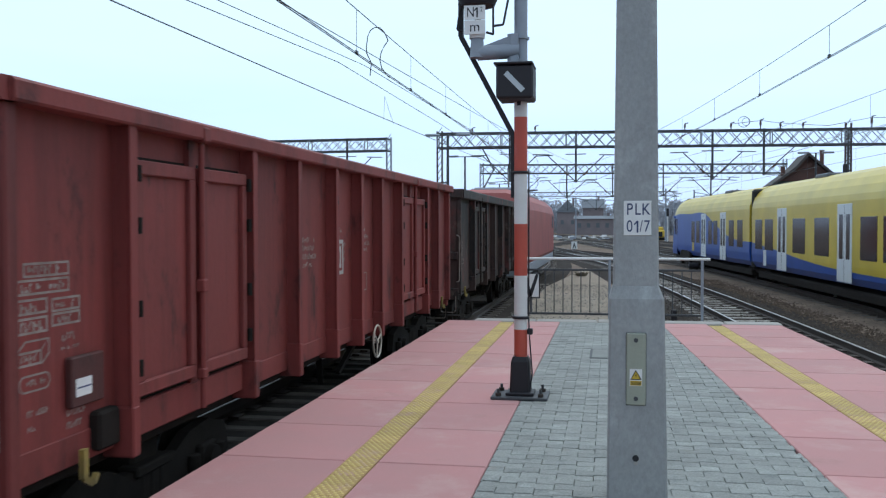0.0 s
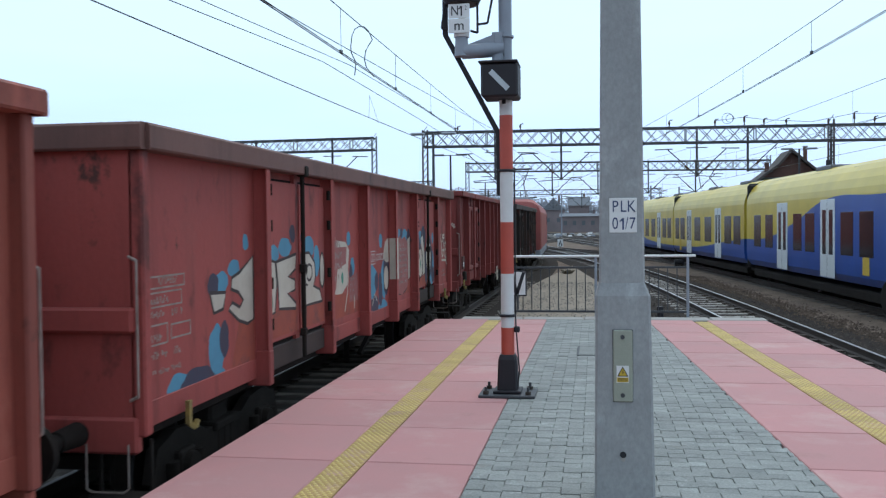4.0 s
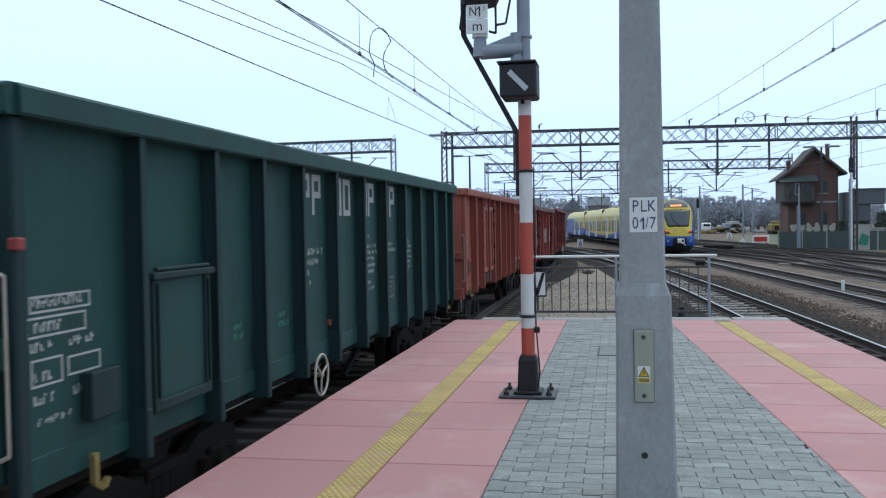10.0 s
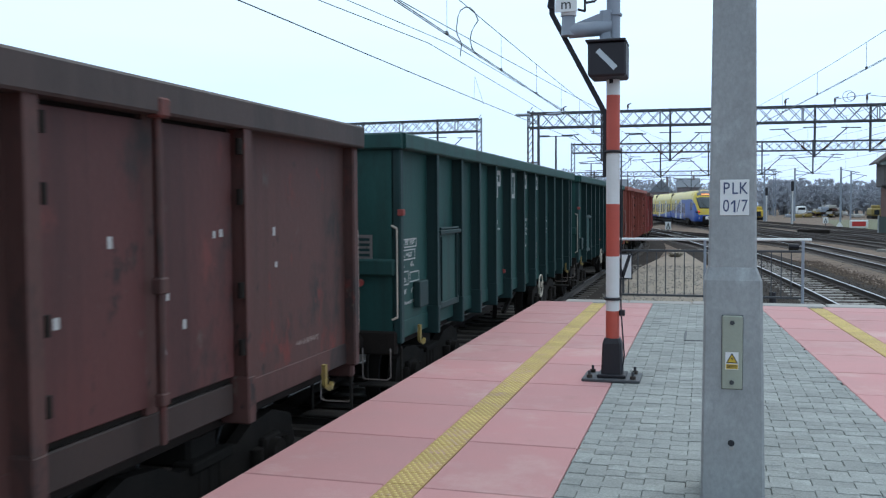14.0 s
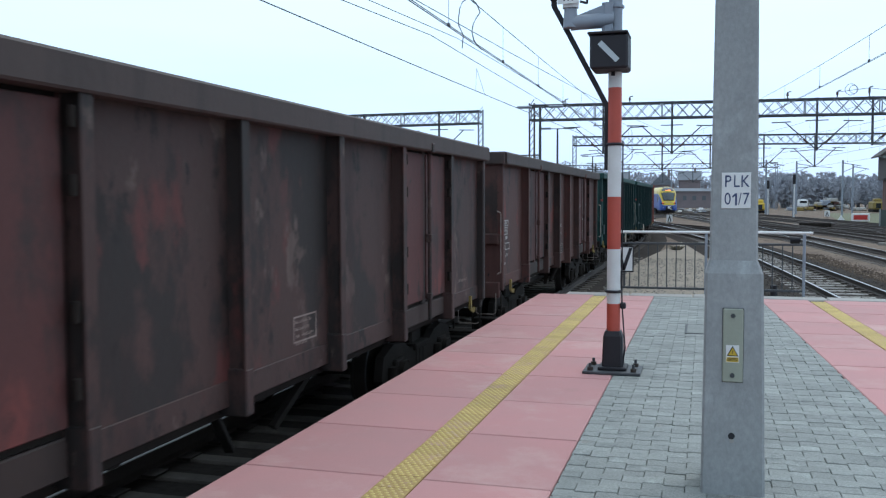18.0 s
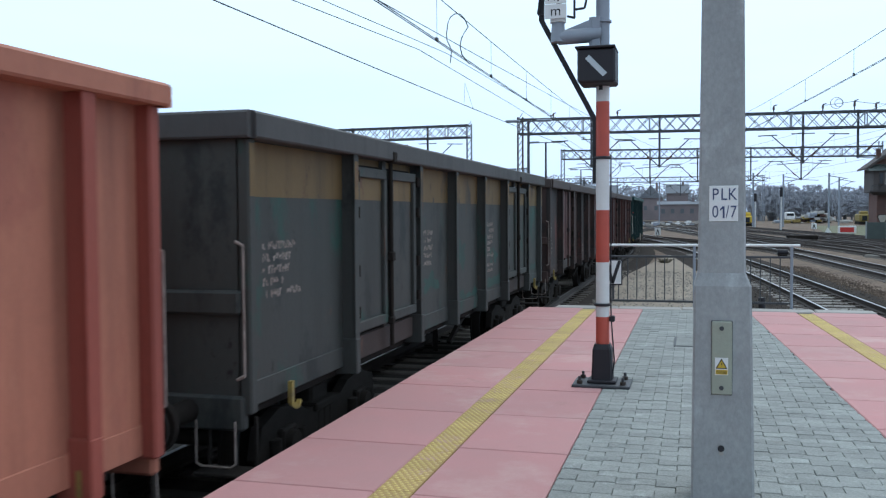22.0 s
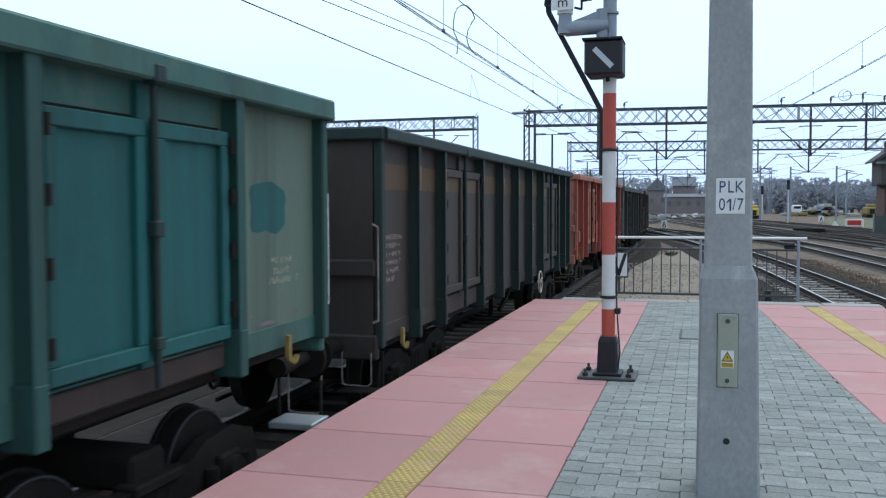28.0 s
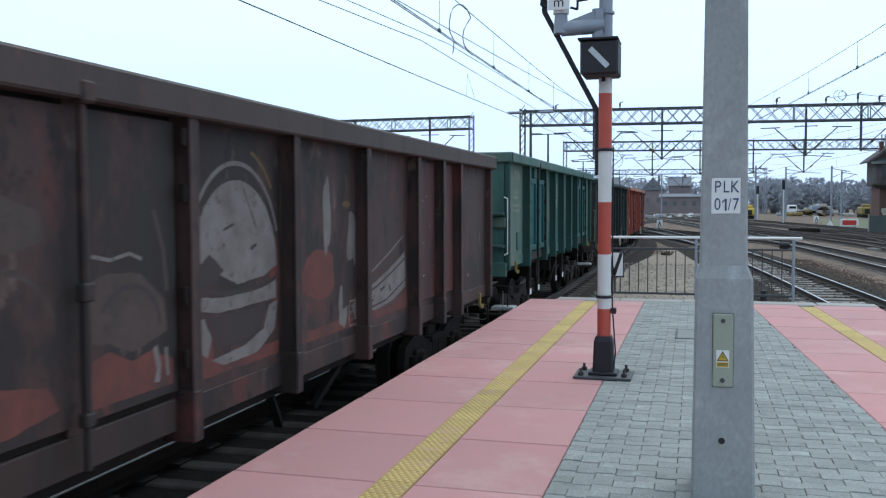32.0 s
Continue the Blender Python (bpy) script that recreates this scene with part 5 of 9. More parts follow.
PLATE = part("data_plate", Geo().box(1.286, 1.335, 0.66 - 6.81, 1.02 - 6.81, 1.38, 1.69, 0.01), M["w_soot_door"], w, "dark red plate with a paper label")
part("paper_label", Geo().box(1.336, 1.338, 0.70 - 6.81, 0.87 - 6.81, 1.445, 1.555), M["white_metal"], PLATE)
part("label_bar", Geo().box(1.3385, 1.339, 0.71 - 6.81, 0.86 - 6.81, 1.494, 1.504), M["ink_blue"], PLATE)
for k in range(60):
    x, z = random.gauss(1.02, 0.20), random.uniform(1.85, 2.9)
    if 0.55 < x < 1.28:
        r = random.uniform(0.008, 0.028)
        g = Geo()
        drop = r * random.choice((1, 1, 1.5, 5))
        pts = [(x + r * math.cos(i * math.pi / 5), z + (r if math.sin(i * math.pi / 5) > 0 else drop) * math.sin(i * math.pi / 5)) for i in range(10)]
        g.add([(p, -6.8125, q) for p, q in pts], [tuple(range(10))])
        part("white_splash", g, M["graf_white"], w)
add_train(w, 0.0)
# red wagon with graffiti
w = wagon("dark red open freight wagon covered with white and blue graffiti", 13.9, "w_red", [2.4, 4.56, 6.33, 8.15, 9.86, 12.02], [(2.48, 4.48), (9.94, 11.94)], rim="w_red_rim", rim_h=0.19, bar="underframe", top=3.215, plain="w_red")
end_panel_marks(w, "stencil_dull")
PAINT_ORDER = {"graf_blue": 1.2853, "graf_navy": 1.2857, "graf_pink": 1.2860, "graf_white": 1.2863, "graf_teal": 1.2867, "graf_grey": 1.2860, "graf_rust": 1.2854, "graf_dust": 1.2857, "graf_soot": 1.2866, "w_ochre": 1.2856}


def layer(mat, y, leaves):
    """Depth of a coat of spray paint, on the wall or on a door leaf."""
    return PAINT_ORDER[mat] + (0.0605 if any(p < y < q for p, q in leaves) else 0)


WALL, LEAF = 1.2855, 1.3460


def face(y):
    """Depth of the wall, or of a door leaf, at y."""
    return LEAF if 2.51 < y < 4.45 or 9.97 < y < 11.91 else WALL


def cloud(mat, rows):
    for y, z, a, b in rows:
        spray(w, mat, y - 6.95, z, a, b, face(y) + PAINT_ORDER[mat] - 1.2853, rough=0.10)


def letter(pts, line=0.032, fill="graf_white", edge="graf_soot"):
    """A painted letter: a filled outline of (y, z) with a dark line round it."""
    x = face(sum(p[0] for p in pts) / len(pts))
    coat(w, fill, pts, x + 0.0012)
    ribbon(w, edge, pts + pts[:1], line, x + 0.0018)


# lower coats: orange-red ground and blue and navy clouds
for pts in ([(2.56, 1.36), (3.42, 1.36), (3.42, 1.62), (3.0, 1.66), (2.56, 1.60)], [(3.56, 1.36), (4.40, 1.36), (4.40, 1.60), (4.0, 1.66), (3.56, 1.62)], [(1.72, 1.12), (2.33, 1.12), (2.33, 1.62), (1.95, 1.60)],
            [(4.64, 1.30), (6.24, 1.30), (6.24, 1.50), (5.4, 1.62), (4.64, 1.66)], [(8.18, 1.30), (9.72, 1.30), (9.72, 1.62), (9.3, 1.55), (8.6, 1.40), (8.18, 1.52)], [(9.96, 1.36), (11.8, 1.36), (11.8, 1.50), (10.9, 1.58), (9.96, 1.62)]):
    coat(w, "graf_orange", pts, face(sum(p[0] for p in pts) / len(pts)) + 0.0002)
cloud("graf_blue", ((1.58, 2.00, 0.15, 0.09), (1.86, 2.10, 0.13, 0.08), (2.14, 2.33, 0.07, 0.08), (1.45, 1.42, 0.17, 0.22), (1.42, 1.18, 0.20, 0.12), (2.72, 2.20, 0.17, 0.09), (3.06, 2.26, 0.19, 0.10),
                    (3.86, 2.24, 0.19, 0.12), (4.14, 2.08, 0.11, 0.17), (5.74, 2.30, 0.09, 0.10), (5.92, 1.93, 0.11, 0.12), (7.04, 1.65, 0.25, 0.25), (7.57, 2.24, 0.11, 0.11), (7.74, 1.64, 0.16, 0.28), (7.70, 1.22, 0.30, 0.12), (6.62, 1.28, 0.14, 0.10),
                    (8.82, 2.29, 0.24, 0.12), (9.36, 2.28, 0.24, 0.12), (10.42, 2.24, 0.20, 0.12), (11.58, 1.66, 0.26, 0.34), (11.72, 2.21, 0.09, 0.11), (12.42, 1.62, 0.09, 0.12), (0.72, 1.24, 0.20, 0.10)))
cloud("graf_navy", ((1.40, 1.98, 0.12, 0.10), (1.08, 1.20, 0.32, 0.14), (3.30, 2.40, 0.09, 0.09), (3.64, 2.36, 0.07, 0.08), (2.50, 2.28, 0.02, 0.12), (7.28, 1.64, 0.11, 0.14), (6.86, 1.30, 0.24, 0.10), (7.20, 1.30, 0.20, 0.14), (7.52, 1.50, 0.13, 0.26),
                    (7.92, 1.74, 0.20, 0.36), (8.46, 1.92, 0.24, 0.38), (9.08, 2.33, 0.10, 0.09), (9.66, 2.02, 0.20, 0.36), (10.24, 1.88, 0.26, 0.44), (10.74, 2.22, 0.22, 0.22), (10.98, 1.70, 0.16, 0.34), (11.34, 1.86, 0.34, 0.40), (11.72, 1.50, 0.16, 0.16), (5.84, 1.84, 0.08, 0.12), (1.62, 1.50, 0.10, 0.16)))
# an S with a hollow, set over the rear panel
letter([(1.98, 2.06), (2.32, 2.20), (2.32, 1.60), (2.16, 1.57), (1.95, 1.62), (1.72, 1.74), (1.80, 1.80), (1.98, 1.74), (2.06, 1.80), (1.95, 1.88), (1.78, 1.92), (1.80, 2.02)])
letter([(1.32, 1.92), (1.66, 1.90), (1.60, 1.76), (1.40, 1.74)])
letter([(2.53, 2.16), (2.76, 2.12), (2.80, 1.90), (2.74, 1.62), (2.53, 1.58)])
# the broad letter with two notches
letter([(2.78, 2.12), (3.40, 2.18), (3.38, 2.02), (3.14, 1.95), (3.36, 1.91), (3.36, 1.80), (3.12, 1.78), (3.38, 1.66), (3.38, 1.60), (2.86, 1.64), (2.84, 1.86)])
letter([(3.57, 2.18), (3.86, 2.18), (4.06, 2.06), (4.08, 1.90), (4.00, 1.80), (4.24, 1.74), (4.34, 1.60), (3.57, 1.60)])
ribbon(w, "graf_soot", arc(3.86, 1.96, 0.10, 0.09, 200, -150, 18), 0.03, LEAF + 0.0019)
ribbon(w, "graf_soot", [(3.57, 1.78), (3.70, 1.84), (3.80, 1.82)], 0.028, LEAF + 0.0019)
letter(arc(4.34, 1.96, 0.09, 0.20, 0, 340, 16))
cloud("graf_rust", ((3.66, 1.56, 0.10, 0.12), (2.62, 1.70, 0.07, 0.14)))
# pale worn field with a panel of writing
coat(w, "graf_white", [(4.66, 1.62), (4.70, 2.22), (5.1, 2.30), (5.6, 2.26), (5.76, 2.16), (5.66, 1.70), (5.4, 1.60)], WALL + 0.0008)
coat(w, "graf_pink", [(4.70, 1.74), (4.72, 2.28), (5.14, 2.34), (5.20, 2.20), (5.64, 2.20), (5.60, 1.98), (5.20, 1.92), (5.12, 1.66)], WALL + 0.0012)
coat(w, "graf_pink", [(5.74, 1.46), (5.78, 1.78), (6.18, 1.84), (6.20, 1.46)], WALL + 0.0010)
ribbon(w, "graf_white", [(5.52, 1.36), (5.66, 1.60), (5.72, 1.86)], 0.03, WALL + 0.0016)
ribbon(w, "graf_white", [(5.98, 1.36), (6.02, 1.54)], 0.03, WALL + 0.0016)
spray(w, "graf_teal", 5.42 - 6.95, 1.80, 0.05, 0.08, WALL + 0.0016)
spray(w, "graf_teal", 2.64 - 6.95, 1.72, 0.04, 0.08, LEAF + 0.0019)
# egg before the next post, its pale paint carried over the post
letter(arc(7.92, 1.66, 0.17, 0.20, 0, 345, 18))
coat(w, "graf_white", [(7.70, 1.98), (7.86, 2.22), (8.10, 2.28), (8.10, 1.90), (7.92, 1.90)], WALL + 0.0012)
for x0, x1, a, b in ((1.30, 1.404, 8.1155, 8.118), (1.425, 1.4262, 8.10, 8.20)):
    part("graffiti", Geo().box(x0, x1, a - 6.95, b - 6.95, 1.62, 2.27), M["graf_white"], w)
letter([(8.20, 2.30), (8.44, 2.26), (8.58, 2.12), (8.62, 1.80), (8.58, 1.52), (8.20, 1.48)], 0.02)
# panel of writing between two strokes
letter([(9.56, 2.24), (9.79, 2.28), (9.79, 1.56), (9.60, 1.52)], 0.03)
coat(w, "graf_pink", [(8.68, 1.36), (8.62, 1.80), (8.70, 2.20), (8.94, 2.30), (9.10, 2.24), (9.34, 2.28), (9.56, 2.18), (9.62, 1.80), (9.56, 1.42), (9.1, 1.30)], WALL + 0.0020)
# rounded letters on the forward doors
letter([(9.99, 2.26), (10.10, 2.28), (10.14, 1.60), (9.99, 1.56)])
letter(arc(10.42, 1.78, 0.26, 0.27, 20, 350, 18))
letter([(10.48, 2.24), (10.70, 2.30), (10.86, 1.94), (10.88, 1.58), (10.66, 1.52), (10.60, 1.90)])
letter(arc(11.26, 1.88, 0.25, 0.34, 0, 345, 18))
ribbon(w, "graf_soot", arc(11.16, 1.84, 0.07, 0.18, 100, -80, 12), 0.03, LEAF + 0.0019)
spray(w, "graf_teal", 10.46 - 6.95, 1.76, 0.05, 0.09, LEAF + 0.0019)
for pts in ([(11.2, 1.56), (11.30, 1.68), (11.36, 1.54)], [(8.9, 1.40), (9.02, 1.34)], [(9.3, 1.36), (9.36, 1.56), (9.46, 1.46)], [(7.0, 1.30), (7.16, 1.46), (7.3, 1.34)]):
    ribbon(w, "graf_white", pts, 0.024, face(pts[0][0]) + 0.0016)
ribbon(w, "graf_soot", arc(9.05, 1.42, 0.42, 0.10, 180, 360), 0.03, WALL + 0.0014)
for pts in (arc(13.24, 1.96, 0.09, 0.17, 60, 330), [(13.24, 1.93), (13.32, 1.92)], [(13.34, 1.79), (13.45, 2.14), (13.53, 1.78)], [(13.36, 1.92), (13.53, 1.92)], arc(13.66, 2.01, 0.075, 0.08, 20, 270), arc(13.64, 1.86, 0.075, 0.09, 90, -160), [(13.14, 1.72), (13.74, 1.70)], arc(13.40, 2.22, 0.13, 0.035, 0, 360), [(13.08, 2.10), (13.08, 2.28)], [(13.74, 1.78), (13.70, 1.66), (13.80, 1.62)]):
    ribbon(w, "graf_white", pts, 0.048, 1.2864)
for y in (7.34, 7.46, 7.58, 7.70, 7.82, 7.94):
    side_marks(w, "stencil", [("f", y - 0.048, y + 0.048, 1.95, 2.05)])
side_marks(w, "stencil", [("f", 6.90, 7.22, 1.90, 2.10), ("f", 6.95, 7.05, 1.94, 2.06), ("f", 7.08, 7.18, 1.94, 2.06)])
MK = Geo()
marks(MK, 8.74 - 6.95, 2.12, 0.80, 8, 0.055, x=1.2880)
marks(MK, 4.76 - 6.95, 2.20, 0.75, 4, 0.08, x=1.2872, gap=0.06)
marks(MK, 5.8 - 6.95, 1.74, 0.34, 4, 0.045, x=1.2872)
tagged(part("stencilled_text", MK, M["stencil_dull"], w), kind="stuff")
side_marks(w, "stencil_dull", [(13.16, 1.46, 0.5, 2, 0.055), (12.2, 1.20, 0.45, 2, 0.05)])
add_train(w, -15.3)
# faded red wagon
w = wagon("faded orange-red open freight wagon with side doors", 13.54, "w_orange", rib_mat="w_fadedrib", rib_w=0.09, ribs= [1.35, 2.54, 4.61, 5.77, 7.05, 8.12, 9.39, 11.4, 12.5], doors=[(2.62, 4.53), (9.47, 11.32)], rim_h=0.15)
side_marks(w, "stencil_dull", [(0.25, 2.1, 0.7, 1), ("f", 0.22, 0.9, 1.95, 2.08), ("f", 0.3, 0.6, 1.65, 1.85), ("f", 0.68, 0.95, 1.7, 1.9), (0.25, 1.5, 0.5, 2), (0.3, 1.25, 0.4, 3), (4.8, 2.1, 0.7, 4), (7.2, 2.1, 0.7, 4, 0.07), (8.3, 2.2, 0.7, 2, 0.07)])
logo_box(w, 6.35, 2.0, "stencil_dull", 1.1)
part("data_plate", Geo().box(1.286, 1.312, 0.80 - 6.77, 1.20 - 6.77, 1.35, 1.72, 0.008), M["w_orange_rib"], w, "raised frame of a data plate")
part("data_plate", Geo().box(1.312, 1.316, 0.86 - 6.77, 1.14 - 6.77, 1.41, 1.66), M["w_soot_door"], w)
add_train(w, -30.06)
# two dark green wagons
for rear, L in ((-44.87, 13.4), (-59.23, 13.08)):
    ribs = [1.3, 2.45, 3.45, 4.5, 5.62, 6.78, 7.88, 9.05, 10.15, 11.25, 12.35]
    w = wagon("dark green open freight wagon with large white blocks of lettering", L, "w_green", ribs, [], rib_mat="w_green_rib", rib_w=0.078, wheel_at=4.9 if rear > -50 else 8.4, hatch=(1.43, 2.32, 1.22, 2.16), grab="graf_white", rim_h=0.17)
    end_panel_marks(w, "stencil")
    letter_blocks(w, (4.90, 5.27, 6.05, 6.42, 7.20, 7.54, 8.32, 8.70), 2.84, "stencil", 0.29, 0.44)
    side_marks(w, "stencil", [(4.74, 2.30, 0.22, 1, 0.06), (4.74, 2.19, 0.72, 1, 0.065), (4.74, 2.08, 0.70, 1, 0.065), (4.74, 1.97, 0.3, 1, 0.06), (4.74, 1.86, 0.3, 1, 0.06), (7.06, 2.32, 0.55, 1, 0.06), (7.06, 2.20, 0.75, 5, 0.05), (7.06, 1.72, 0.6, 2, 0.05), (8.25, 2.2, 0.65, 2, 0.05), (9.5, 2.22, 0.5, 6, 0.045), (12.5, 1.65, 0.4, 2, 0.05)])
    side_marks(w, "stencil_dull", [("f", 8.45, 8.75, 1.45, 1.75), (8.5, 1.66, 0.2, 4, 0.03)])
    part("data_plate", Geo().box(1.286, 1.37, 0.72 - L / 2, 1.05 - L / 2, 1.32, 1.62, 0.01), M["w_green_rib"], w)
    part("end_handrail", Geo().tube((-0.2, -L / 2 - 0.12, 2.34), (0.78, -L / 2 - 0.12, 2.34), 0.011, n=8).tube((0.78, -L / 2 - 0.12, 2.34), (0.80, -L / 2, 2.34), 0.011, n=8), M["graf_white"], w)
    part("end_handrail", Geo().tube((-0.1, -L / 2 - 0.12, 1.44), (0.44, -L / 2 - 0.12, 1.44), 0.011, n=8).tube((0.44, -L / 2 - 0.12, 1.44), (0.50, -L / 2, 1.48), 0.011, n=8), M["graf_white"], w)
    EL = part("end_label", Geo().box(0.72, 1.06, -L / 2 - 0.004, -L / 2 - 0.001, 1.86, 2.18), M["graf_grey"], w, "pale grey printed panel")
    for k in range(5):
        part("label_bar", Geo().box(0.75, 1.03, -L / 2 - 0.006, -L / 2 - 0.0045, 1.89 + k * 0.056, 1.92 + k * 0.056), M["w_green_rib"], EL)
    part("red_marker", Geo().tube((0.92, -L / 2 - 0.001, 1.66), (0.92, -L / 2 - 0.03, 1.66), 0.04, n=12), M["w_red"], w)
    for x, y, z in ((1.38, 0.02, 2.42), (1.2875, 5.6, 1.40)):
        part("red_marker", Geo().box(x - 0.03, x + 0.04, y - L / 2 - 0.035, y - L / 2 + 0.035, z - 0.035, z + 0.035, 0.01), M["w_red"], w)
    if rear > -50:
        for y, q in ((3.0, 0.22), (4.05, 0.3)):
            g = Geo()
            marks(g, y - L / 2, 1.61, q, 2, 0.05, x=1.2866)
            tagged(part("chalk_scribble", g, M["graf_teal"], w, "small bright teal scribble"), kind="stuff")
    add_train(w, rear)
# brown wagons
for rear, L, body, lab in ((-73.67, 13.2, "w_brown", "rusty brown open freight wagon with worn paint"), (-87.89, 12.98, "w_dirty", "sooty brown open freight wagon with blotched paint")):
    ribs, doors = DOORS_C(L)
    if body == "w_brown":
        ribs[:4], doors[0] = [L - 2.2, L - 4.34, L - 5.93, L - 7.5], (L - 4.27, L - 2.27)
    else:
        ribs[0], doors[0] = L - 1.93, (L - 3.75, L - 2.0)
    w = wagon(lab, L, body, ribs, doors, rim="w_rim", rim_h=0.20, top=3.23, plain="w_soot_door", door_h=(1.30, 3.0))
    end_panel_marks(w, "stencil" if body == "w_brown" else "stencil_dull")
    q = 0.32 if body == "w_brown" else 0.0
    side_marks(w, "stencil_dull", [("f", L - 6.3 - q, L - 5.85 - q, 1.30 - q / 4, 1.52 - q / 4), (L - 6.26 - q, 1.46 - q / 4, 0.36, 4, 0.025), (L - 1.2, 1.34, 0.5, 1, 0.04)])
    if body == "w_brown":
        side_marks(w, "stencil", [(L - 7.2, 2.06, 0.85, 1, 0.05), (L - 7.2, 1.92, 0.85, 4, 0.055), (L - 5.5, 1.32, 0.3, 1, 0.05), (L - 10.6, 2.2, 0.8, 4, 0.06)])
        part("pale_label", Geo().box(1.2935, 1.2945, 0.12 + L - 5.93 - L / 2, 0.27 + L - 5.93 - L / 2, 1.03, 1.17), M["stencil"], w)
        for k in range(11):
            y, z, q = random.uniform(L - 4.9, L - 1.5), random.uniform(1.5, 2.4), random.uniform(0.025, 0.05)
            part("paper_scrap", Geo().box(1.3462 if L - 4.24 < y < L - 2.30 else 1.2856, 1.3472 if L - 4.24 < y < L - 2.30 else 1.2866, y - L / 2, y - L / 2 + q, z, z + q * random.uniform(1.0, 1.8)), M["stencil"], w)
    add_train(w, rear)
# slate wagon with an ochre band, its older teal laid bare in places
L = 13.24
ribs, doors = DOORS_C(L)
w = wagon("dirty slate green open freight wagon with an ochre band", L, "w_slate", ribs, doors, rim="w_grey_rim", band="w_ochre", rim_h=0.20, top=3.23, bar="underframe")
side_marks(w, "stencil_dull", [(L - 5.25, 2.25, 0.9, 6, 0.065), (L - 5.2, 1.6, 0.8, 2, 0.055), ("f", L - 7.2, L - 6.9, 1.4, 1.62), (L - 8.6, 2.2, 0.6, 5, 0.06), (0.4, 2.2, 0.7, 5, 0.06)])
for y0, y1, z0, z1 in ((L - 5.46, L - 3.92, 1.24, 1.42), (L - 7.2, L - 5.66, 1.22, 1.32), (L - 1.62, L - 0.3, 1.3, 1.44)):
    n = 9
    coat(w, "slate_teal", [(y0 + (y1 - y0) * k / n, z0 + random.uniform(0, 0.05)) for k in range(n + 1)] + [(y1 - (y1 - y0) * k / n, z1 + random.uniform(-0.06, 0.05)) for k in range(n + 1)], 1.2940)
for y, z, a, b in ((L - 4.4, 1.75, 0.35, 0.14), (L - 6.6, 1.9, 0.25, 0.2), (L - 0.8, 2.3, 0.3, 0.3), (L - 8.2, 1.6, 0.4, 0.12)):
    spray(w, "slate_teal", y - L / 2, z, a, b, 1.2856, rough=0.45)
add_train(w, -102.33)
# salmon wagon
L = 13.62
w = wagon("pale salmon-red open freight wagon with bright red repaired panel", L, "w_salmon", [1.0, 2.12, 4.28, 5.4, 6.75, 7.9, 9.15, 11.4, 12.9], [(2.2, 4.2), (9.23, 11.32)], wheel_at=9.62, rib_mat="w_orange_rib", rim_h=0.14, bar="underframe")
side_marks(w, "stencil_dull", [(1.2, 2.2, 0.7, 4, 0.07), (6.9, 2.3, 0.8, 4, 0.07), (0.35, 2.0, 0.5, 5, 0.06)])
logo_box(w, 5.95, 2.2, "stencil", 1.1)
part("repair_panel", Geo().box(1.2855, 1.3485, 4.34 - L / 2, 5.34 - L / 2, 1.27, 1.92), M["red_paint"], w, "bright red repaired panel")
part("data_plate", Geo().box(1.286, 1.37, 0.45 - L / 2, 0.8 - L / 2, 1.45, 1.75, 0.01), M["w_orange"], w)
add_train(w, -117.08)
# sooty wagon with a dull ochre band
L = 14.0
w = wagon("sooty grey open freight wagon with a dull ochre band", L, "w_black", [L - 1.11, L - 2.13, L - 4.25, L - 5.56, L - 6.9, L - 8.2, L - 9.6, L - 11.7, L - 12.8], [(L - 4.18, L - 2.2), (L - 11.63, L - 9.68)], band="w_ochre_dull", wheel_at=L - 4.7, rim_h=0.13, rim="w_greenrib", rib_mat="w_greenrib", rib_w=0.085, band_z=(0.50, 0.22))
side_marks(w, "stencil_dull", [(L - 5.2, 2.05, 0.6, 3, 0.055), ("f", L - 5.3, L - 4.85, 1.3, 1.62), (L - 5.26, 1.52, 0.35, 5, 0.03), (0.4, 2.1, 0.5, 6, 0.055), (L - 0.9, 1.7, 0.5, 2, 0.05)])
add_train(w, -132.38)
# teal wagon
L = 12.83
w = wagon("teal green open freight wagon with bright doors and worn lettering", L, "w_teal", [L - 1.62, L - 3.66, L - 4.96, L - 6.3, L - 7.66, L - 8.96, L - 11.0], [(L - 3.58, L - 1.70), (L - 10.92, L - 9.04)], door_mat="w_tealdoor", top=3.38, low=1.34, door_h=(1.56, 2.98), rim_h=0.17, grab="white_metal", bar="w_greenrib", rib_mat="w_teal_rib")
side_marks(w, "stencil_cream", [(L - 6.15, 2.93, 1.0, 1, 0.13), (L - 6.15, 2.62, 1.0, 1, 0.22), (L - 4.85, 2.93, 0.9, 1, 0.13), (L - 4.85, 2.62, 0.9, 1, 0.22), (L - 6.1, 2.46, 0.9, 5, 0.08), (L - 4.8, 2.44, 0.8, 2, 0.06), (L - 8.8, 2.82, 0.25, 1, 0.12), (L - 8.8, 2.5, 0.9, 2, 0.1), (L - 8.8, 2.3, 0.4, 1, 0.08)])
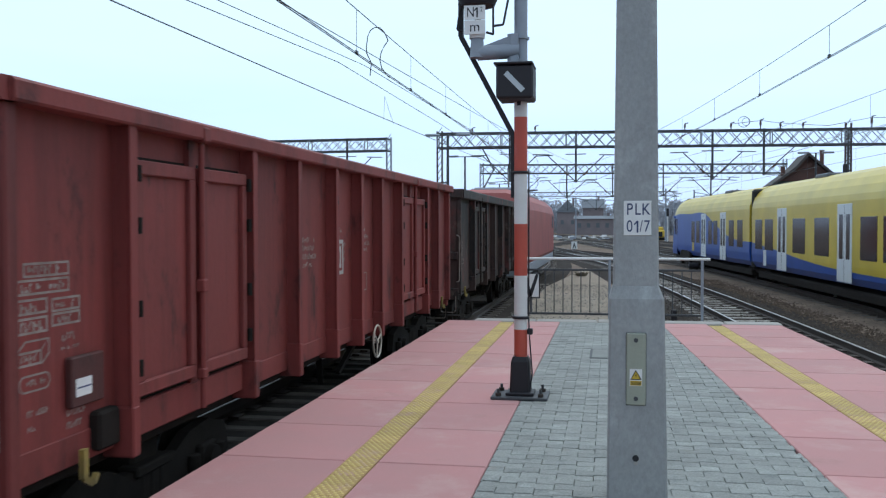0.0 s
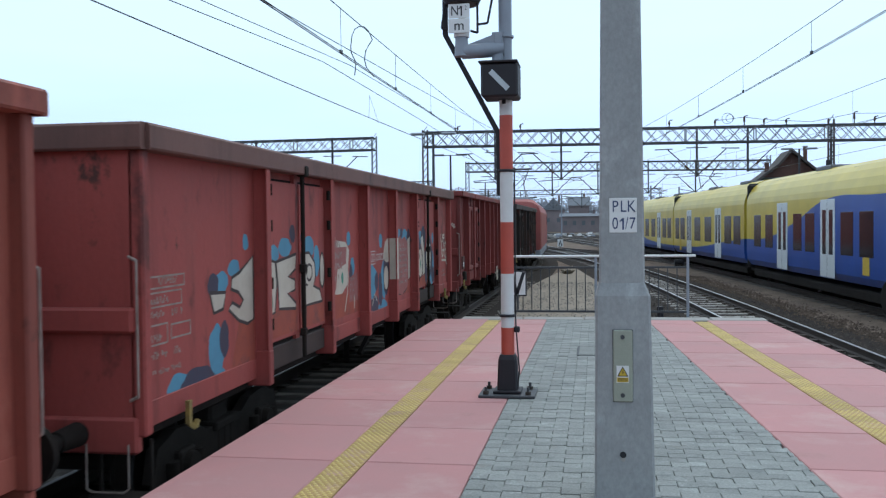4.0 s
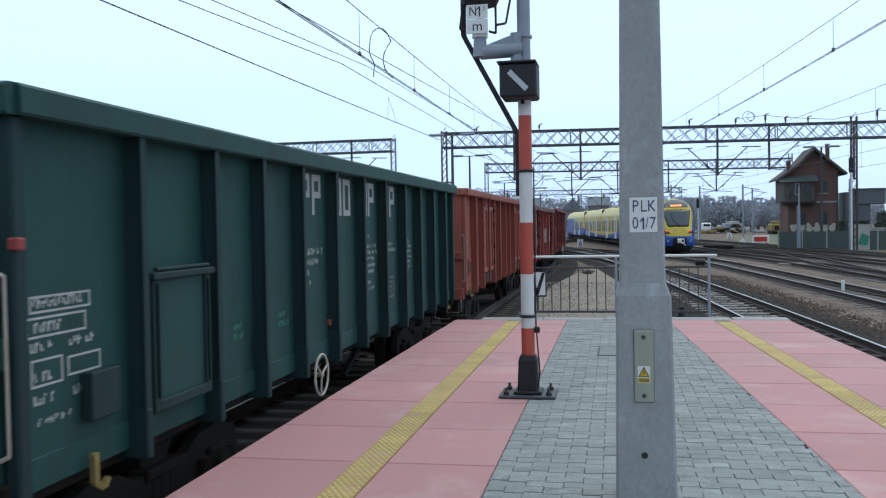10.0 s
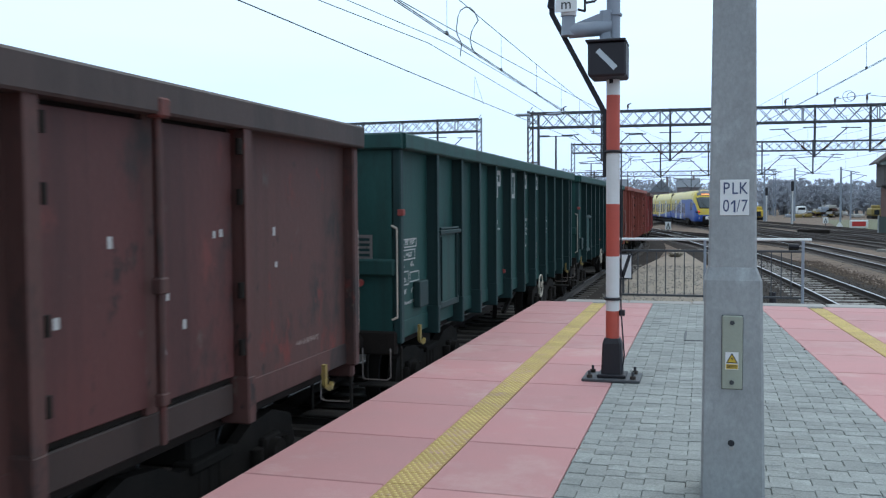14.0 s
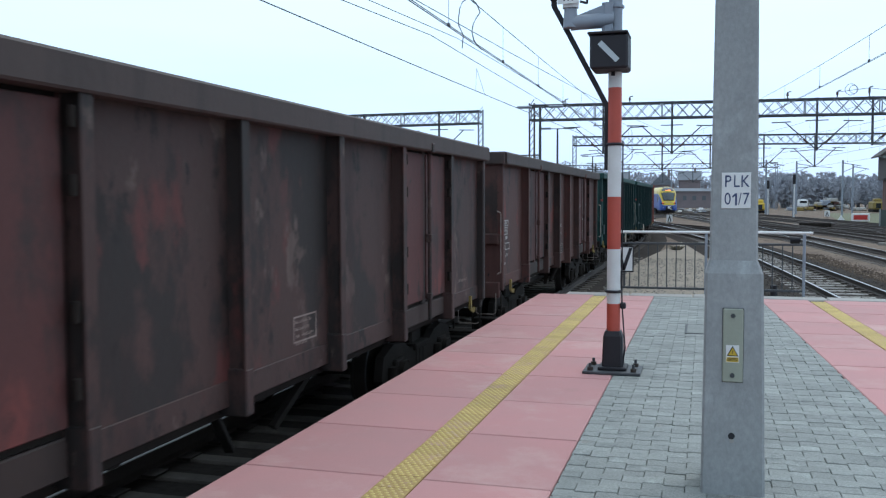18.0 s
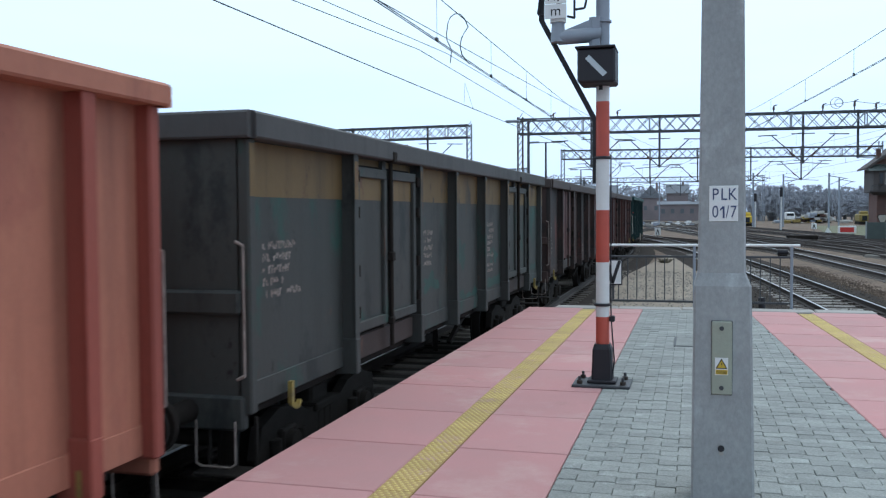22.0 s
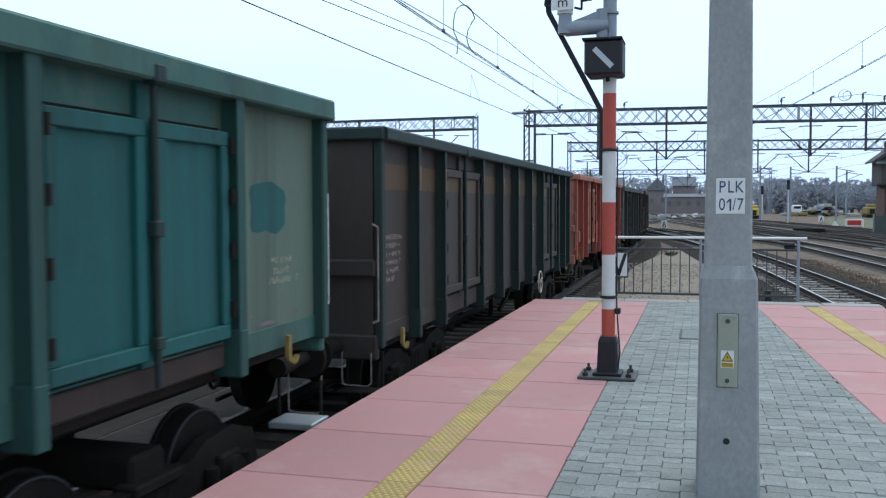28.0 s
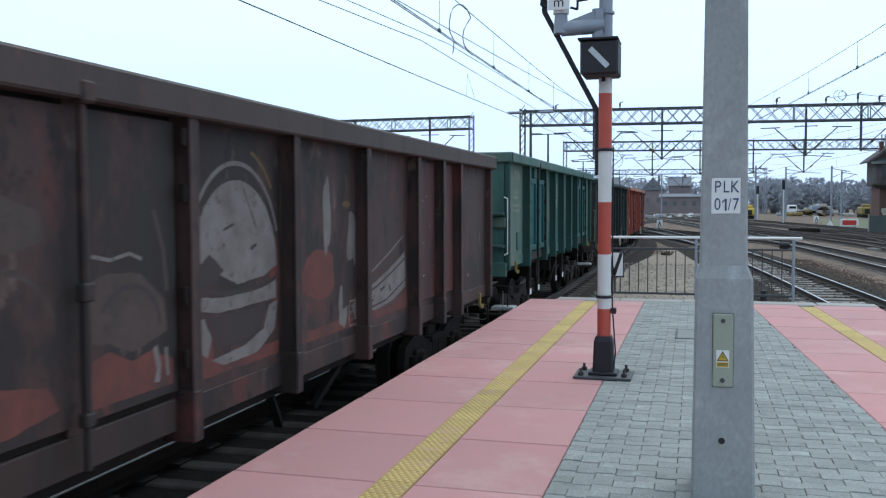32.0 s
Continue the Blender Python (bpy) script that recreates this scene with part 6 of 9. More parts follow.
# the paint of the end panels is rubbed down to a grey green, with fresh teal over old marks
for y0, y1 in ((L - 1.56, L - 0.12), (0.12, 1.72)):
    part("rubbed_paint", Geo().box(1.2852, 1.2855, y0 - L / 2, y1 - L / 2, 1.52, 3.20), M["teal_rubbed"], w)
spray(w, "w_tealdoor", L / 2 - 0.95, 2.45, 0.30, 0.20, 1.2857, rough=0.16, power=0.8)
for y, z, q, r in ((L - 3.2, 1.565, 0.28, 0.03), (L - 2.4, 1.57, 0.20, 0.025), (L - 1.2, 1.56, 0.35, 0.03), (L - 1.35, 1.64, 0.12, 0.02), (L - 0.6, 1.60, 0.18, 0.02)):
    x = 1.3462 if y < L - 1.7 else 1.2937
    coat(w, "graf_grey", [(y, z), (y + q * 0.6, z - r * 0.3), (y + q, z + r * 0.2), (y + q * 0.7, z + r), (y + q * 0.2, z + r * 0.8)], x)
side_marks(w, "stencil_cream", [(L - 0.95, 2.02, 0.5, 2, 0.05), (L - 0.95, 1.86, 0.7, 1, 0.05)])
G = Geo()
pts = [(0.46 * math.cos(i * math.pi / 12), 0.36 * math.sin(i * math.pi / 12)) for i in range(13)]
G.poly_x(1.2858, [(L / 2 - 7.0 + a, 2.74 + b) for a, b in pts])
G.box(1.2856, 1.2866, L / 2 - 7.5, L / 2 - 6.5, 2.65, 2.71)
G.poly_x(1.2858, [(L / 2 - 7.48, 2.61), (L / 2 - 7.32, 2.3), (L / 2 - 7.18, 2.3), (L / 2 - 7.0, 2.5), (L / 2 - 6.82, 2.3), (L / 2 - 6.68, 2.3), (L / 2 - 6.52, 2.61)])
part("operator_mark", G, M["stencil_cream"], w, "worn pale round mark")
G = Geo()
marks(G, L / 2 - 8.7, 1.72, 1.0, 1, 0.05)
part("stencilled_text", G, M["graf_blue"], w)
for z in (1.72, 2.28):
    part("end_ledge", Geo().box(-1.30, 1.30, -L / 2 - 0.16, -L / 2 - 0.002, z, z + 0.05, 0.01), M["w_teal"], w)
part("end_platform", Geo().box(-0.95, 1.05, -L / 2 - 0.75, -L / 2 - 0.05, 1.10, 1.18, 0.015), M["underframe"], w)
for x in (-0.85, 0.95):
    part("platform_rail", Geo().tube((x, -L / 2 - 0.34, 1.16), (x, -L / 2 - 0.32, 2.05), 0.020, n=8).tube((x, -L / 2 - 0.32, 2.05), (x - math.copysign(0.07, x), -L / 2 - 0.28, 2.17), 0.020, n=8).tube((x - math.copysign(0.07, x), -L / 2 - 0.28, 2.17), (x - math.copysign(0.62, x), -L / 2 - 0.27, 2.18), 0.020, n=8), M["white_metal"], w, "white tubular handrail")
for k in (-1, 1):
    part("corner_step", Geo().box(1.02, 1.42, k * (L / 2 - 0.30) - 0.17, k * (L / 2 - 0.30) + 0.17, 0.60, 0.66, 0.01), M["steel_zinc"], w, "pale metal step plate")
part("end_label", Geo().box(0.58, 0.78, -L / 2 - 0.006, -L / 2 - 0.001, 2.74, 2.92), M["hook_yellow"], w)
part("side_hatch", Geo().box(1.286, 1.31, 1.12 - L / 2, 1.42 - L / 2, 1.62, 1.95, 0.008), M["w_teal"], w)
part("sticker", Geo().tube((1.2856, 4.42 - L / 2, 1.79), (1.2866, 4.42 - L / 2, 1.79), 0.055, n=18), M["yellow_paint"], w)
part("pale_strip", Geo().box(1.2856, 1.2864, 4.12 - L / 2, 4.72 - L / 2, 1.985, 2.015), M["stencil_cream"], w)
side_marks(w, "stencil_cream", [(0.85, 2.92, 0.75, 1, 0.16), (0.85, 2.66, 0.6, 2, 0.07), (0.85, 2.42, 0.7, 2, 0.06), (4.05, 2.82, 0.5, 3, 0.07)])
for y in (3.7, 4.75, 7.4, 8.6):
    k = part("hanger", Geo().box(1.02, 1.10, y - L / 2 - 0.12, y - L / 2 + 0.12, 0.52, 1.40, 0.02), M["underframe"], w)
    part("hanger_plate", Geo().box(1.101, 1.104, y - L / 2 - 0.10, y - L / 2 + 0.10, 0.54, 0.66), M["white_metal"], k)
add_train(w, -146.6)
# sooty wagon with graffiti
L = 13.2
ribs = [11.1, 10.2, 9.12, 7.42, 5.76, 4.2, 2.05]
w = wagon("sooty brown open freight wagon with faded grey graffiti", L, "w_dirty", ribs, [(2.12, 4.12)], rim="w_rim", rim_h=0.20, top=3.23, plain="w_dirty", door_h=(1.30, 3.0))
part("red_panel", Geo().box(1.286, 1.31, 9.20 - L / 2, 10.12 - L / 2, 1.30, 3.0, 0.01), M["w_soot_door"], w)
part("red_panel", Geo().box(1.286, 1.31, 10.28 - L / 2, 11.02 - L / 2, 1.30, 3.0, 0.01), M["w_soot_door"], w)
for k in range(26):
    y, z, q = random.uniform(9.3, 12.6), random.uniform(1.4, 2.7), random.uniform(0.008, 0.024)
    x = 1.3105 if 9.22 < y < 10.1 or 10.3 < y < 11.0 else 1.2856
    part("paint_chip", Geo().box(x, x + 0.001, y - L / 2, y - L / 2 + q, z, z + q * random.uniform(0.8, 1.8)), M["stencil"], w)
LV = [(2.12, 4.12)]
for mat, rows in (("graf_rust", ((6.5, 1.85, 0.36, 0.22), (4.45, 1.45, 0.2, 0.2), (1.0, 1.9, 0.5, 0.35), (5.6, 1.95, 0.08, 0.3))),
                  ("graf_dust", ((1.3, 2.0, 0.4, 0.3), (7.4, 2.45, 0.05, 0.3))),
                  ("w_ochre", ((5.74, 2.45, 0.03, 0.25), (7.15, 2.48, 0.10, 0.03))),
                  ("graf_grey", ((6.67, 2.36, 0.09, 0.33), (7.30, 2.12, 0.13, 0.28), (7.05, 1.50, 0.12, 0.2), (7.4, 1.45, 0.10, 0.1), (1.3, 1.8, 0.3, 0.2))),
                  ("graf_soot", ((7.25, 1.80, 0.12, 0.16), (7.12, 1.62, 0.10, 0.14), (1.4, 1.75, 0.2, 0.14)))):
    for y, z, a, b in rows:
        spray(w, mat, y - L / 2, z, a, b, layer(mat, y, LV), rough=0.16)
coat(w, "graf_rust", [(4.3, 1.29), (5.66, 1.29), (5.66, 1.40), (4.9, 1.37), (4.3, 1.46)], 1.2855)
coat(w, "graf_rust", [(5.86, 1.29), (7.3, 1.29), (7.3, 1.41), (6.4, 1.38), (5.86, 1.44)], 1.2855)
coat(w, "graf_rust", [(7.52, 1.29), (9.02, 1.29), (9.02, 1.50), (8.5, 1.37), (7.52, 1.38)], 1.2855)
# a dome over a pale band and a dark hollow
coat(w, "graf_grey", arc(5.0, 2.0, 0.64, 0.66, 0, 180, 20) + [(4.42, 1.92), (4.7, 2.0), (5.0, 1.9), (5.4, 1.93)], 1.2860)
coat(w, "graf_grey", [(4.36, 1.86), (4.8, 1.82), (5.3, 1.84), (5.62, 1.9), (5.62, 1.74), (5.2, 1.73), (4.7, 1.72), (4.38, 1.78)], 1.2860)
coat(w, "graf_grey", [(5.5, 1.70), (5.64, 1.72), (5.6, 1.5), (5.3, 1.36), (4.8, 1.34), (4.6, 1.4), (5.1, 1.44), (5.4, 1.52)], 1.2860)
coat(w, "graf_grey", [(4.36, 1.70), (4.52, 1.70), (4.62, 1.55), (4.56, 1.42), (4.42, 1.5)], 1.2860)
coat(w, "graf_soot", [(4.56, 1.70), (5.45, 1.70), (5.36, 1.54), (5.05, 1.46), (4.72, 1.48), (4.66, 1.6)], 1.2862)
coat(w, "graf_soot", [(4.38, 2.02), (4.6, 2.14), (4.8, 2.02), (4.66, 1.92), (4.4, 1.90)], 1.2864)
ribbon(w, "graf_grey", arc(5.0, 2.04, 0.68, 0.74, 18, 165, 24), 0.035, 1.2862)
ribbon(w, "w_ochre", arc(5.05, 2.08, 0.66, 0.82, 40, 75), 0.03, 1.2862)
# a slanting pale block with dark strokes
coat(w, "graf_grey", [(7.60, 1.39), (7.58, 1.60), (8.0, 1.68), (8.5, 1.80), (8.96, 1.94), (8.98, 1.54), (8.5, 1.42), (8.0, 1.38)], 1.2860)
ribbon(w, "graf_grey", [(7.52, 1.72), (7.9, 1.80), (8.4, 1.95), (8.9, 2.12)], 0.022, 1.2863)
for pts, wd in (([(7.62, 1.56), (8.0, 1.62), (8.5, 1.74), (8.95, 1.86)], 0.022), ([(7.7, 1.46), (7.9, 1.49)], 0.025), ([(8.1, 1.56), (8.25, 1.60)], 0.03), ([(8.4, 1.60), (8.44, 1.53)], 0.04), ([(7.7, 1.41), (8.3, 1.45), (8.9, 1.60)], 0.02),
                (arc(5.05, 1.94, 0.6, 0.10, 190, 350), 0.03), (arc(7.25, 2.1, 0.24, 0.33, -30, 170), 0.03), ([(5.1, 2.6), (5.3, 2.3)], 0.015), ([(4.8, 2.3), (4.95, 2.34)], 0.02), ([(5.2, 2.15), (5.3, 2.18)], 0.03)):
    ribbon(w, "graf_soot", pts, wd, 1.2869)
# rubbed remains of paint on the two door leaves
for mat, pts in (("graf_rust", [(3.24, 1.36), (4.04, 1.36), (4.04, 1.52), (3.8, 1.60), (3.6, 1.57), (3.4, 1.66), (3.24, 1.62)]), ("graf_dust", [(3.24, 2.06), (3.4, 2.10), (3.7, 2.08), (3.95, 1.9), (3.98, 1.7), (3.8, 1.66), (3.6, 1.62), (3.4, 1.70), (3.24, 1.72)]),
                 ("graf_dust", [(2.2, 2.5), (2.5, 2.56), (2.85, 2.45), (2.9, 2.3), (2.6, 2.24), (2.3, 2.3)]), ("graf_rust", [(2.18, 1.5), (2.5, 1.62), (2.9, 1.55), (2.98, 1.42), (2.6, 1.36), (2.2, 1.36)])):
    coat(w, mat, pts, 1.3458 + (0.0003 if mat == "graf_dust" else 0))
for mat, pts, wd in (("graf_grey", [(3.26, 2.20), (3.42, 2.17), (3.6, 2.20), (3.72, 2.16)], 0.022), ("graf_dust", [(3.85, 2.45), (3.95, 2.2), (3.98, 1.95)], 0.04), ("graf_grey", [(3.84, 1.62), (3.88, 1.50), (3.86, 1.40)], 0.05), ("graf_grey", [(3.96, 1.60), (3.98, 1.42)], 0.03),
                     ("graf_dust", arc(2.55, 1.75, 0.42, 0.42, 20, 160), 0.035), ("graf_soot", arc(3.6, 1.75, 0.30, 0.26, 0, 150), 0.03)):
    ribbon(w, mat, pts, wd, 1.3465)
side_marks(w, "stencil_dull", [("f", L - 6.0, L - 5.6, 1.3, 1.55), (L - 5.97, 1.48, 0.32, 4, 0.03)])
add_train(w, -147.99 - L)


# ---- the electric train on the curve ----
EMU = []
TAIL = [-15.4, -6.95, 1.5, 10.0, 18.4, 26.75, 35.2, 44.65, 54.3, 63.8, 73.2, 82.6, 92, 101.4, 110.8, 120.2, 129.6, 139, 148.4, 157.8, 167.2]


def emu_at(t):
    """Way of the tail's tip along its track."""
    return TAIL[int(t)] if t <= 20 else 167.2 + 9.4 * (t - 20)


def emu_paint(name, stops):
    """Blue below and yellow above a wavy line, given as (y, z) stops."""
    m = bpy.data.materials.new(name)
    m.use_nodes = True
    n, l = m.node_tree.nodes, m.node_tree.links
    b = n["Principled BSDF"]
    b.inputs["Roughness"].default_value = 0.35
    tc, sp = n.new("ShaderNodeTexCoord"), n.new("ShaderNodeSeparateXYZ")
    l.new(tc.outputs["Object"], sp.inputs[0])
    mr, cu = n.new("ShaderNodeMapRange"), n.new("ShaderNodeFloatCurve")
    mr.inputs["From Min"].default_value, mr.inputs["From Max"].default_value = stops[0][0], stops[-1][0]
    l.new(sp.outputs["Y"], mr.inputs["Value"])
    l.new(mr.outputs[0], cu.inputs["Value"])
    c = cu.mapping.curves[0]
    span = stops[-1][0] - stops[0][0]
    pts = [((y - stops[0][0]) / span, z / 5.0) for y, z in stops]
    c.points[0].location, c.points[1].location = pts[0], pts[-1]
    for p in pts[1:-1]:
        c.points.new(*p)
    cu.mapping.update()
    mu, gt = n.new("ShaderNodeMath"), n.new("ShaderNodeMath")
    mu.operation, gt.operation = "MULTIPLY", "GREATER_THAN"
    mu.inputs[1].default_value = 5.0
    l.new(cu.outputs[0], mu.inputs[0])
    l.new(sp.outputs["Z"], gt.inputs[0])
    l.new(mu.outputs[0], gt.inputs[1])
    mx, nz, hs = n.new("ShaderNodeMix"), n.new("ShaderNodeTexNoise"), n.new("ShaderNodeHueSaturation")
    mx.data_type = "RGBA"
    mx.inputs["A"].default_value = (0.019, 0.075, 0.335, 1)
    mx.inputs["B"].default_value = (0.60, 0.445, 0.040, 1)
    l.new(gt.outputs[0], mx.inputs["Factor"])
    nz.inputs["Scale"].default_value = 0.8
    nz.inputs["Detail"].default_value = 6
    l.new(tc.outputs["Object"], nz.inputs["Vector"])
    vm = n.new("ShaderNodeMath")
    vm.operation = "MULTIPLY_ADD"
    vm.inputs[1].default_value, vm.inputs[2].default_value = 0.5, 0.72
    l.new(nz.outputs["Fac"], vm.inputs[0])
    l.new(vm.outputs[0], hs.inputs["Value"])
    l.new(mx.outputs["Result"], hs.inputs["Color"])
    l.new(hs.outputs[0], b.inputs["Base Color"])
    return m


M["emu_yellow"] = material("emu_yellow", (0.66, 0.52, 0.035), 0.35, col2=(0.55, 0.43, 0.05), amount=0.5, scale=0.8, fine=20, fine_amt=0.05, bump=0)
M["emu_blue"] = material("emu_blue", (0.032, 0.115, 0.46), 0.35, col2=(0.03, 0.09, 0.34), amount=0.5, scale=0.8, fine=20, fine_amt=0.05, bump=0)
M["emu_roof"] = material("emu_roof_grey", (0.11, 0.12, 0.14), 0.6, scale=1, fine=20)
M["emu_door"] = material("emu_white_door", (0.66, 0.69, 0.70), 0.4, amount=0.3, scale=2, fine=20, fine_amt=0.05, bump=0)
# Brown tint holds the reflection of the freight train in the panes.
M["emu_glass"] = material("emu_dark_glass", (0.040, 0.026, 0.028), 0.12, scale=1, fine=10, fine_amt=0.02, bump=0, spec=0.6)
M["emu_shield"] = material("emu_windscreen", (0.085, 0.10, 0.105), 0.18, scale=1, fine=10, fine_amt=0.02, bump=0, spec=0.4)
M["rubber"] = material("black_rubber", (0.012, 0.012, 0.013), 0.8, scale=3, fine=20)
M["led"] = material("orange_display", (0.2, 0.05, 0.01), 0.5, bump=0, emit=((1.0, 0.32, 0.06), 2.2))
M["tail_light"] = material("red_tail_light", (0.4, 0.01, 0.01), 0.3, bump=0, emit=((1.0, 0.015, 0.015), 1.3))
M["loco_red"] = material("loco_red", (0.36, 0.085, 0.075), 0.6, col2=(0.16, 0.05, 0.045), amount=0.6, scale=0.8, fine=20, fine_amt=0.06, bump=0)
SECTION = [(1.24, 0.32), (1.40, 0.55), (1.43, 0.9), (1.43, 2.9), (1.40, 3.1), (1.31, 3.36), (1.15, 3.6), (0.92, 3.79), (0.60, 3.92), (0.30, 3.98), (0.0, 4.0)]


def car_ring(y, w=1.43, top=4.0, low=0.62):
    k, q = w / 1.43, (top - low) / 3.68
    half = [(x * k, low + (z - 0.32) * q) for x, z in SECTION]
    return [(x, y, z) for x, z in half] + [(-x, y, z) for x, z in half[-2::-1]]


def car_body(rings):
    g, n = Geo(), len(rings[0])
    fs = [(j * n + i, j * n + i + 1, (j + 1) * n + i + 1, (j + 1) * n + i) for j in range(len(rings) - 1) for i in range(n - 1)]
    fs += [(j * n + n - 1, j * n, (j + 1) * n, (j + 1) * n + n - 1) for j in range(len(rings) - 1)]
    g.add([p for r in rings for p in r], fs)
    g.add(rings[0], [tuple(range(n))])
    g.add(rings[-1], [tuple(range(n))[::-1]])
    return g


def emu_side(car, off, windows, doors):
    """Windows and doors on both sides; places from the car's reference end."""
    for s in (-1, 1):
        x0, x1 = s * 1.425, s * 1.437
        for a, b in windows:
            part("window", Geo().box(x0, x1, a + off, b + off, 1.36, 2.54, 0.05), M["emu_glass"], car)
        for a in doors:
            d = part("door", Geo().box(x0, s * 1.447, a + off, a + off + 1.36, 0.68, 2.92, 0.03), M["emu_door"], car, "white double-leaf door")
            for k in (0.16, 0.80):
                part("door_pane", Geo().box(s * 1.44, s * 1.451, a + off + k, a + off + k + 0.36, 1.34, 2.62, 0.06), M["emu_glass"], d)
            part("door_gap", Geo().box(s * 1.44, s * 1.4495, a + off + 0.672, a + off + 0.688, 0.62, 2.88), M["rubber"], d)


def emu_bogie(car, y, wheels=(-1.35, 1.35)):
    b = part("bogie", Geo().box(-1.05, 1.05, y - 1.9, y + 1.9, 0.32, 0.62, 0.06), M["underframe"], car)
    for k in wheels:
        g = Geo()
        for s in (-1, 1):
            g.tube((s * 0.68, 0, 0), (s * 0.82, 0, 0), 0.43, n=24)
        g.tube((-0.9, 0, 0), (0.9, 0, 0), 0.08, n=10)
        part("wheelset", g, M["underframe"], b).location = (0, y + k, 0.43)


def table(rows, v):
    """Value between the rows (key, value)."""
    if v <= rows[0][0]:
        return rows[0][1]
    for (a, p), (b, q) in zip(rows, rows[1:]):
        if v <= b:
            return p + (q - p) * (v - a) / (b - a)
    return rows[-1][1]


NOSE_Y = [(0.20, 0.34), (0.32, 0.20), (0.6, 0.06), (0.95, 0.0), (1.20, 0.02), (1.26, 0.10), (1.5, 0.15), (1.75, 0.24), (2.0, 0.36), (2.6, 0.62), (3.2, 0.90), (3.4, 1.02), (3.7, 1.27), (3.85, 1.5), (3.95, 1.75), (4.02, 2.2)]
NOSE_D = [(0.2, 0.9), (1.2, 1.30), (1.26, 1.22), (2.0, 1.18), (3.2, 1.05), (3.7, 0.85), (3.9, 0.55), (4.02, 0.2)]
NOSE_W = [(0.20, 1.10)] + [(z, x) for x, z in SECTION[:-1]] + [(4.02, 0.22)]


NOSE_K = 1.32  # how far the nose is drawn out


def nose_front(x, z):
    """Depth of the rounded nose at a height and a place across it."""
    w = table(NOSE_W, z) * 0.97
    q = min(0.985, abs(x) / w)
    return NOSE_K * table(NOSE_Y, z) + NOSE_K * table(NOSE_D, z) * (1 - (1 - q ** 2.3) ** (1 / 2.3))


def nose_side(y, z):
    """Half the nose's width at a depth and a height."""
    w, u = table(NOSE_W, z), (y / NOSE_K - table(NOSE_Y, z)) / table(NOSE_D, z)
    if u >= 1:
        return w
    return 0.97 * w * (1 - (1 - max(0.0, u)) ** 2.3) ** (1 / 2.3)


def nose_shell(off, lo, hi, narrow=0.0):
    """The rounded nose between two heights."""
    n_z = max(3, round((hi - lo) / 0.09))
    zs = sorted(set([lo + (hi - lo) * k / n_z for k in range(n_z + 1)] + [z for z in (1.2, 1.26) if lo < z < hi]))
    an = [i / 18 * math.pi - math.pi / 2 for i in range(19)]
    vs = []
    for z in zs:
        w, d, y0 = table(NOSE_W, z) - narrow, NOSE_K * table(NOSE_D, z), NOSE_K * table(NOSE_Y, z) + narrow
        row = []
        for a in an:
            s, c = math.sin(a), math.cos(a)
            row.append((0.97 * w * math.copysign(abs(s) ** (2 / 2.3), s), off + y0 + d * (1 - max(0.0, c) ** (2 / 2.3)), z))
        vs += [(-w, off + 2.6 * NOSE_K, z)] + row + [(w, off + 2.6 * NOSE_K, z)]
    n = len(an) + 2
    return Geo().add(vs, [(j * n + i, j * n + i + 1, (j + 1) * n + i + 1, (j + 1) * n + i) for j in range(len(zs) - 1) for i in range(n - 1)], True).add(vs[:n], [tuple(range(n))]).add(vs[-n:], [tuple(range(n))])


def nose_patch(off, corners, proud, r=0.1, thick=0.07):
    """A rounded pane that follows the nose; corners are (x, z)."""
    n, out = len(corners), []
    for i in range(n):
        p, c, q = Vector(corners[i - 1]), Vector(corners[i]), Vector(corners[(i + 1) % n])
        a, b = c + (p - c).normalized() * r, c + (q - c).normalized() * r
        for k in range(5):
            u = k / 4
            out.append((1 - u) ** 2 * a + 2 * u * (1 - u) * c + u * u * b)
        nx = q + (c - q).normalized() * r
        out += [b.lerp(nx, k / 6) for k in range(1, 6)]
    mid = sum(out, Vector((0, 0))) / len(out)
    rings = [[mid + (p - mid) * s for p in out] for s in (1.0, 0.8, 0.6, 0.4, 0.2)]
    m, vs = len(out), []
    vs += [(p.x, off + nose_front(p.x, p.y) + thick, p.y) for p in rings[0]]
    for ring in rings:
        vs += [(p.x, off + nose_front(p.x, p.y) - proud, p.y) for p in ring]
    vs.append((mid.x, off + nose_front(mid.x, mid.y) - proud, mid.y))
    fs = [(j * m + i, j * m + (i + 1) % m, (j + 1) * m + (i + 1) % m, (j + 1) * m + i) for j in range(5) for i in range(m)]
    fs += [(5 * m + i, 5 * m + (i + 1) % m, 6 * m) for i in range(m)]
    return Geo().add(vs, fs, True)


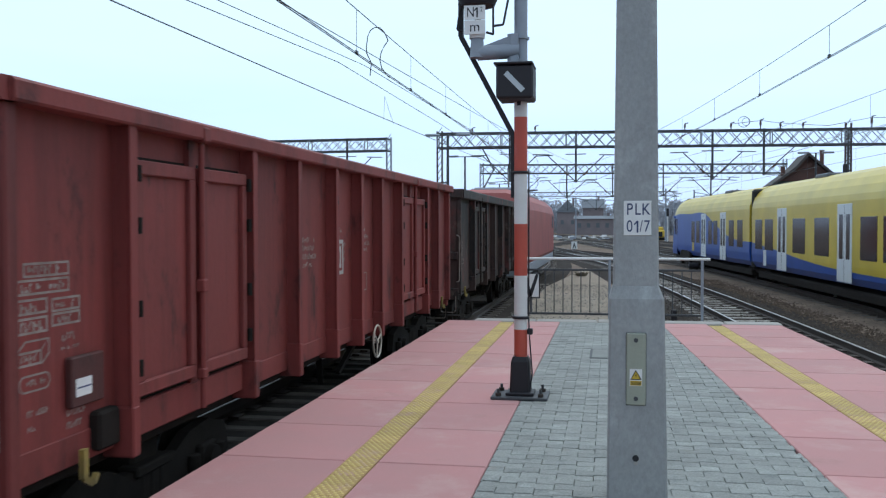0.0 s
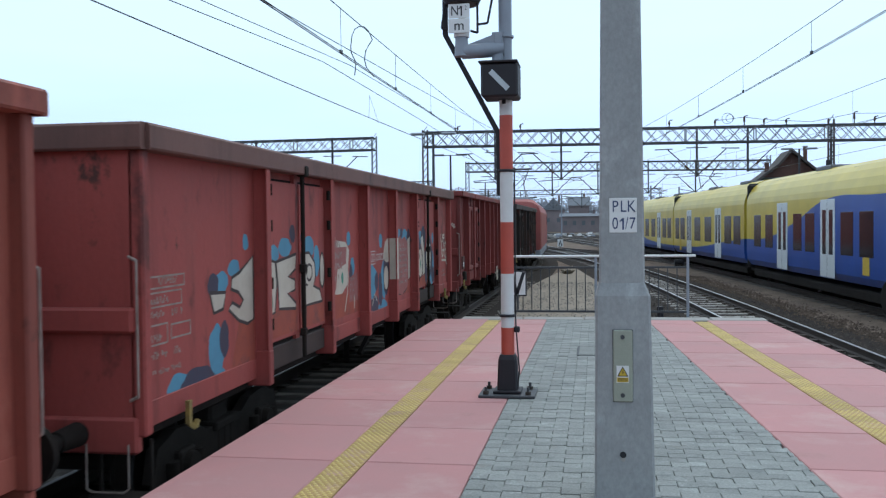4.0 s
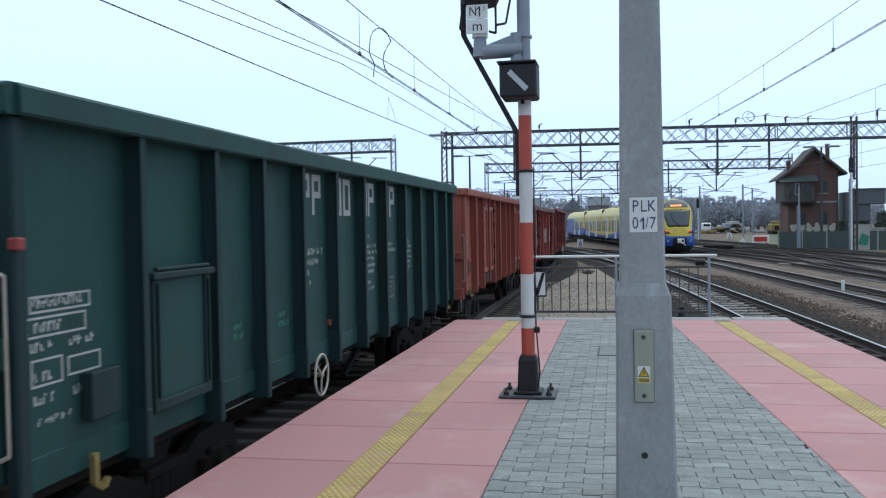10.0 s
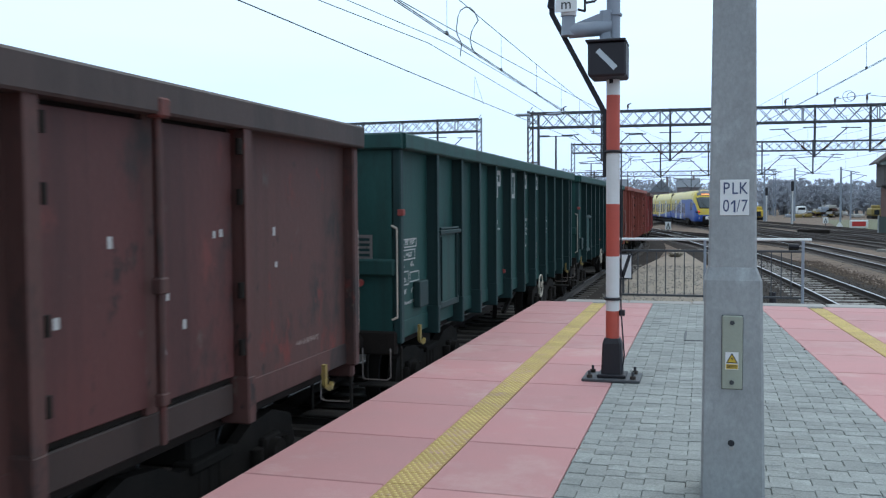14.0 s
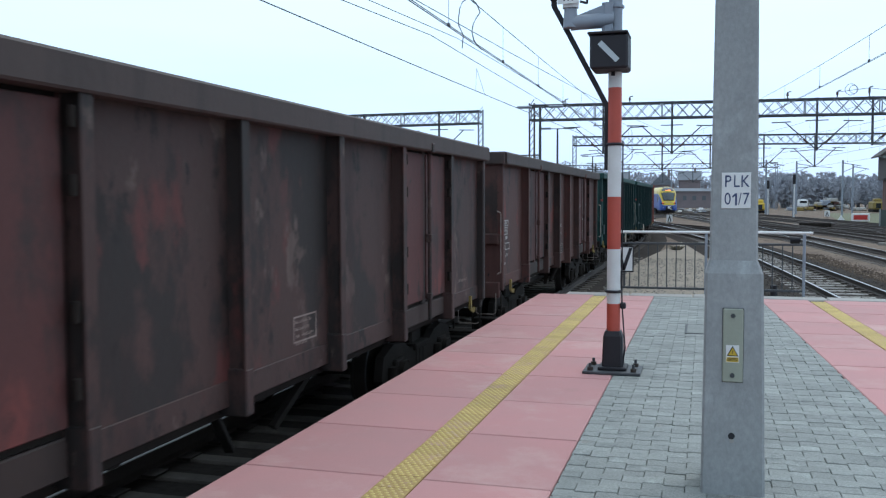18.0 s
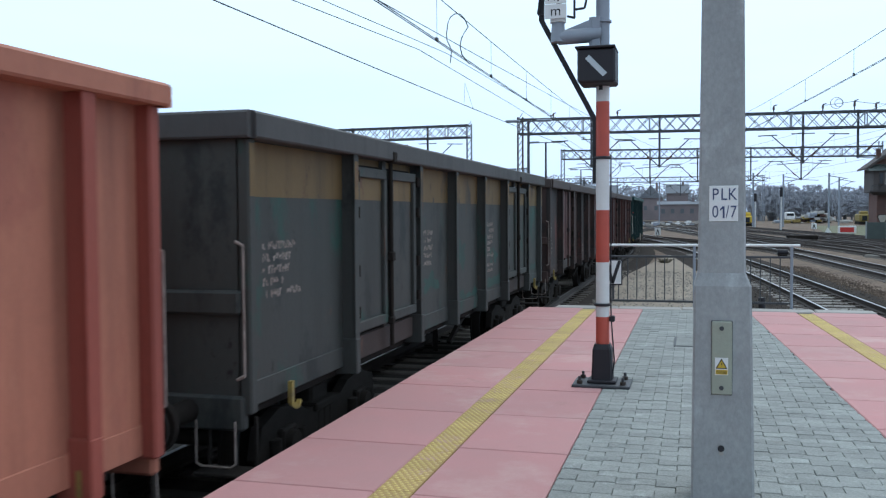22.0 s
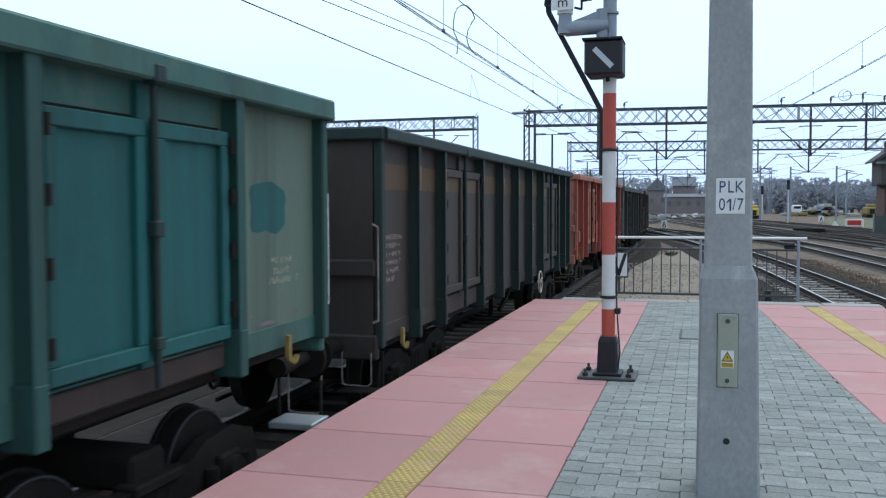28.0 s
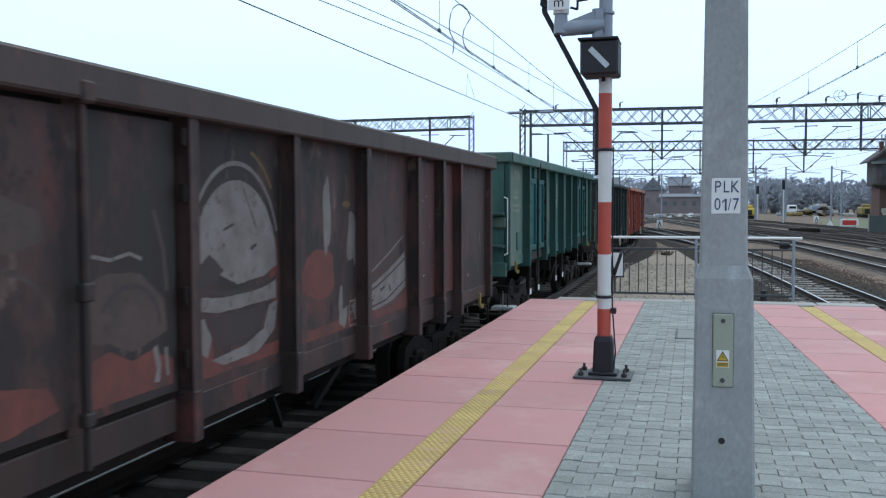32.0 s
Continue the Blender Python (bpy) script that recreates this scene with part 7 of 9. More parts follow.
def emu_end_car(turned):
    """Cab car; built with the nose at the low end of y, turned round for the head."""
    L, off = 21.7, -10.85
    nf = off + 1.9 - 2.6 * NOSE_K
    car = thing("cab_car", "blue and yellow electric train cab car with white doors", "train car", group="electric train")
    rings = [car_ring(off + y, 1.43, 4.0, 0.62) for y in (1.9, 3.3, 6.4, 8, 12, 16, 21.6)]
    side = emu_paint("emu_cab_paint", [(-12.4, 1.27), (-12.0, 1.27), (-11.75, 1.58), (-11.35, 2.08), (-10.75, 2.60), (-10.1, 2.88), (-9.2, 2.96), (-4, 2.95), (0, 2.95), (3.5, 2.3), (7, 1.75), (10.85, 1.62)])
    part("body", car_body(rings), [side], car)
    part("nose", nose_shell(nf, 0.55, 4.02), [side], car, "rounded yellow and blue cab nose")
    part("plough", nose_shell(nf, 0.16, 0.55, 0.06), M["rubber"], car, "black skirt below the nose")
    emu_side(car, off, [(7.2, 8.25), (8.75, 9.8), (12.3, 13.3), (13.7, 14.7), (17.4, 18.5), (19.2, 20.3)], (10.3, 15.4))
    for s in (-1, 1):
        cw = ((1.02, 1.86), (2.75, 1.76), (2.75, 2.66), (2.34, 2.76), (1.80, 2.50))
        edge = nose_side
        part("cab_window", Geo().add([(s * (edge(y, z) - 0.06), nf + y, z) for y, z in cw] + [(s * (edge(y, z) + 0.012), nf + y, z) for y, z in cw],
             [(0, 1, 2, 3, 4), (5, 6, 7, 8, 9)] + [(i, (i + 1) % 5, 5 + (i + 1) % 5, 5 + i) for i in range(5)]), M["emu_glass"], car)
        part("cab_window", Geo().box(s * 1.40, s * 1.44, nf + 3.10, nf + 3.55, 1.72, 2.72, 0.05), M["emu_glass"], car)
        # Near-black block on the side stands in for the shaded wheel cutout.
        part("bogie_recess", Geo().prism_x([(off + 3.2, 0.25), (off + 3.6, 0.80), (off + 4.0, 0.86), (off + 5.8, 0.86), (off + 6.2, 0.80), (off + 6.6, 0.25)], s * 1.15, s * 1.4365), M["underframe"], car)
        for k in (-1.35, 1.35):
            part("outer_wheel", Geo().tube((s * 1.30, off + 4.9 + k, 0.43), (s * 1.442, off + 4.9 + k, 0.43), 0.42, 0.40, n=24).tube((s * 1.44, off + 4.9 + k, 0.43), (s * 1.475, off + 4.9 + k, 0.43), 0.17, 0.14, n=16), M["underframe"], car)
        part("notice", Geo().box(s * 1.425, s * 1.4335, off + 7.5, off + 8.0, 0.9, 1.45), M["yellow_paint"], car)
        part("mirror_cover", Geo().box(s * 1.36, s * 1.50, nf + 2.25, nf + 2.60, 2.78, 2.90, 0.04), M["emu_blue"], car)
        lamp = part("lamp_cluster", nose_patch(nf, [(s * 0.66, 1.46), (s * 1.14, 1.44), (s * 1.26, 1.62), (s * 1.10, 1.66), (s * 0.80, 1.62)], 0.012, 0.04), M["rubber"], car)
        y1 = nf + nose_front(0.88, 1.6)
        part("tail_lamp", Geo().tube((s * 0.88, y1 + 0.05, 1.60), (s * 0.87, y1 - 0.035, 1.60), 0.085, n=16), M["tail_light"] if not turned else M["white_metal"], lamp, "red tail lamp" if not turned else "head lamp")
        y2 = nf + nose_front(0.84, 0.92)
        part("lower_lamp", Geo().tube((s * 0.84, y2 + 0.08, 0.92), (s * 0.84, y2 - 0.025, 0.92), 0.10, n=16), M["steel_grey"], car)
    g = nose_patch(nf, [(-0.80, 1.94), (0.80, 1.94), (1.12, 3.20), (-1.12, 3.20)], 0.010, 0.10)
    fr = part("windscreen_frame", g, M["rubber"], car)
    w = part("windscreen", nose_patch(nf, [(-0.74, 2.00), (0.74, 2.00), (1.05, 3.13), (-1.05, 3.13)], 0.022, 0.09, 0.02), M["emu_shield"], fr)
    wy = lambda x, z: (x, nf + nose_front(x, z) - 0.05, z)
    part("wiper", Geo().tube(wy(0.12, 1.98), wy(-0.40, 2.42), 0.022, n=6).tube(wy(-0.40, 2.42), wy(-0.52, 2.86), 0.018, n=6), M["rubber"], w)
    dp = part("display_hood", nose_patch(nf, [(-0.98, 3.36), (0.98, 3.36), (0.90, 3.72), (0.62, 3.97), (-0.62, 3.97), (-0.90, 3.72)], 0.014, 0.08), M["emu_roof"], car)
    for k in range(7):
        x0, x1 = -0.44 + k * 0.125, -0.36 + k * 0.125
        dq = lambda x, z: (x, nf + nose_front(x, z) - 0.035, z)
        part("display_segment", Geo().add([dq(x0, 3.42), dq(x1, 3.42), dq(x1, 3.56), dq(x0, 3.56)], [(0, 1, 2, 3)]), M["led"], dp, "orange lit destination display")
    for k in range(2):
        g = Geo()
        marks_y = nf + nose_front(0.3, 1.80 - 0.13 * k) - 0.006
        for i in range(7):
            g.box(-0.42 + i * 0.12, -0.335 + i * 0.12, marks_y, marks_y + 0.05, 1.77 - 0.13 * k, 1.83 - 0.13 * k)
        tagged(part("nose_lettering", g, M["steel_grey"], car), kind="stuff")
    part("coupler_recess", nose_patch(nf, [(-0.55, 0.34), (0.55, 0.34), (0.52, 1.17), (-0.52, 1.17)], 0.008, 0.06), M["rubber"], car)
    part("coupler", Geo().box(-0.17, 0.17, nf - 0.34, nf + 0.1, 0.80, 1.08, 0.04), M["rubber"], car)
    hd = part("coupler_head", Geo().box(-0.26, 0.26, nf - 0.44, nf - 0.34, 0.78, 1.10, 0.03), M["white_metal"], car, "pale coupler head")
    part("coupler_cone", Geo().tube((-0.12, nf - 0.44, 0.95), (-0.12, nf - 0.52, 0.95), 0.10, 0.07, n=16), M["white_metal"], hd)
    part("coupler_socket", Geo().tube((0.13, nf - 0.43, 0.95), (0.13, nf - 0.445, 0.95), 0.09, n=16), M["rubber"], hd)
    part("coupler_guide", Geo().bar((0.05, nf - 0.42, 0.80), (0.36, nf - 0.42, 0.62), 0.06, 0.06), M["white_metal"], hd)
    part("gangway", Geo().box(-1.36, 1.36, off + 21.58, off + 21.9, 0.5, 3.8, 0.1), M["rubber"], car, "black bellows gangway")
    for s in (-1, 1):
        for p, q in ((3.5, 4.0), (5.2, 7.4), (9.6, 10.1), (12.2, 14.4), (17.0, 18.8)):
            part("roof_grille", Geo().prism_y([(s * 1.335, 3.30), (s * 1.18, 3.585), (s * 0.95, 3.785), (s * 0.95, 3.74), (s * 1.16, 3.54), (s * 1.30, 3.28)], off + p, off + q), M["emu_roof"], car)
    part("roof_unit", Geo().box(-0.7, 0.7, off + 13.0, off + 14.6, 3.86, 4.03, 0.04), M["emu_roof"], car)
    emu_bogie(car, off + 4.9)
    part("underfloor", Geo().box(-1.22, 1.22, off + 2.0, off + 21.2, 0.20, 0.46, 0.04), M["underframe"], car)
    emu_bogie(car, off + 21.7, (-1.3,))
    return car


def emu_mid_car(pan):
    wave = [(-8.85, 1.62), (-4, 1.36), (0, 1.12), (4, 1.0), (8.85, 0.97)]
    L, off = 17.7, -8.85
    car = thing("middle_car", "blue and yellow electric train middle car with white doors", "train car", group="electric train")
    side = emu_paint("emu_middle_paint", wave if pan else [(-y, z) for y, z in wave[::-1]])
    part("body", car_body([car_ring(y) for y in (-8.76, -4, 0, 4, 8.76)]), [side], car)
    emu_side(car, off, [(0.75, 2.0), (2.45, 3.8), (6.7, 8.3), (9.4, 11.0), (13.9, 15.25), (15.7, 16.95)], (4.5, 11.84))
    part("gangway", Geo().box(-1.36, 1.36, 8.74, 9.0, 0.5, 3.8, 0.1), M["rubber"], car, "black bellows gangway")
    for a, b in ((-6.5, -2.5), (0.5, 4.0)):
        part("roof_unit", Geo().box(-0.7, 0.7, a, a + 1.5, 3.86, 4.03, 0.04), M["emu_roof"], car)
    if pan:
        g = Geo()
        for s in (-0.5, 0.5):
            g.tube((s, 5.0, 4.1), (s * 0.6, 6.6, 4.75), 0.03, n=6)
            g.tube((s * 0.6, 6.6, 4.75), (s * 1.2, 5.2, 5.55), 0.025, n=6)
        g.tube((-0.8, 5.2, 5.58), (0.8, 5.2, 5.58), 0.03, n=6)
        part("pantograph", g, M["steel_dark"], car)
    for s in (-1, 1):
        part("notice", Geo().box(s * 1.425, s * 1.4335, off + 15.0, off + 15.5, 0.75, 1.35), M["yellow_paint"] if pan else M["emu_door"], car)
    part("underfloor", Geo().box(-1.22, 1.22, -8.4, 8.4, 0.20, 0.46, 0.04), M["underframe"], car)
    emu_bogie(car, 8.85, (-1.3,))
    emu_bogie(car, -8.85, (1.3,))
    return car


def taller(car):
    car.scale = (1, 1, 1.07)
    return car


tail_car = taller(emu_end_car(False))
EMU.append((tail_car, 10.85 + 0.15, 0))
EMU.append((taller(emu_mid_car(True)), 22.0 + 8.85, 0))
EMU.append((taller(emu_mid_car(False)), 22.0 + 17.7 + 8.85, 0))
EMU.append((taller(emu_end_car(True)), 22.0 + 35.4 + 10.85 + 0.3, 180))

# ---- the red locomotive at the head of the freight train ----
lo = thing("locomotive", "red electric locomotive with grey skirt and raised pantograph", "locomotive", group="freight train")
LH = 9.2


def loco_ring(y, w=1.48, top=3.85):
    half = [(w - 0.08, 1.0), (w, 1.15), (w, 3.1), (w - 0.12, 3.45), (w - 0.45, top - 0.08), (w - 0.75, top)]
    return [(x, y, z) for x, z in half] + [(-x, y, z) for x, z in half[::-1]]


g = car_body([loco_ring(-LH + 0.25, 1.42, 3.15), loco_ring(-LH + 0.5, 1.47, 3.7), loco_ring(-LH + 1.0), loco_ring(0), loco_ring(LH - 1.0), loco_ring(LH - 0.5, 1.47, 3.7), loco_ring(LH - 0.25, 1.42, 3.15)])
g.s = [False] * len(g.s)
part("body", g, M["loco_red"], lo)
part("skirt", Geo().box(-1.42, 1.42, -LH + 0.3, LH - 0.3, 0.55, 1.02, 0.06), M["steel_grey"], lo, "grey skirt")
part("roof_deck", Geo().box(-0.8, 0.8, -6.5, 6.5, 3.84, 4.0, 0.05), M["steel_grey"], lo)
for s in (-1, 1):
    part("cab_side_window", Geo().box(s * 1.47, s * 1.49, 6.9, 7.7, 2.35, 3.0, 0.04), M["emu_glass"], lo)
    part("windscreen", Geo().add([(-1.2, s * (LH - 0.35), 2.45), (1.2, s * (LH - 0.35), 2.45), (1.1, s * (LH - 0.45), 3.1), (-1.1, s * (LH - 0.45), 3.1), (-1.2, s * (LH - 0.2), 2.45), (1.2, s * (LH - 0.2), 2.45), (1.1, s * (LH - 0.2), 3.1), (-1.1, s * (LH - 0.2), 3.1)],
         [(4, 5, 6, 7), (0, 3, 2, 1), (0, 1, 5, 4), (1, 2, 6, 5), (2, 3, 7, 6), (3, 0, 4, 7)]), M["emu_glass"], lo)
    b = part("bogie", Geo().box(-1.1, 1.1, s * 4.6 - 1.9, s * 4.6 + 1.9, 0.3, 0.75, 0.06), M["underframe"], lo)
    for k in (-1.3, 1.3):
        g = Geo()
        for q in (-1, 1):
            g.tube((q * 0.68, 0, 0), (q * 0.82, 0, 0), 0.6, n=24)
        part("wheelset", g, M["underframe"], b).location = (0, s * 4.6 + k, 0.6)
    g = Geo()
    zt = (5.7, 4.3)[s > 0]
    for q in (-0.5, 0.5):
        g.tube((q, s * 5.6, 4.05), (q * 0.6, s * 4.0, (4.05 + zt) / 2), 0.035, n=6)
        g.tube((q * 0.6, s * 4.0, (4.05 + zt) / 2), (q * 1.3, s * 5.2, zt), 0.03, n=6)
    g.tube((-0.85, s * 5.2, zt + 0.03), (0.85, s * 5.2, zt + 0.03), 0.035, n=6)
    g.tube((-0.85, s * 5.0, zt), (0.85, s * 5.0, zt), 0.03, n=6)
    part("pantograph", g, M["steel_dark"], lo)
for x in (-0.875, 0.875):
    for s in (-1, 1):
        part("buffer", None, None, lo, me=SHARED["buffer"]).matrix_basis = pose(x, s * (LH - 0.3), 1.02, 0, 0, 0 if s > 0 else 180)
lo["len"] = 2 * LH
add_train(lo, 13.62 + 1.35 + 13.0 + 1.0)


M["timber_dark"] = material("brown_insulator", (0.07, 0.035, 0.028), 0.5, bump=0)


# ---- overhead line: gantries, drop posts with arms, wires ----
def wire(pts, r=0.009):
    """One bent wire through the points."""
    g, n, vs = Geo(), 5, []
    for i, p in enumerate(pts):
        d = (Vector(pts[min(i + 1, len(pts) - 1)]) - Vector(pts[max(i - 1, 0)])).normalized()
        u = d.cross(Vector((0, 0, 1)) if abs(d.z) < 0.9 else Vector((1, 0, 0))).normalized()
        w = d.cross(u)
        vs += [Vector(p) + (u * math.cos(2 * math.pi * k / n) + w * math.sin(2 * math.pi * k / n)) * r for k in range(n)]
    return g.add(vs, [(j * n + k, j * n + (k + 1) % n, (j + 1) * n + (k + 1) % n, (j + 1) * n + k) for j in range(len(pts) - 1) for k in range(n)], True)


def gantry(x0, x1, y, z0, z1, posts, drops, label, arms=2.7, lean=0.0, tz=0.0, post_mat="steel_grey"):
    """A lattice beam across the tracks on posts; drops are hanging posts (x, low end, with arms or not)."""
    g = thing("catenary_gantry", label, "gantry", (0, y, 0), group="catenary gantries")
    dep = 0.55
    up = lambda x: tz * (x - x0) / (x1 - x0)
    for yy in (-dep, dep):
        part("top_chord", Geo().bar((x0, yy, z1), (x1, yy, z1 + tz), 0.13, 0.15), M["steel_dark"], g)
        part("bottom_chord", Geo().bar((x0, yy, z0), (x1, yy, z0 + tz), 0.13, 0.15), M["steel_dark"], g)
        lace = Geo()
        n = max(4, round((x1 - x0) / 1.15))
        st = (x1 - x0) / n
        for i in range(n):
            a, b = x0 + i * st, x0 + (i + 1) * st
            lace.bar((a, yy, z0 + up(a)), (b, yy, z1 + up(b)), 0.06, 0.06)
            lace.bar((a, yy, z1 + up(a)), (b, yy, z0 + up(b)), 0.06, 0.06)
            if i % 5 == 0:
                lace.bar((a, yy, z0 + up(a)), (a, yy, z1 + up(a)), 0.09, 0.09)
        tagged(part("lacing", lace, M["steel_grey"], g, "zigzag lattice bars"), kind="stuff")
    cross = Geo()
    for i in range(0, n + 1, 2):
        a = x0 + i * st
        cross.bar((a, -dep, z1 + up(a)), (a, dep, z1 + up(a)), 0.06, 0.06)
        cross.bar((a, -dep, z0 + up(a)), (a, dep, z0 + up(a)), 0.06, 0.06)
    part("cross_bars", cross, M["steel_dark"], g)
    for x in posts:
        p = Geo()
        for s in (-0.22, 0.22):
            p.bar((x + s, 0, -1.1), (x + s, 0, z1 + 0.25), 0.13, 0.2)
        k = -0.8
        while k < z1:
            p.bar((x - 0.2, 0, k), (x + 0.2, 0, k + 0.6), 0.05, 0.05)
            k += 0.6
        part("post", p, M[post_mat], g, "riveted steel post")
    for x, low, armed in drops:
        d = part("drop_post", Geo().bar((x, 0, low), (x, 0, z1 + up(x) + 0.15), 0.17, 0.17), M["steel_dark"], g)
        if armed:
            for s in armed:
                part("arm", Geo().tube((x, 0.0, low + 0.08), (x + s * arms * 0.9, 0, low + 2.35), 0.05, n=6), M["steel_dark"], d)
                part("arm_rod", Geo().tube((x + s * (arms * 0.9 - 0.4), 0, low + 2.42), (x + s * (arms * 0.9 + 1.1), 0, low + 2.38), 0.045, n=6), M["steel_dark"], d)
                part("steady_arm", Geo().tube((x, 0, low + 0.1), (x + s * arms * 0.75, 0, low - 0.05), 0.03, n=6), M["steel_dark"], d)
                part("insulator", Geo().tube((x + s * arms * 0.25, 0, low + 0.66), (x + s * arms * 0.38, 0, low + 0.99), 0.085, n=8), M["timber_dark"], d)
            part("cross_rod", Geo().tube((x - 0.9, 0, low + 2.5), (x + 0.9, 0, low + 2.5), 0.04, n=6), M["steel_dark"], d)
    return g


LR = (-1, 1)
g1 = gantry(-15.2, 40.0, 81, 8.72, 10.0, (-15.05, 19.7), [(-8.7, 5.6, LR), (-2.85, 5.5, LR), (8.75, 5.6, LR), (12.96, 5.95, (1,)), (19.7, 5.0, ())], "dark steel lattice gantry over the tracks with hanging posts", tz=-0.45, post_mat="steel_rust")
gantry(-17.0, 22.3, 122, 8.75, 9.9, (-16.9, 22.1), [(-11.5, 5.7, LR), (-5.5, 5.3, LR), (0.5, 5.4, LR), (7.0, 5.5, LR), (13.0, 5.5, LR)], "second dark steel lattice gantry over the tracks", tz=-0.4)
gantry(-34.0, 16.0, 226, 8.8, 9.9, (-33.5, 15.8), [(-26, 5.4, LR), (-18, 5.4, LR), (-10, 5.4, LR), (-3, 5.4, LR), (4, 5.4, LR), (10, 5.4, LR)], "distant steel lattice gantry over the tracks")
gantry(-46.0, -21.0, 86, 8.9, 10.05, (-21.0, -44.0), [(-25.2, 6.0, LR), (-33.0, 6.0, LR)], "steel lattice gantry over the side tracks", tz=0.1)
gantry(-52.0, -30.0, 168, 8.7, 9.8, (-30.3, -50.0), [(-36.0, 6.0, LR)], "distant steel lattice gantry over the side tracks")
for x, h in ((-12.0, 0.35), (-6.4, 0.45), (2.4, 0.4), (6.4, 0.5), (10.2, 0.5), (12.6, 0.75), (14.2, 0.5), (16.0, 0.45), (21.4, 0.9), (23.0, 0.5)):
    zt = 10.08 - 0.45 * (x + 15.2) / 55.2
    k = part("feed_bracket", Geo().tube((x, -0.5, zt), (x, -0.5, zt + h), 0.05, n=6).tube((x, -0.5, zt + h), (x + 0.28, -0.5, zt + h + 0.08), 0.045, n=6), M["steel_dark"], g1)
    part("insulator", Geo().tube((x, -0.5, zt + h * 0.4), (x, -0.5, zt + h * 0.9), 0.10, 0.08, n=8), M["timber_dark"], k)
for x, r in ((11.2, 0.45), (11.4, 0.32)):
    part("feeder_loop", Geo().ring((x, -0.7, 10.45), r, 0.022, axis=1, n=24, m=5), M["wire"], g1)
part("feeder_cable", wire([(10.2, -0.5, 10.3), (12.6, -0.5, 10.55), (14.2, -0.5, 10.3), (18.0, -0.5, 10.0), (21.4, -0.5, 10.6), (26.0, -0.5, 10.5)], 0.022), M["wire"], g1)
# small mast brackets farther down the yard
for x, y, h in ((9.0, 150, 7.6), (14.5, 162, 7.8), (1.5, 172, 7.6), (20.0, 150, 7.4), (-6.5, 185, 7.6), (25, 175, 7.6)):
    c = thing("catenary_mast", "slim steel catenary mast with a bracket arm", "mast", (x, y, 0), group="catenary masts")
    part("post", Geo().bar((0, 0, -1.1), (0, 0, h), 0.26, 0.26), M["steel_grey"], c)
    part("bracket", Geo().tube((0, 0, h - 0.4), (2.6, 0, h - 0.9), 0.05, n=6), M["steel_dark"], c)
    part("stay", Geo().tube((0, 0, h - 1.8), (2.2, 0, h - 0.85), 0.04, n=6), M["steel_dark"], c)


def line_wires(label, line, y0, y1, zc, side, twin=True, sag=1.0, top=2.1, step=9.0, r=0.009, supports=(-45, 81, 122, 175, 226)):
    """Contact wire, messenger wire with sag between supports, and droppers."""
    t = thing("overhead_wires", label, "overhead wire", group="overhead wires")
    ys = list(np.arange(y0, y1 + 0.1, 2.0))

    def off(y):
        return side(y)

    def zm(y):
        s = [k for k in supports if k <= y]
        e = [k for k in supports if k > y]
        if not s or not e:
            return zc + top - sag
        u = (y - s[-1]) / (e[0] - s[-1])
        return zc + top - sag * 4 * u * (1 - u)

    for d in ((-0.022, 0.022) if twin else (0,)):
        part("contact_wire", wire([(line(y) + off(y) + d, y, zc) for y in ys], r), M["wire"], t)
    part("messenger_wire", wire([(line(y) + off(y), y, zm(y)) for y in ys], r), M["wire"], t)
    y = y0 + 3
    while y < min(y1, 120):
        part("dropper", wire([(line(y) + off(y), y, zc), (line(y) + off(y), y, zm(y))], 0.005), M["wire"], t)
        part("dropper_clip", Geo().box(line(y) + off(y) - 0.02, line(y) + off(y) + 0.02, y - 0.05, y + 0.05, zc - 0.01, zc + 0.05), M["wire"], t)
        y += step
    return t


WZ = 5.6 + RAIL_Z
zig = lambda a, b, p=67.0: (lambda y: a + (b - a) * (0.5 - 0.5 * math.cos(2 * math.pi * (y - 14) / (2 * p))))
line_wires("twin contact wire and messenger wire over the freight track", line_freight, -10, 226, WZ, zig(0.0, -0.1), sag=1.15, top=1.95, step=4.6)
line_wires("twin contact wire and messenger wire over the near curving track", line_near, -10, 226, WZ, lambda y: -0.22 - 0.75 * min(1.0, max(-0.4, (y - 14) / 24)), sag=1.25, top=1.85, r=0.007, step=5.0)
line_wires("contact wire and messenger wire over the curving track", line_emu, 2, 226, WZ, zig(0.2, -0.3), twin=False, sag=1.0)
line_wires("contact wire and messenger wire over an outer track", lambda y: line_emu(y) + 4.3, 8, 226, WZ, zig(0.2, -0.3), twin=False, sag=1.0)
line_wires("contact wire and messenger wire over an outer track", lambda y: line_emu(y) + 8.8, 20, 226, WZ, zig(0.2, -0.3), twin=False)
# crossing wires between the freight track and its neighbour
xw = thing("overhead_wires", "crossing wires that run slantwise over the freight track", "overhead wire", group="overhead wires")
part("contact_wire", wire([(-8.45, -7, 4.94), (-5.85, 12.7, 4.94), (-5.24, 17.3, 4.94), (-5.25, 27.8, 4.94), (-5.6, 54, 4.94), (-7.2, 82, 4.94)], 0.008), M["wire"], xw)
part("contact_wire", wire([(-7.7, -7, 4.9), (-5.43, 12, 4.9), (-4.77, 17.6, 4.9), (-4.5, 31.6, 4.92), (-4.6, 52, 4.92)], 0.007), M["wire"], xw)
part("messenger_wire", wire([(-5.5 + 0.08 * (y - 14.5) - 0.0002 * (y - 14) ** 2, y, 5.42 + 0.0004 * (y - 30) ** 2) for y in range(-7, 83, 6)]), M["wire"], xw)
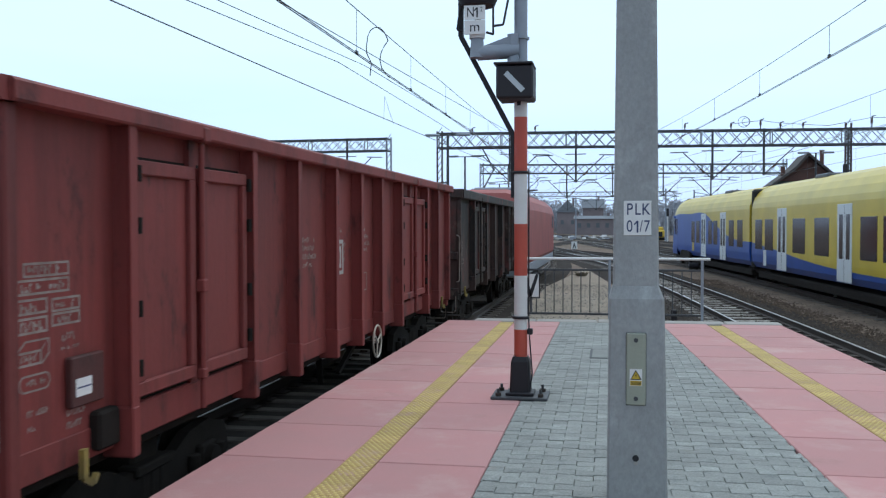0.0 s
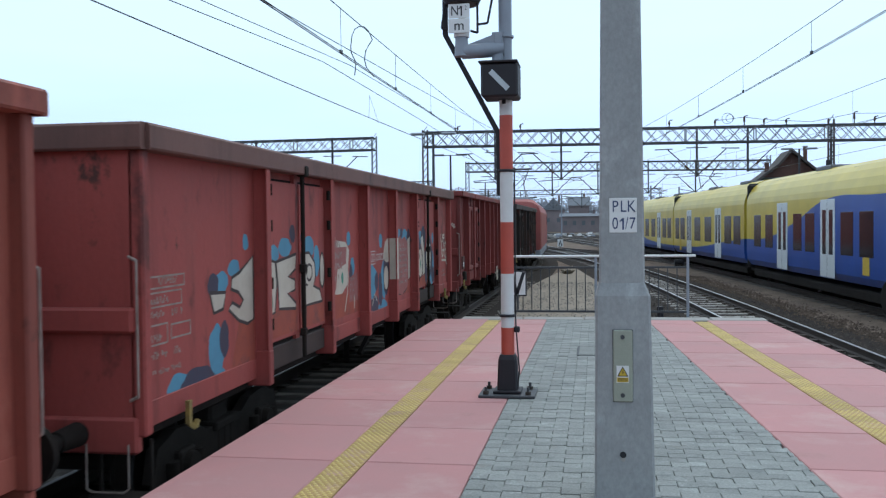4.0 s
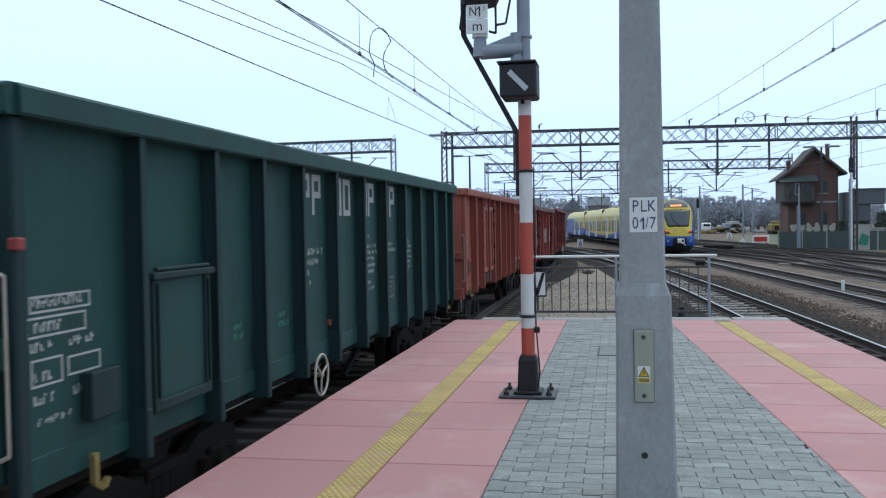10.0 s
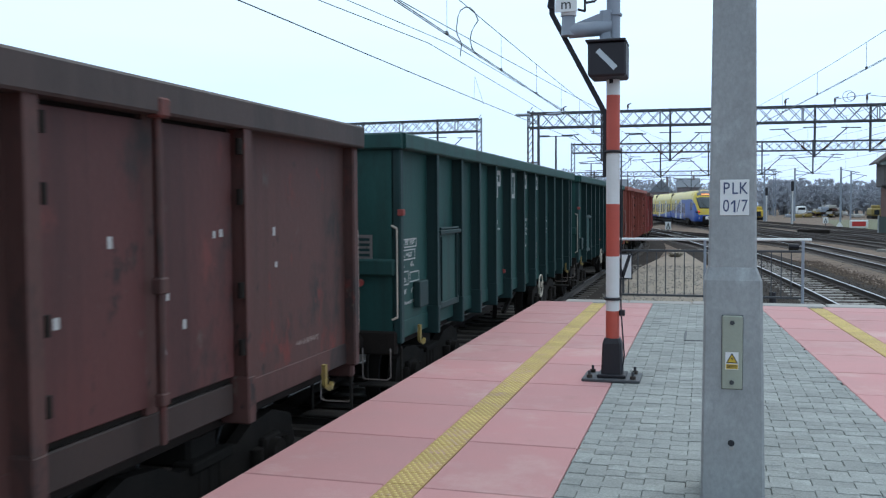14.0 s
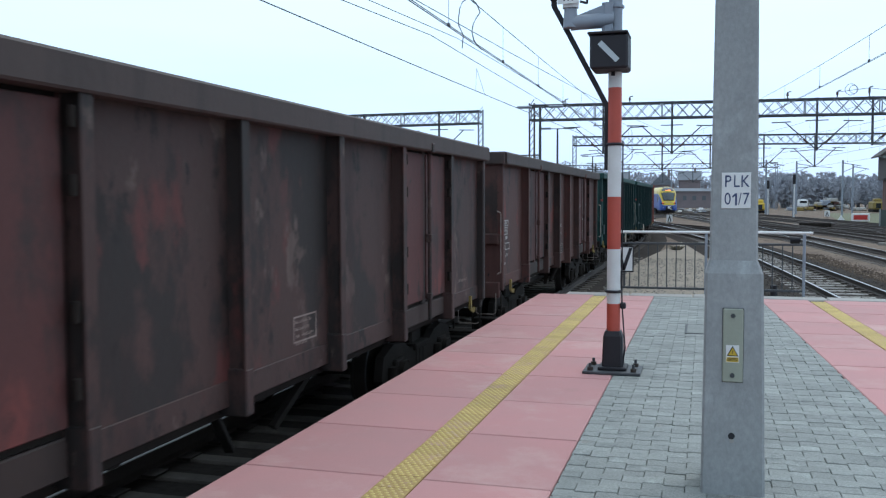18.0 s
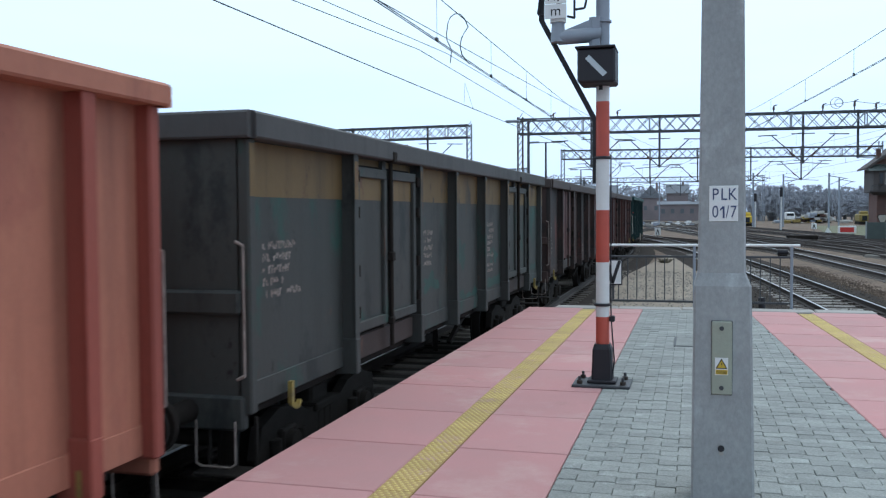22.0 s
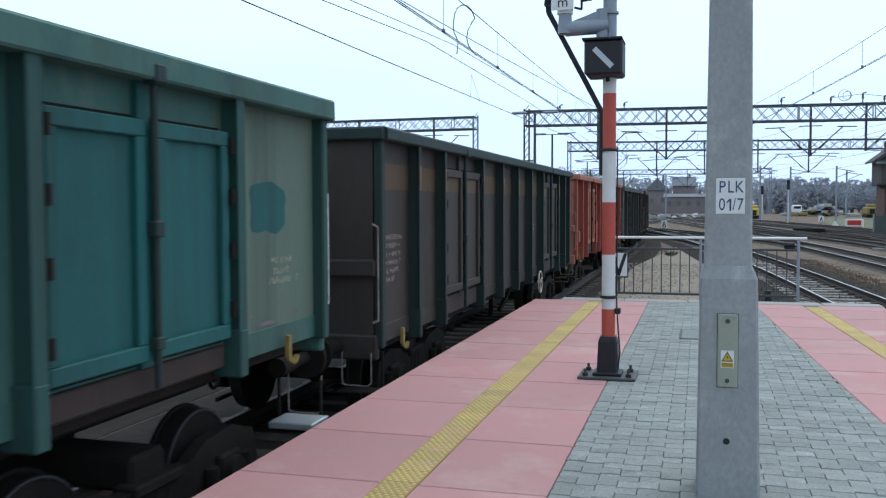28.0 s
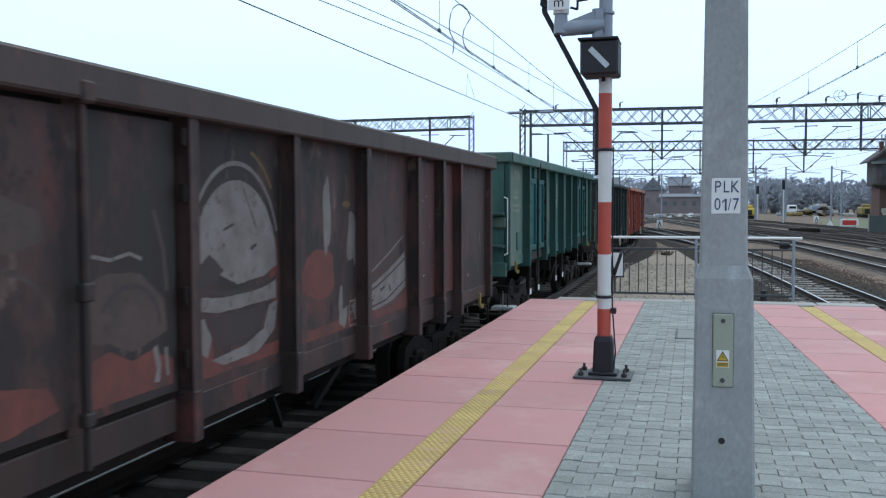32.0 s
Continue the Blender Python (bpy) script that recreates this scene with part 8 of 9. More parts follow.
part("feeder_wire", wire([(-6.82 + 0.020 * (y - 11), y, 4.86 + 0.00012 * max(0, y - 12) ** 2) for y in range(-6, 83, 6)], 0.010), M["wire"], xw)
part("feeder_wire", wire([(-6.76 + 0.020 * (y - 11), y, 4.83 + 0.00012 * max(0, y - 12) ** 2) for y in range(-6, 83, 6)], 0.010), M["wire"], xw)
for y in (26, 27.2):
    part("dropper", wire([(-6.5, y, 4.85), (-6.62, 26.6, 5.6)], 0.005), M["wire"], xw)
# looped jumper cables
jw = thing("jumper_cable", "two looped jumper cables between the overhead wires", "cable")
part("cable", wire([(-5.05, 19, 4.94), (-5.02, 19, 5.21), (-5.12, 19, 5.42), (-5.13, 19, 5.55), (-5.10, 19, 5.78), (-5.04, 19, 5.91), (-4.94, 19, 5.97), (-4.83, 19, 5.96), (-4.73, 19, 5.86), (-4.65, 19, 5.68)], 0.012), M["wire"], jw)
part("cable", wire([(-4.65, 19, 5.68), (-4.73, 19, 5.57), (-4.80, 19, 5.44), (-4.83, 19, 5.27), (-4.79, 19, 5.10), (-4.70, 19, 4.97), (-4.62, 19, 4.89)], 0.012), M["wire"], jw)

# ---- lamps ----
def yard_lamp(x, y, h, two=True, tilt=0):
    l = thing("yard_lamp", "tall dark yard lamp post with flat lamp heads", "street lamp", (x, y, 0), group="yard lamps")
    part("post", Geo().tube((0, 0, -1.1), (0, 0, h), 0.12, 0.08, n=10), M["steel_dark"], l)
    part("cross_arm", Geo().tube((-1.0 if two else 0, 0, h), (1.0, 0, h), 0.035, n=6), M["steel_dark"], l)
    for s in ((-1, 1) if two else (1,)):
        part("lamp_head", Geo().box(s * 0.55, s * 1.55, -0.18, 0.18, h - 0.05, h + 0.12, 0.06), M["steel_grey"], l)
    return l


for x, y, h in ((-10.6, 60, 7.75), (-12.9, 82, 8.0), (-15.2, 128, 7.6), (-18.5, 160, 7.8), (18.2, 86.0, 8.15), (24.0, 118, 9.0)):
    yard_lamp(x, y, h)


# ---- the signal box ----
M["brick"] = material("red_brick", (0.165, 0.082, 0.065), 0.9, col2=(0.09, 0.06, 0.055), amount=0.8, scale=1.2, fine=22, fine_amt=0.3, bump=0.3)
M["roof_tile"] = material("dark_roof", (0.075, 0.055, 0.052), 0.85, col2=(0.05, 0.055, 0.05), amount=0.7, scale=1.5, fine=25, fine_amt=0.25)
M["timber"] = material("grey_timber", (0.10, 0.085, 0.08), 0.85, amount=0.6, scale=2, fine=30)
M["dark_glass"] = material("dark_window", (0.02, 0.022, 0.026), 0.15, bump=0, fine_amt=0.02)
M["fence"] = material("green_grey_fence", (0.085, 0.105, 0.098), 0.8, amount=0.6, scale=2, fine=30)
M["grey_clad"] = material("grey_cladding", (0.12, 0.135, 0.15), 0.7, amount=0.5, scale=1, fine=30)
M["plaster"] = material("pale_plaster", (0.42, 0.40, 0.37), 0.9, amount=0.5, scale=1, fine=30)
# Far brick and roofs are paled towards blue-grey, with haze in the colour.
M["brick_far"] = material("hazed_brick", (0.25, 0.205, 0.21), 0.9, col2=(0.16, 0.14, 0.145), amount=0.8, scale=0.3, fine=6, fine_amt=0.2)
M["roof_far"] = material("hazed_roof", (0.185, 0.20, 0.225), 0.9, amount=0.6, scale=0.3, fine=6)
# Twigs lightened to blue-grey: the haze of distance put into the colour.
M["twig"] = material("hazed_twigs", (0.43, 0.44, 0.48), 0.95, col2=(0.38, 0.39, 0.43), amount=0.8, scale=0.12, fine=4, fine_amt=0.10, bump=0, spec=0.05)
M["evergreen"] = material("dull_evergreen", (0.085, 0.095, 0.075), 0.95, col2=(0.06, 0.07, 0.065), amount=0.8, scale=0.2, fine=4, fine_amt=0.3, bump=0)
M["dry_grass"] = material("dry_grass", (0.15, 0.13, 0.095), 0.95, scale=2, fine=20)
# Bark paled with the same haze.
M["trunk"] = material("hazed_bark", (0.30, 0.31, 0.335), 0.95, scale=1, fine=20)
TX, TY = 15.7, 88.0
tb = thing("signal_box", "old red brick signal box with overhanging upper floor", "building", (TX, TY, 0))
part("ground_floor", Geo().box(0.0, 4.35, 0, 4.0, -1.1, 3.3, 0.03), M["brick"], tb)
part("gable_wall", Geo().prism_y([(0.75, 3.3), (4.35, 3.3), (4.35, 6.15), (2.2, 8.0), (1.15, 6.8), (0.75, 6.5)], 0.0, 4.0), M["brick"], tb)
part("attic", Geo().prism_y([(-0.42, 5.38), (0.75, 5.38), (0.75, 6.52), (-0.42, 5.66)], 0.02, 4.0), M["brick"], tb)
part("string_course", Geo().box(0.72, 4.39, -0.04, 4.04, 3.22, 3.36, 0.01), M["concrete"], tb)
part("roof", Geo().prism_y([(-0.95, 5.45), (1.1, 7.0), (2.2, 8.28), (5.0, 5.85), (5.0, 5.70), (2.2, 8.06), (1.18, 6.86), (-0.95, 5.30)], -0.55, 4.5), M["roof_tile"], tb)
for k, (x0, x1, z0, z1) in enumerate(((-0.95, 1.1, 5.45, 7.0), (1.1, 2.2, 7.0, 8.28), (5.0, 2.2, 5.85, 8.28))):
    part("barge_board", Geo().bar((x0, -0.57, z0 - 0.08), (x1, -0.57, z1 - 0.08), 0.06, 0.2), M["timber"], tb)
# glazed bay on a curved ledge
part("bay", loft([(3.3, [(-0.4, 0.02), (-0.4, -0.5), (-0.1, -0.85), (1.9, -0.85), (2.2, -0.5), (2.2, 0.02)]), (5.2, [(-0.4, 0.02), (-0.4, -0.5), (-0.1, -0.85), (1.9, -0.85), (2.2, -0.5), (2.2, 0.02)])]), M["timber"], tb)
part("side_bay", Geo().box(-0.42, 0.75, 0.02, 4.0, 3.3, 5.4, 0.02), M["timber"], tb)
part("bay_ledge", loft([(3.0, [(-0.3, 0.02), (-0.3, -0.4), (0.0, -0.7), (1.8, -0.7), (2.1, -0.4), (2.1, 0.02)]), (3.3, [(-0.7, 0.02), (-0.7, -0.65), (-0.3, -1.1), (2.1, -1.1), (2.4, -0.65), (2.4, 0.02)]), (3.42, [(-0.7, 0.02), (-0.7, -0.65), (-0.3, -1.1), (2.1, -1.1), (2.4, -0.65), (2.4, 0.02)])]), M["roof_tile"], tb)
part("bay_roof", Geo().prism_x([(-1.15, 5.15), (-0.5, 5.42), (0.02, 5.75), (0.02, 5.15)], -0.85, 2.5), M["fence"], tb)
for k in range(4):
    w = part("window", Geo().box(-0.04 + k * 0.49, 0.38 + k * 0.49, -0.90, -0.84, 3.95, 5.0, 0.01), M["plaster"] if k == 1 else M["timber"], tb)
    part("pane", Geo().box(0.02 + k * 0.49, 0.32 + k * 0.49, -0.92, -0.90, 4.02, 4.94), M["dark_glass"], w)
for x, z in ((2.75, 4.1), (2.75, 1.2), (0.9, 1.2)):
    w = part("window", Geo().box(x, x + 0.7, -0.07, 0.0, z, z + 1.15, 0.01), M["timber"], tb)
    part("pane", Geo().box(x + 0.07, x + 0.63, -0.09, -0.07, z + 0.07, z + 1.08), M["dark_glass"], w)
    part("sill", Geo().box(x - 0.06, x + 0.76, -0.12, 0.0, z - 0.08, z, 0.01), M["concrete"], w)
ch = part("chimney", Geo().box(3.55, 3.85, 1.0, 1.4, 6.2, 8.55, 0.02), M["brick"], tb)
part("chimney_cap", Geo().box(3.5, 3.9, 0.95, 1.45, 8.55, 8.66, 0.02), M["concrete"], ch)
ch = part("chimney", Geo().box(0.15, 0.5, 1.2, 1.6, 6.0, 7.15, 0.02), M["brick"], tb)
part("chimney_cap", Geo().box(0.1, 0.55, 1.15, 1.65, 7.15, 7.25, 0.02), M["concrete"], ch)
part("drain_pipe", Geo().tube((4.28, -0.06, -1.0), (4.28, -0.06, 6.0), 0.05, n=8), M["steel_dark"], tb)
for k in range(5):
    part("rail_post", Geo().tube((-0.6 + k * 0.7, -1.02, 3.42), (-0.6 + k * 0.7, -1.02, 3.85), 0.02, n=6), M["steel_dark"], tb)
part("balcony_rail", Geo().tube((-0.6, -1.02, 3.85), (2.2, -1.02, 3.85), 0.025, n=6), M["steel_dark"], tb)
random.seed(5)
for k in range(6):
    cx, w = 0.45 + k * 0.68, 0.30
    pts = [(cx + w * math.cos(a) * (1 + 0.25 * math.sin(3 * a + k)), 0.95 + 0.42 * math.sin(a) * (1 + 0.25 * math.cos(2 * a + k))) for a in [i * math.pi / 8 for i in range(16)]]
    part("graffiti", Geo().add([(cx + (a - cx) * 1.25, -0.012, 0.95 + (b - 0.95) * 1.2) for a, b in pts], [tuple(range(16))]), M["graf_soot"], tb)
    part("graffiti", Geo().add([(a, -0.018, b) for a, b in pts], [tuple(range(16))]), M["graf_white"], tb, "white bubble graffiti")
sh = thing("grey_shed", "grey clad shed on posts beside the signal box", "shed", (TX + 7.4, TY + 3, 0))
part("loft", Geo().box(-1.1, 1.5, -1.2, 1.4, 3.05, 4.4, 0.03), M["grey_clad"], sh)
part("wall", Geo().box(-2.0, 0.2, -1.0, 1.6, 1.5, 4.2, 0.03), M["grey_clad"], sh)
part("roof_edge", Geo().box(-1.2, 1.6, -1.3, 1.5, 4.4, 4.5, 0.02), M["steel_dark"], sh)
for x in (-1.85, -0.9, 0.05):
    part("post", Geo().box(x - 0.1, x + 0.1, -0.9, -0.7, -1.1, 1.5), M["steel_dark"], sh)
for x, q, h in ((21.1, 0.62, 1.15), (22.3, 0.55, 0.85)):
    kb = thing("relay_cabinet", "pale cabinet with faded paint beside the fence", "cabinet", (x, 84.0, -1.02), group="relay cabinets")
    part("body", Geo().box(-q, q, -0.3, 0.3, 0, h + 1.0, 0.03), M["plaster"], kb)
    part("lid", Geo().box(-q - 0.05, q + 0.05, -0.35, 0.35, h + 1.0, h + 1.08, 0.02), M["concrete"], kb)
    part("graffiti", Geo().add([(-q * 0.8, -0.302, 0.5), (q * 0.5, -0.302, 0.4), (q * 0.8, -0.302, 1.2), (-q * 0.2, -0.302, 1.5)], [(0, 1, 2, 3)]), M["graf_teal"], kb)
# fence in front of it, panel by panel
fe = thing("panel_fence", "grey-green panel fence along the yard", "fence", (0, 0, 0))
y0, x0 = 86.5, 14.6
for k in range(15):
    p, q = (x0 + 1.9 * k, y0 - 0.75 * k), (x0 + 1.9 * (k + 1), y0 - 0.75 * (k + 1))
    a = math.degrees(math.atan2(q[1] - p[1], q[0] - p[0]))
    pn = part("fence_panel", Geo().box(0.05, 1.98, -0.03, 0.03, -1.02, 0.62 + random.uniform(-0.05, 0.05), 0.01), M["fence"], fe)
    pn.matrix_basis = pose(p[0], p[1], 0, 0, 0, a)
    ps = part("fence_post", Geo().box(-0.06, 0.06, -0.06, 0.06, -1.05, 0.75, 0.01), M["concrete"], fe)
    ps.matrix_basis = pose(p[0], p[1], 0, 0, 0, a)
# verge of rough grass by the fence
G = Geo()
G.add([(12.5, 86, -1.0), (45, 66, -1.0), (120, 66, -1.0), (120, 200, -1.0), (20, 170, -1.0)], [(0, 1, 2, 3, 4)])
tagged(part("verge", G, M["grass"]), "rough grass beside the yard", "grass", kind="structure")
G = Geo()
G.add([(-2.75, 17.0, -0.955), (2.2, 17.0, -0.955), (0.9, 34, -0.955), (-1.4, 58, -0.975), (-2.65, 40, -0.955)], [(0, 1, 2, 3, 4)])
tagged(part("gravel_patch", G, M["gravel"]), "pale gravel wedge between the tracks", "gravel", kind="structure")


# ---- signals and boards by the tracks ----
def low_board(x, y, s=1.0):
    b = thing("chevron_board", "low white board with a black chevron beside the track", "sign", (x, y, 0))
    part("stake", Geo().box(-0.04, 0.04, -0.03, 0.03, -1.05, -0.6), M["steel_dark"], b)
    part("board", Geo().box(-0.28 * s, 0.28 * s, -0.02, 0.02, -0.62, 0.10 * s, 0.005), M["white_metal"], b)
    g = Geo()
    g.add([(-0.2 * s, -0.025, -0.58), (-0.08 * s, -0.025, -0.58), (0, -0.025, -0.2), (0.0, -0.025, 0.06), (0.08 * s, -0.025, -0.58), (0.2 * s, -0.025, -0.58)], [(0, 1, 2, 3), (2, 4, 5, 3)])
    part("chevron", g, M["ink"], b)


low_board(-3.38, 91.9, 1.0)
low_board(14.57, 122, 1.1)
tri = thing("triangle_board", "small white triangular board beside the track", "sign", (15.36, 115.7, 0))
part("board", Geo().prism_y([(-0.4, -0.95), (0.4, -0.95), (0.0, -0.30)], -0.03, 0.03), M["white_metal"], tri)
rb = thing("buffer_stop_board", "red board with a white rim on a buffer stop", "sign", (16.13, 107, 0))
part("rim", Geo().box(-0.93, 0.93, -0.05, 0.05, -0.85, 0.0, 0.06), M["white_metal"], rb)
part("face", Geo().box(-0.70, 0.70, -0.07, -0.052, -0.68, -0.16, 0.03), M["red_paint"], rb)
for x in (-0.6, 0.6):
    part("post", Geo().box(x - 0.08, x + 0.08, 0.05, 0.2, -1.1, -0.05), M["steel_dark"], rb)


def light_signal(x, y, h, head=True):
    s = thing("light_signal", "white-posted light signal with a dark oval head", "signal", (x, y, 0), group="light signals")
    part("post", Geo().tube((0, 0, -1.1), (0, 0, h), 0.07, n=8), M["mast_white"] if head else M["steel_grey"], s)
    if head:
        part("head", Geo().box(-0.2, 0.2, -0.12, 0.12, h - 1.1, h + 0.2, 0.09), M["black_metal"], s)
    part("ladder", Geo().bar((0.0, 0.25, -1.0), (0.0, 0.25, h - 1.6), 0.3, 0.04), M["steel_grey"], s)


for x, y, h, k in ((9.2, 148, 4.2, True), (11.2, 128, 4.6, True), (3.9, 150, 4.2, True), (16.0, 84.5, 4.6, False), (19.3, 80.2, 6.6, True)):
    light_signal(x, y, h, k)
# small kit beside the rails: point machine, cabinet, drain hatch
pm = thing("point_machine", "dark point machine box between the tracks", "point machine", (9.6, 89.0, -0.98))
part("box", Geo().box(-1.35, 1.35, -0.4, 0.4, 0, 0.42, 0.08), M["underframe"], pm)
part("rod", Geo().tube((0.5, 0, 0.1), (2.0, 0, 0.1), 0.05, n=6), M["rail"], pm)
lump = thing("ground_lever", "dark point lever on the gravel between the tracks", "lever", (5.0, 56.0, -1.0))
part("base", Geo().box(-0.25, 0.25, -0.25, 0.25, 0, 0.2, 0.05), M["underframe"], lump)
part("weight", Geo().tube((-0.28, 0, 0.3), (0.28, 0, 0.3), 0.2, 0.16, n=14), M["black_metal"], lump)
M["hatch_stone"] = material("weathered_concrete", (0.20, 0.185, 0.165), 0.95, scale=2, fine=30)
dh = thing("hatch_cover", "round concrete hatch on the gravel", "hatch", (10.2, 56.0, -0.99))
part("ring", Geo().tube((0, 0, -0.05), (0, 0, 0.16), 0.85, 0.80, n=20), M["hatch_stone"], dh)
st = thing("marker_post", "short white marker post between the tracks", "post", (8.35, 36.0, -1.0))
part("post", Geo().tube((0, 0, 0), (0, 0, 0.42), 0.06, n=8), M["white_metal"], st)
sig2 = thing("dwarf_post", "low dark posts on the gravel below the railing", "post", (1.35, 19.5, -1.0))
for x in (0.0, 0.3):
    part("post", Geo().tube((x, x, 0), (x, x, 0.95 - x), 0.07, n=8), M["black_metal"], sig2)
wd = thing("weed_tuft", "dry weed tuft on the pale gravel", "plant", (-1.42, 48.5, -0.985))
random.seed(8)
for k in range(60):
    a, r = random.uniform(0, 6.28), random.uniform(0.1, 0.45)
    G = Geo()
    G.bar((0.1 * math.cos(a), 0.1 * math.sin(a), 0), (r * math.cos(a), r * math.sin(a), random.uniform(0.04, 0.28)), 0.05, 0.02)
    part("stalk", G, M["dry_grass"], wd)


# ---- far buildings, woods and yard clutter ----
def house(x, y, w, d, h, rise, wall, label, ridge_x=True, windows=0):
    b = thing("house", label, "building", (x, y, -1.0))
    part("wall", Geo().box(-w / 2, w / 2, 0, d, 0, h, 0.05), M[wall], b)
    g = Geo()
    if ridge_x:
        g.prism_x([(-0.5, h), (d + 0.5, h), (d / 2, h + rise)], -w / 2 - 0.4, w / 2 + 0.4)
    else:
        g.prism_y([(-w / 2 - 0.4, h), (w / 2 + 0.4, h), (0, h + rise)], -0.4, d + 0.4)
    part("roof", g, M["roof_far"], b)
    for k in range(windows):
        xx = -w / 2 + (k + 0.5) * w / windows
        # Far windows get a grey in place of dark glass, for the haze.
        part("window", Geo().box(xx - 0.5, xx + 0.5, -0.05, 0.03, h * 0.45, h * 0.45 + 1.3), M["grey_clad"], b)
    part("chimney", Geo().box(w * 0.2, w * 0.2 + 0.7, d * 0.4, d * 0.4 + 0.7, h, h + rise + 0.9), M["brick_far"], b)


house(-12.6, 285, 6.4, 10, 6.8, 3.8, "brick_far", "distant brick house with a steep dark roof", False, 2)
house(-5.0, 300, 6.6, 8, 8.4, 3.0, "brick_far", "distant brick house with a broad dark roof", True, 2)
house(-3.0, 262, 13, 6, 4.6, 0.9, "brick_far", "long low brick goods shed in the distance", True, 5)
house(-36, 320, 20, 12, 7, 5, "plaster", "distant pale house behind bare trees", True, 4)
house(34, 330, 18, 10, 5, 4, "plaster", "distant pale house behind the yard", True, 3)


def woods(x0, x1, y, n, h, mat, label, dense=16):
    """Bare winter woods: trunks and many small twig clumps, with an uneven top."""
    g, t = Geo(), Geo()
    for i in range(n):
        x = random.uniform(x0, x1)
        yy = y + random.uniform(-12, 12)
        hh = h * random.uniform(0.65, 1.15) * (0.8 + 0.3 * noise.noise(Vector((x * 0.03, 3.1, 0))))
        t.tube((x, yy, -1.1), (x + random.uniform(-0.4, 0.4), yy, hh * 0.75), 0.22, 0.06, n=5, cap=False)
        for k in range(dense * 3):
            a, r, z = random.uniform(0, 6.28), hh * 0.30 * random.random() ** 0.5, hh * random.uniform(0.22, 1.0)
            r *= 1.1 - abs(z / hh - 0.55)
            c = Vector((x + r * math.cos(a), yy + r * math.sin(a), z - 1))
            for q in range(11):
                u = Vector((random.gauss(0, 1), random.gauss(0, 0.5), random.gauss(0, 0.8))).normalized() * random.uniform(0.3, 0.75)
                v = Vector((random.gauss(0, 1), random.gauss(0, 0.5), random.gauss(0, 1))).normalized() * random.uniform(0.06, 0.17)
                g.add([c - u, c - u * 0.2 + v, c + u, c + u * 0.3 - v], [(0, 1, 2, 3)])
    o = tagged(part("woods", g, M[mat]), label, "trees", kind="stuff")
    part("trunks", t, M["trunk"], o)
    tagged(o.children[0], kind="stuff")


random.seed(21)
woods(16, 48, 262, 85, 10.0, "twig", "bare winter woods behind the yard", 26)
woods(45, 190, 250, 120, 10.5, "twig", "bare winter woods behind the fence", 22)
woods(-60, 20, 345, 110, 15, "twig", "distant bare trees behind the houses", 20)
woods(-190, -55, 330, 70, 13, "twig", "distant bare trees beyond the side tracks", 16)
woods(24, 44, 128, 18, 4.2, "evergreen", "dull shrubs behind the signal box", 40)
woods(30, 90, 105, 26, 3.0, "evergreen", "dull shrubs beyond the fence", 30)
# heaps and parked yard machines, far off
random.seed(4)
cl = thing("scrap_heap", "heap of pale and yellow scrap in the far yard", "scrap heap")
for k in range(110):
    x = random.gauss(25, 2.6)
    s = random.uniform(0.2, 0.75)
    z = max(0.0, 2.3 - abs(x - 25) * 0.45) * random.random()
    m = random.choice(("plaster", "hook_yellow", "rail", "plaster", "steel_grey", "brick", "brick_far", "gravel"))
    part("scrap_piece", Geo().box(x - s, x + s, 205 + random.uniform(-4, 4), 207, z - 1.0, z - 1.0 + s * 0.9, 0.1), M[m], cl)
c2 = thing("rubble_heap", "scattered pale rubble beside the far tracks", "rubble heap")
for k in range(110):
    x, y = random.gauss(-6.5, 6.5), random.uniform(165, 225)
    s = random.uniform(0.15, 0.6)
    part("rubble_piece", Geo().box(x - s, x + s, y, y + s, -1.02, -1.02 + s * random.uniform(0.4, 1.2), 0.04), M[random.choice(("plaster", "concrete_pale", "steel_grey", "white_metal"))], c2)


def yard_machine(x, y, w, h, mat, label):
    m = thing("rail_machine", label, "rail vehicle", (x, y, -0.95))
    part("body", Geo().box(-w / 2, w / 2, 0, 5, 0.7, h, 0.2), M[mat], m)
    part("cab", Geo().box(-w / 2 + 0.2, w / 2 - 0.2, 0.5, 2.5, h - 0.1, h + 0.5, 0.15), M[mat], m)
    part("window", Geo().box(-w / 2 + 0.4, w / 2 - 0.4, -0.03, 0.05, h - 1.1, h - 0.3, 0.02), M["dark_glass"], m)
    part("frame", Geo().box(-w / 2, w / 2, 0, 5, 0.2, 0.7, 0.05), M["underframe"], m)


yard_machine(7.9, 152, 2.3, 1.9, "yellow_paint", "yellow track maintenance vehicle in the far yard")
yard_machine(27.6, 165, 1.6, 2.0, "hook_yellow", "orange-yellow rail machine behind the signal box")
van = thing("white_van", "white van parked in the far yard", "van", (22.7, 235, -1.0))
part("body", Geo().box(-1.0, 1.0, 0, 4.5, 0.4, 2.3, 0.25), M["white_metal"], van)
part("window", Geo().box(-0.8, 0.8, -0.03, 0.02, 1.4, 2.0, 0.05), M["dark_glass"], van)
for x in (-0.85, 0.85):
    part("wheel", Geo().tube((x - 0.1, 0.9, 0.33), (x + 0.1, 0.9, 0.33), 0.33, n=14), M["rubber"], van)
car = thing("parked_car", "yellow-green car parked beyond the fence", "car", (31.5, 100, -1.0))
part("body", Geo().box(-2.0, 2.0, 0, 1.7, 0.35, 0.95, 0.2), M["yellow_paint"], car)
part("cabin", Geo().box(-1.1, 1.2, 0.1, 1.6, 0.9, 1.45, 0.22), M["dark_glass"], car)
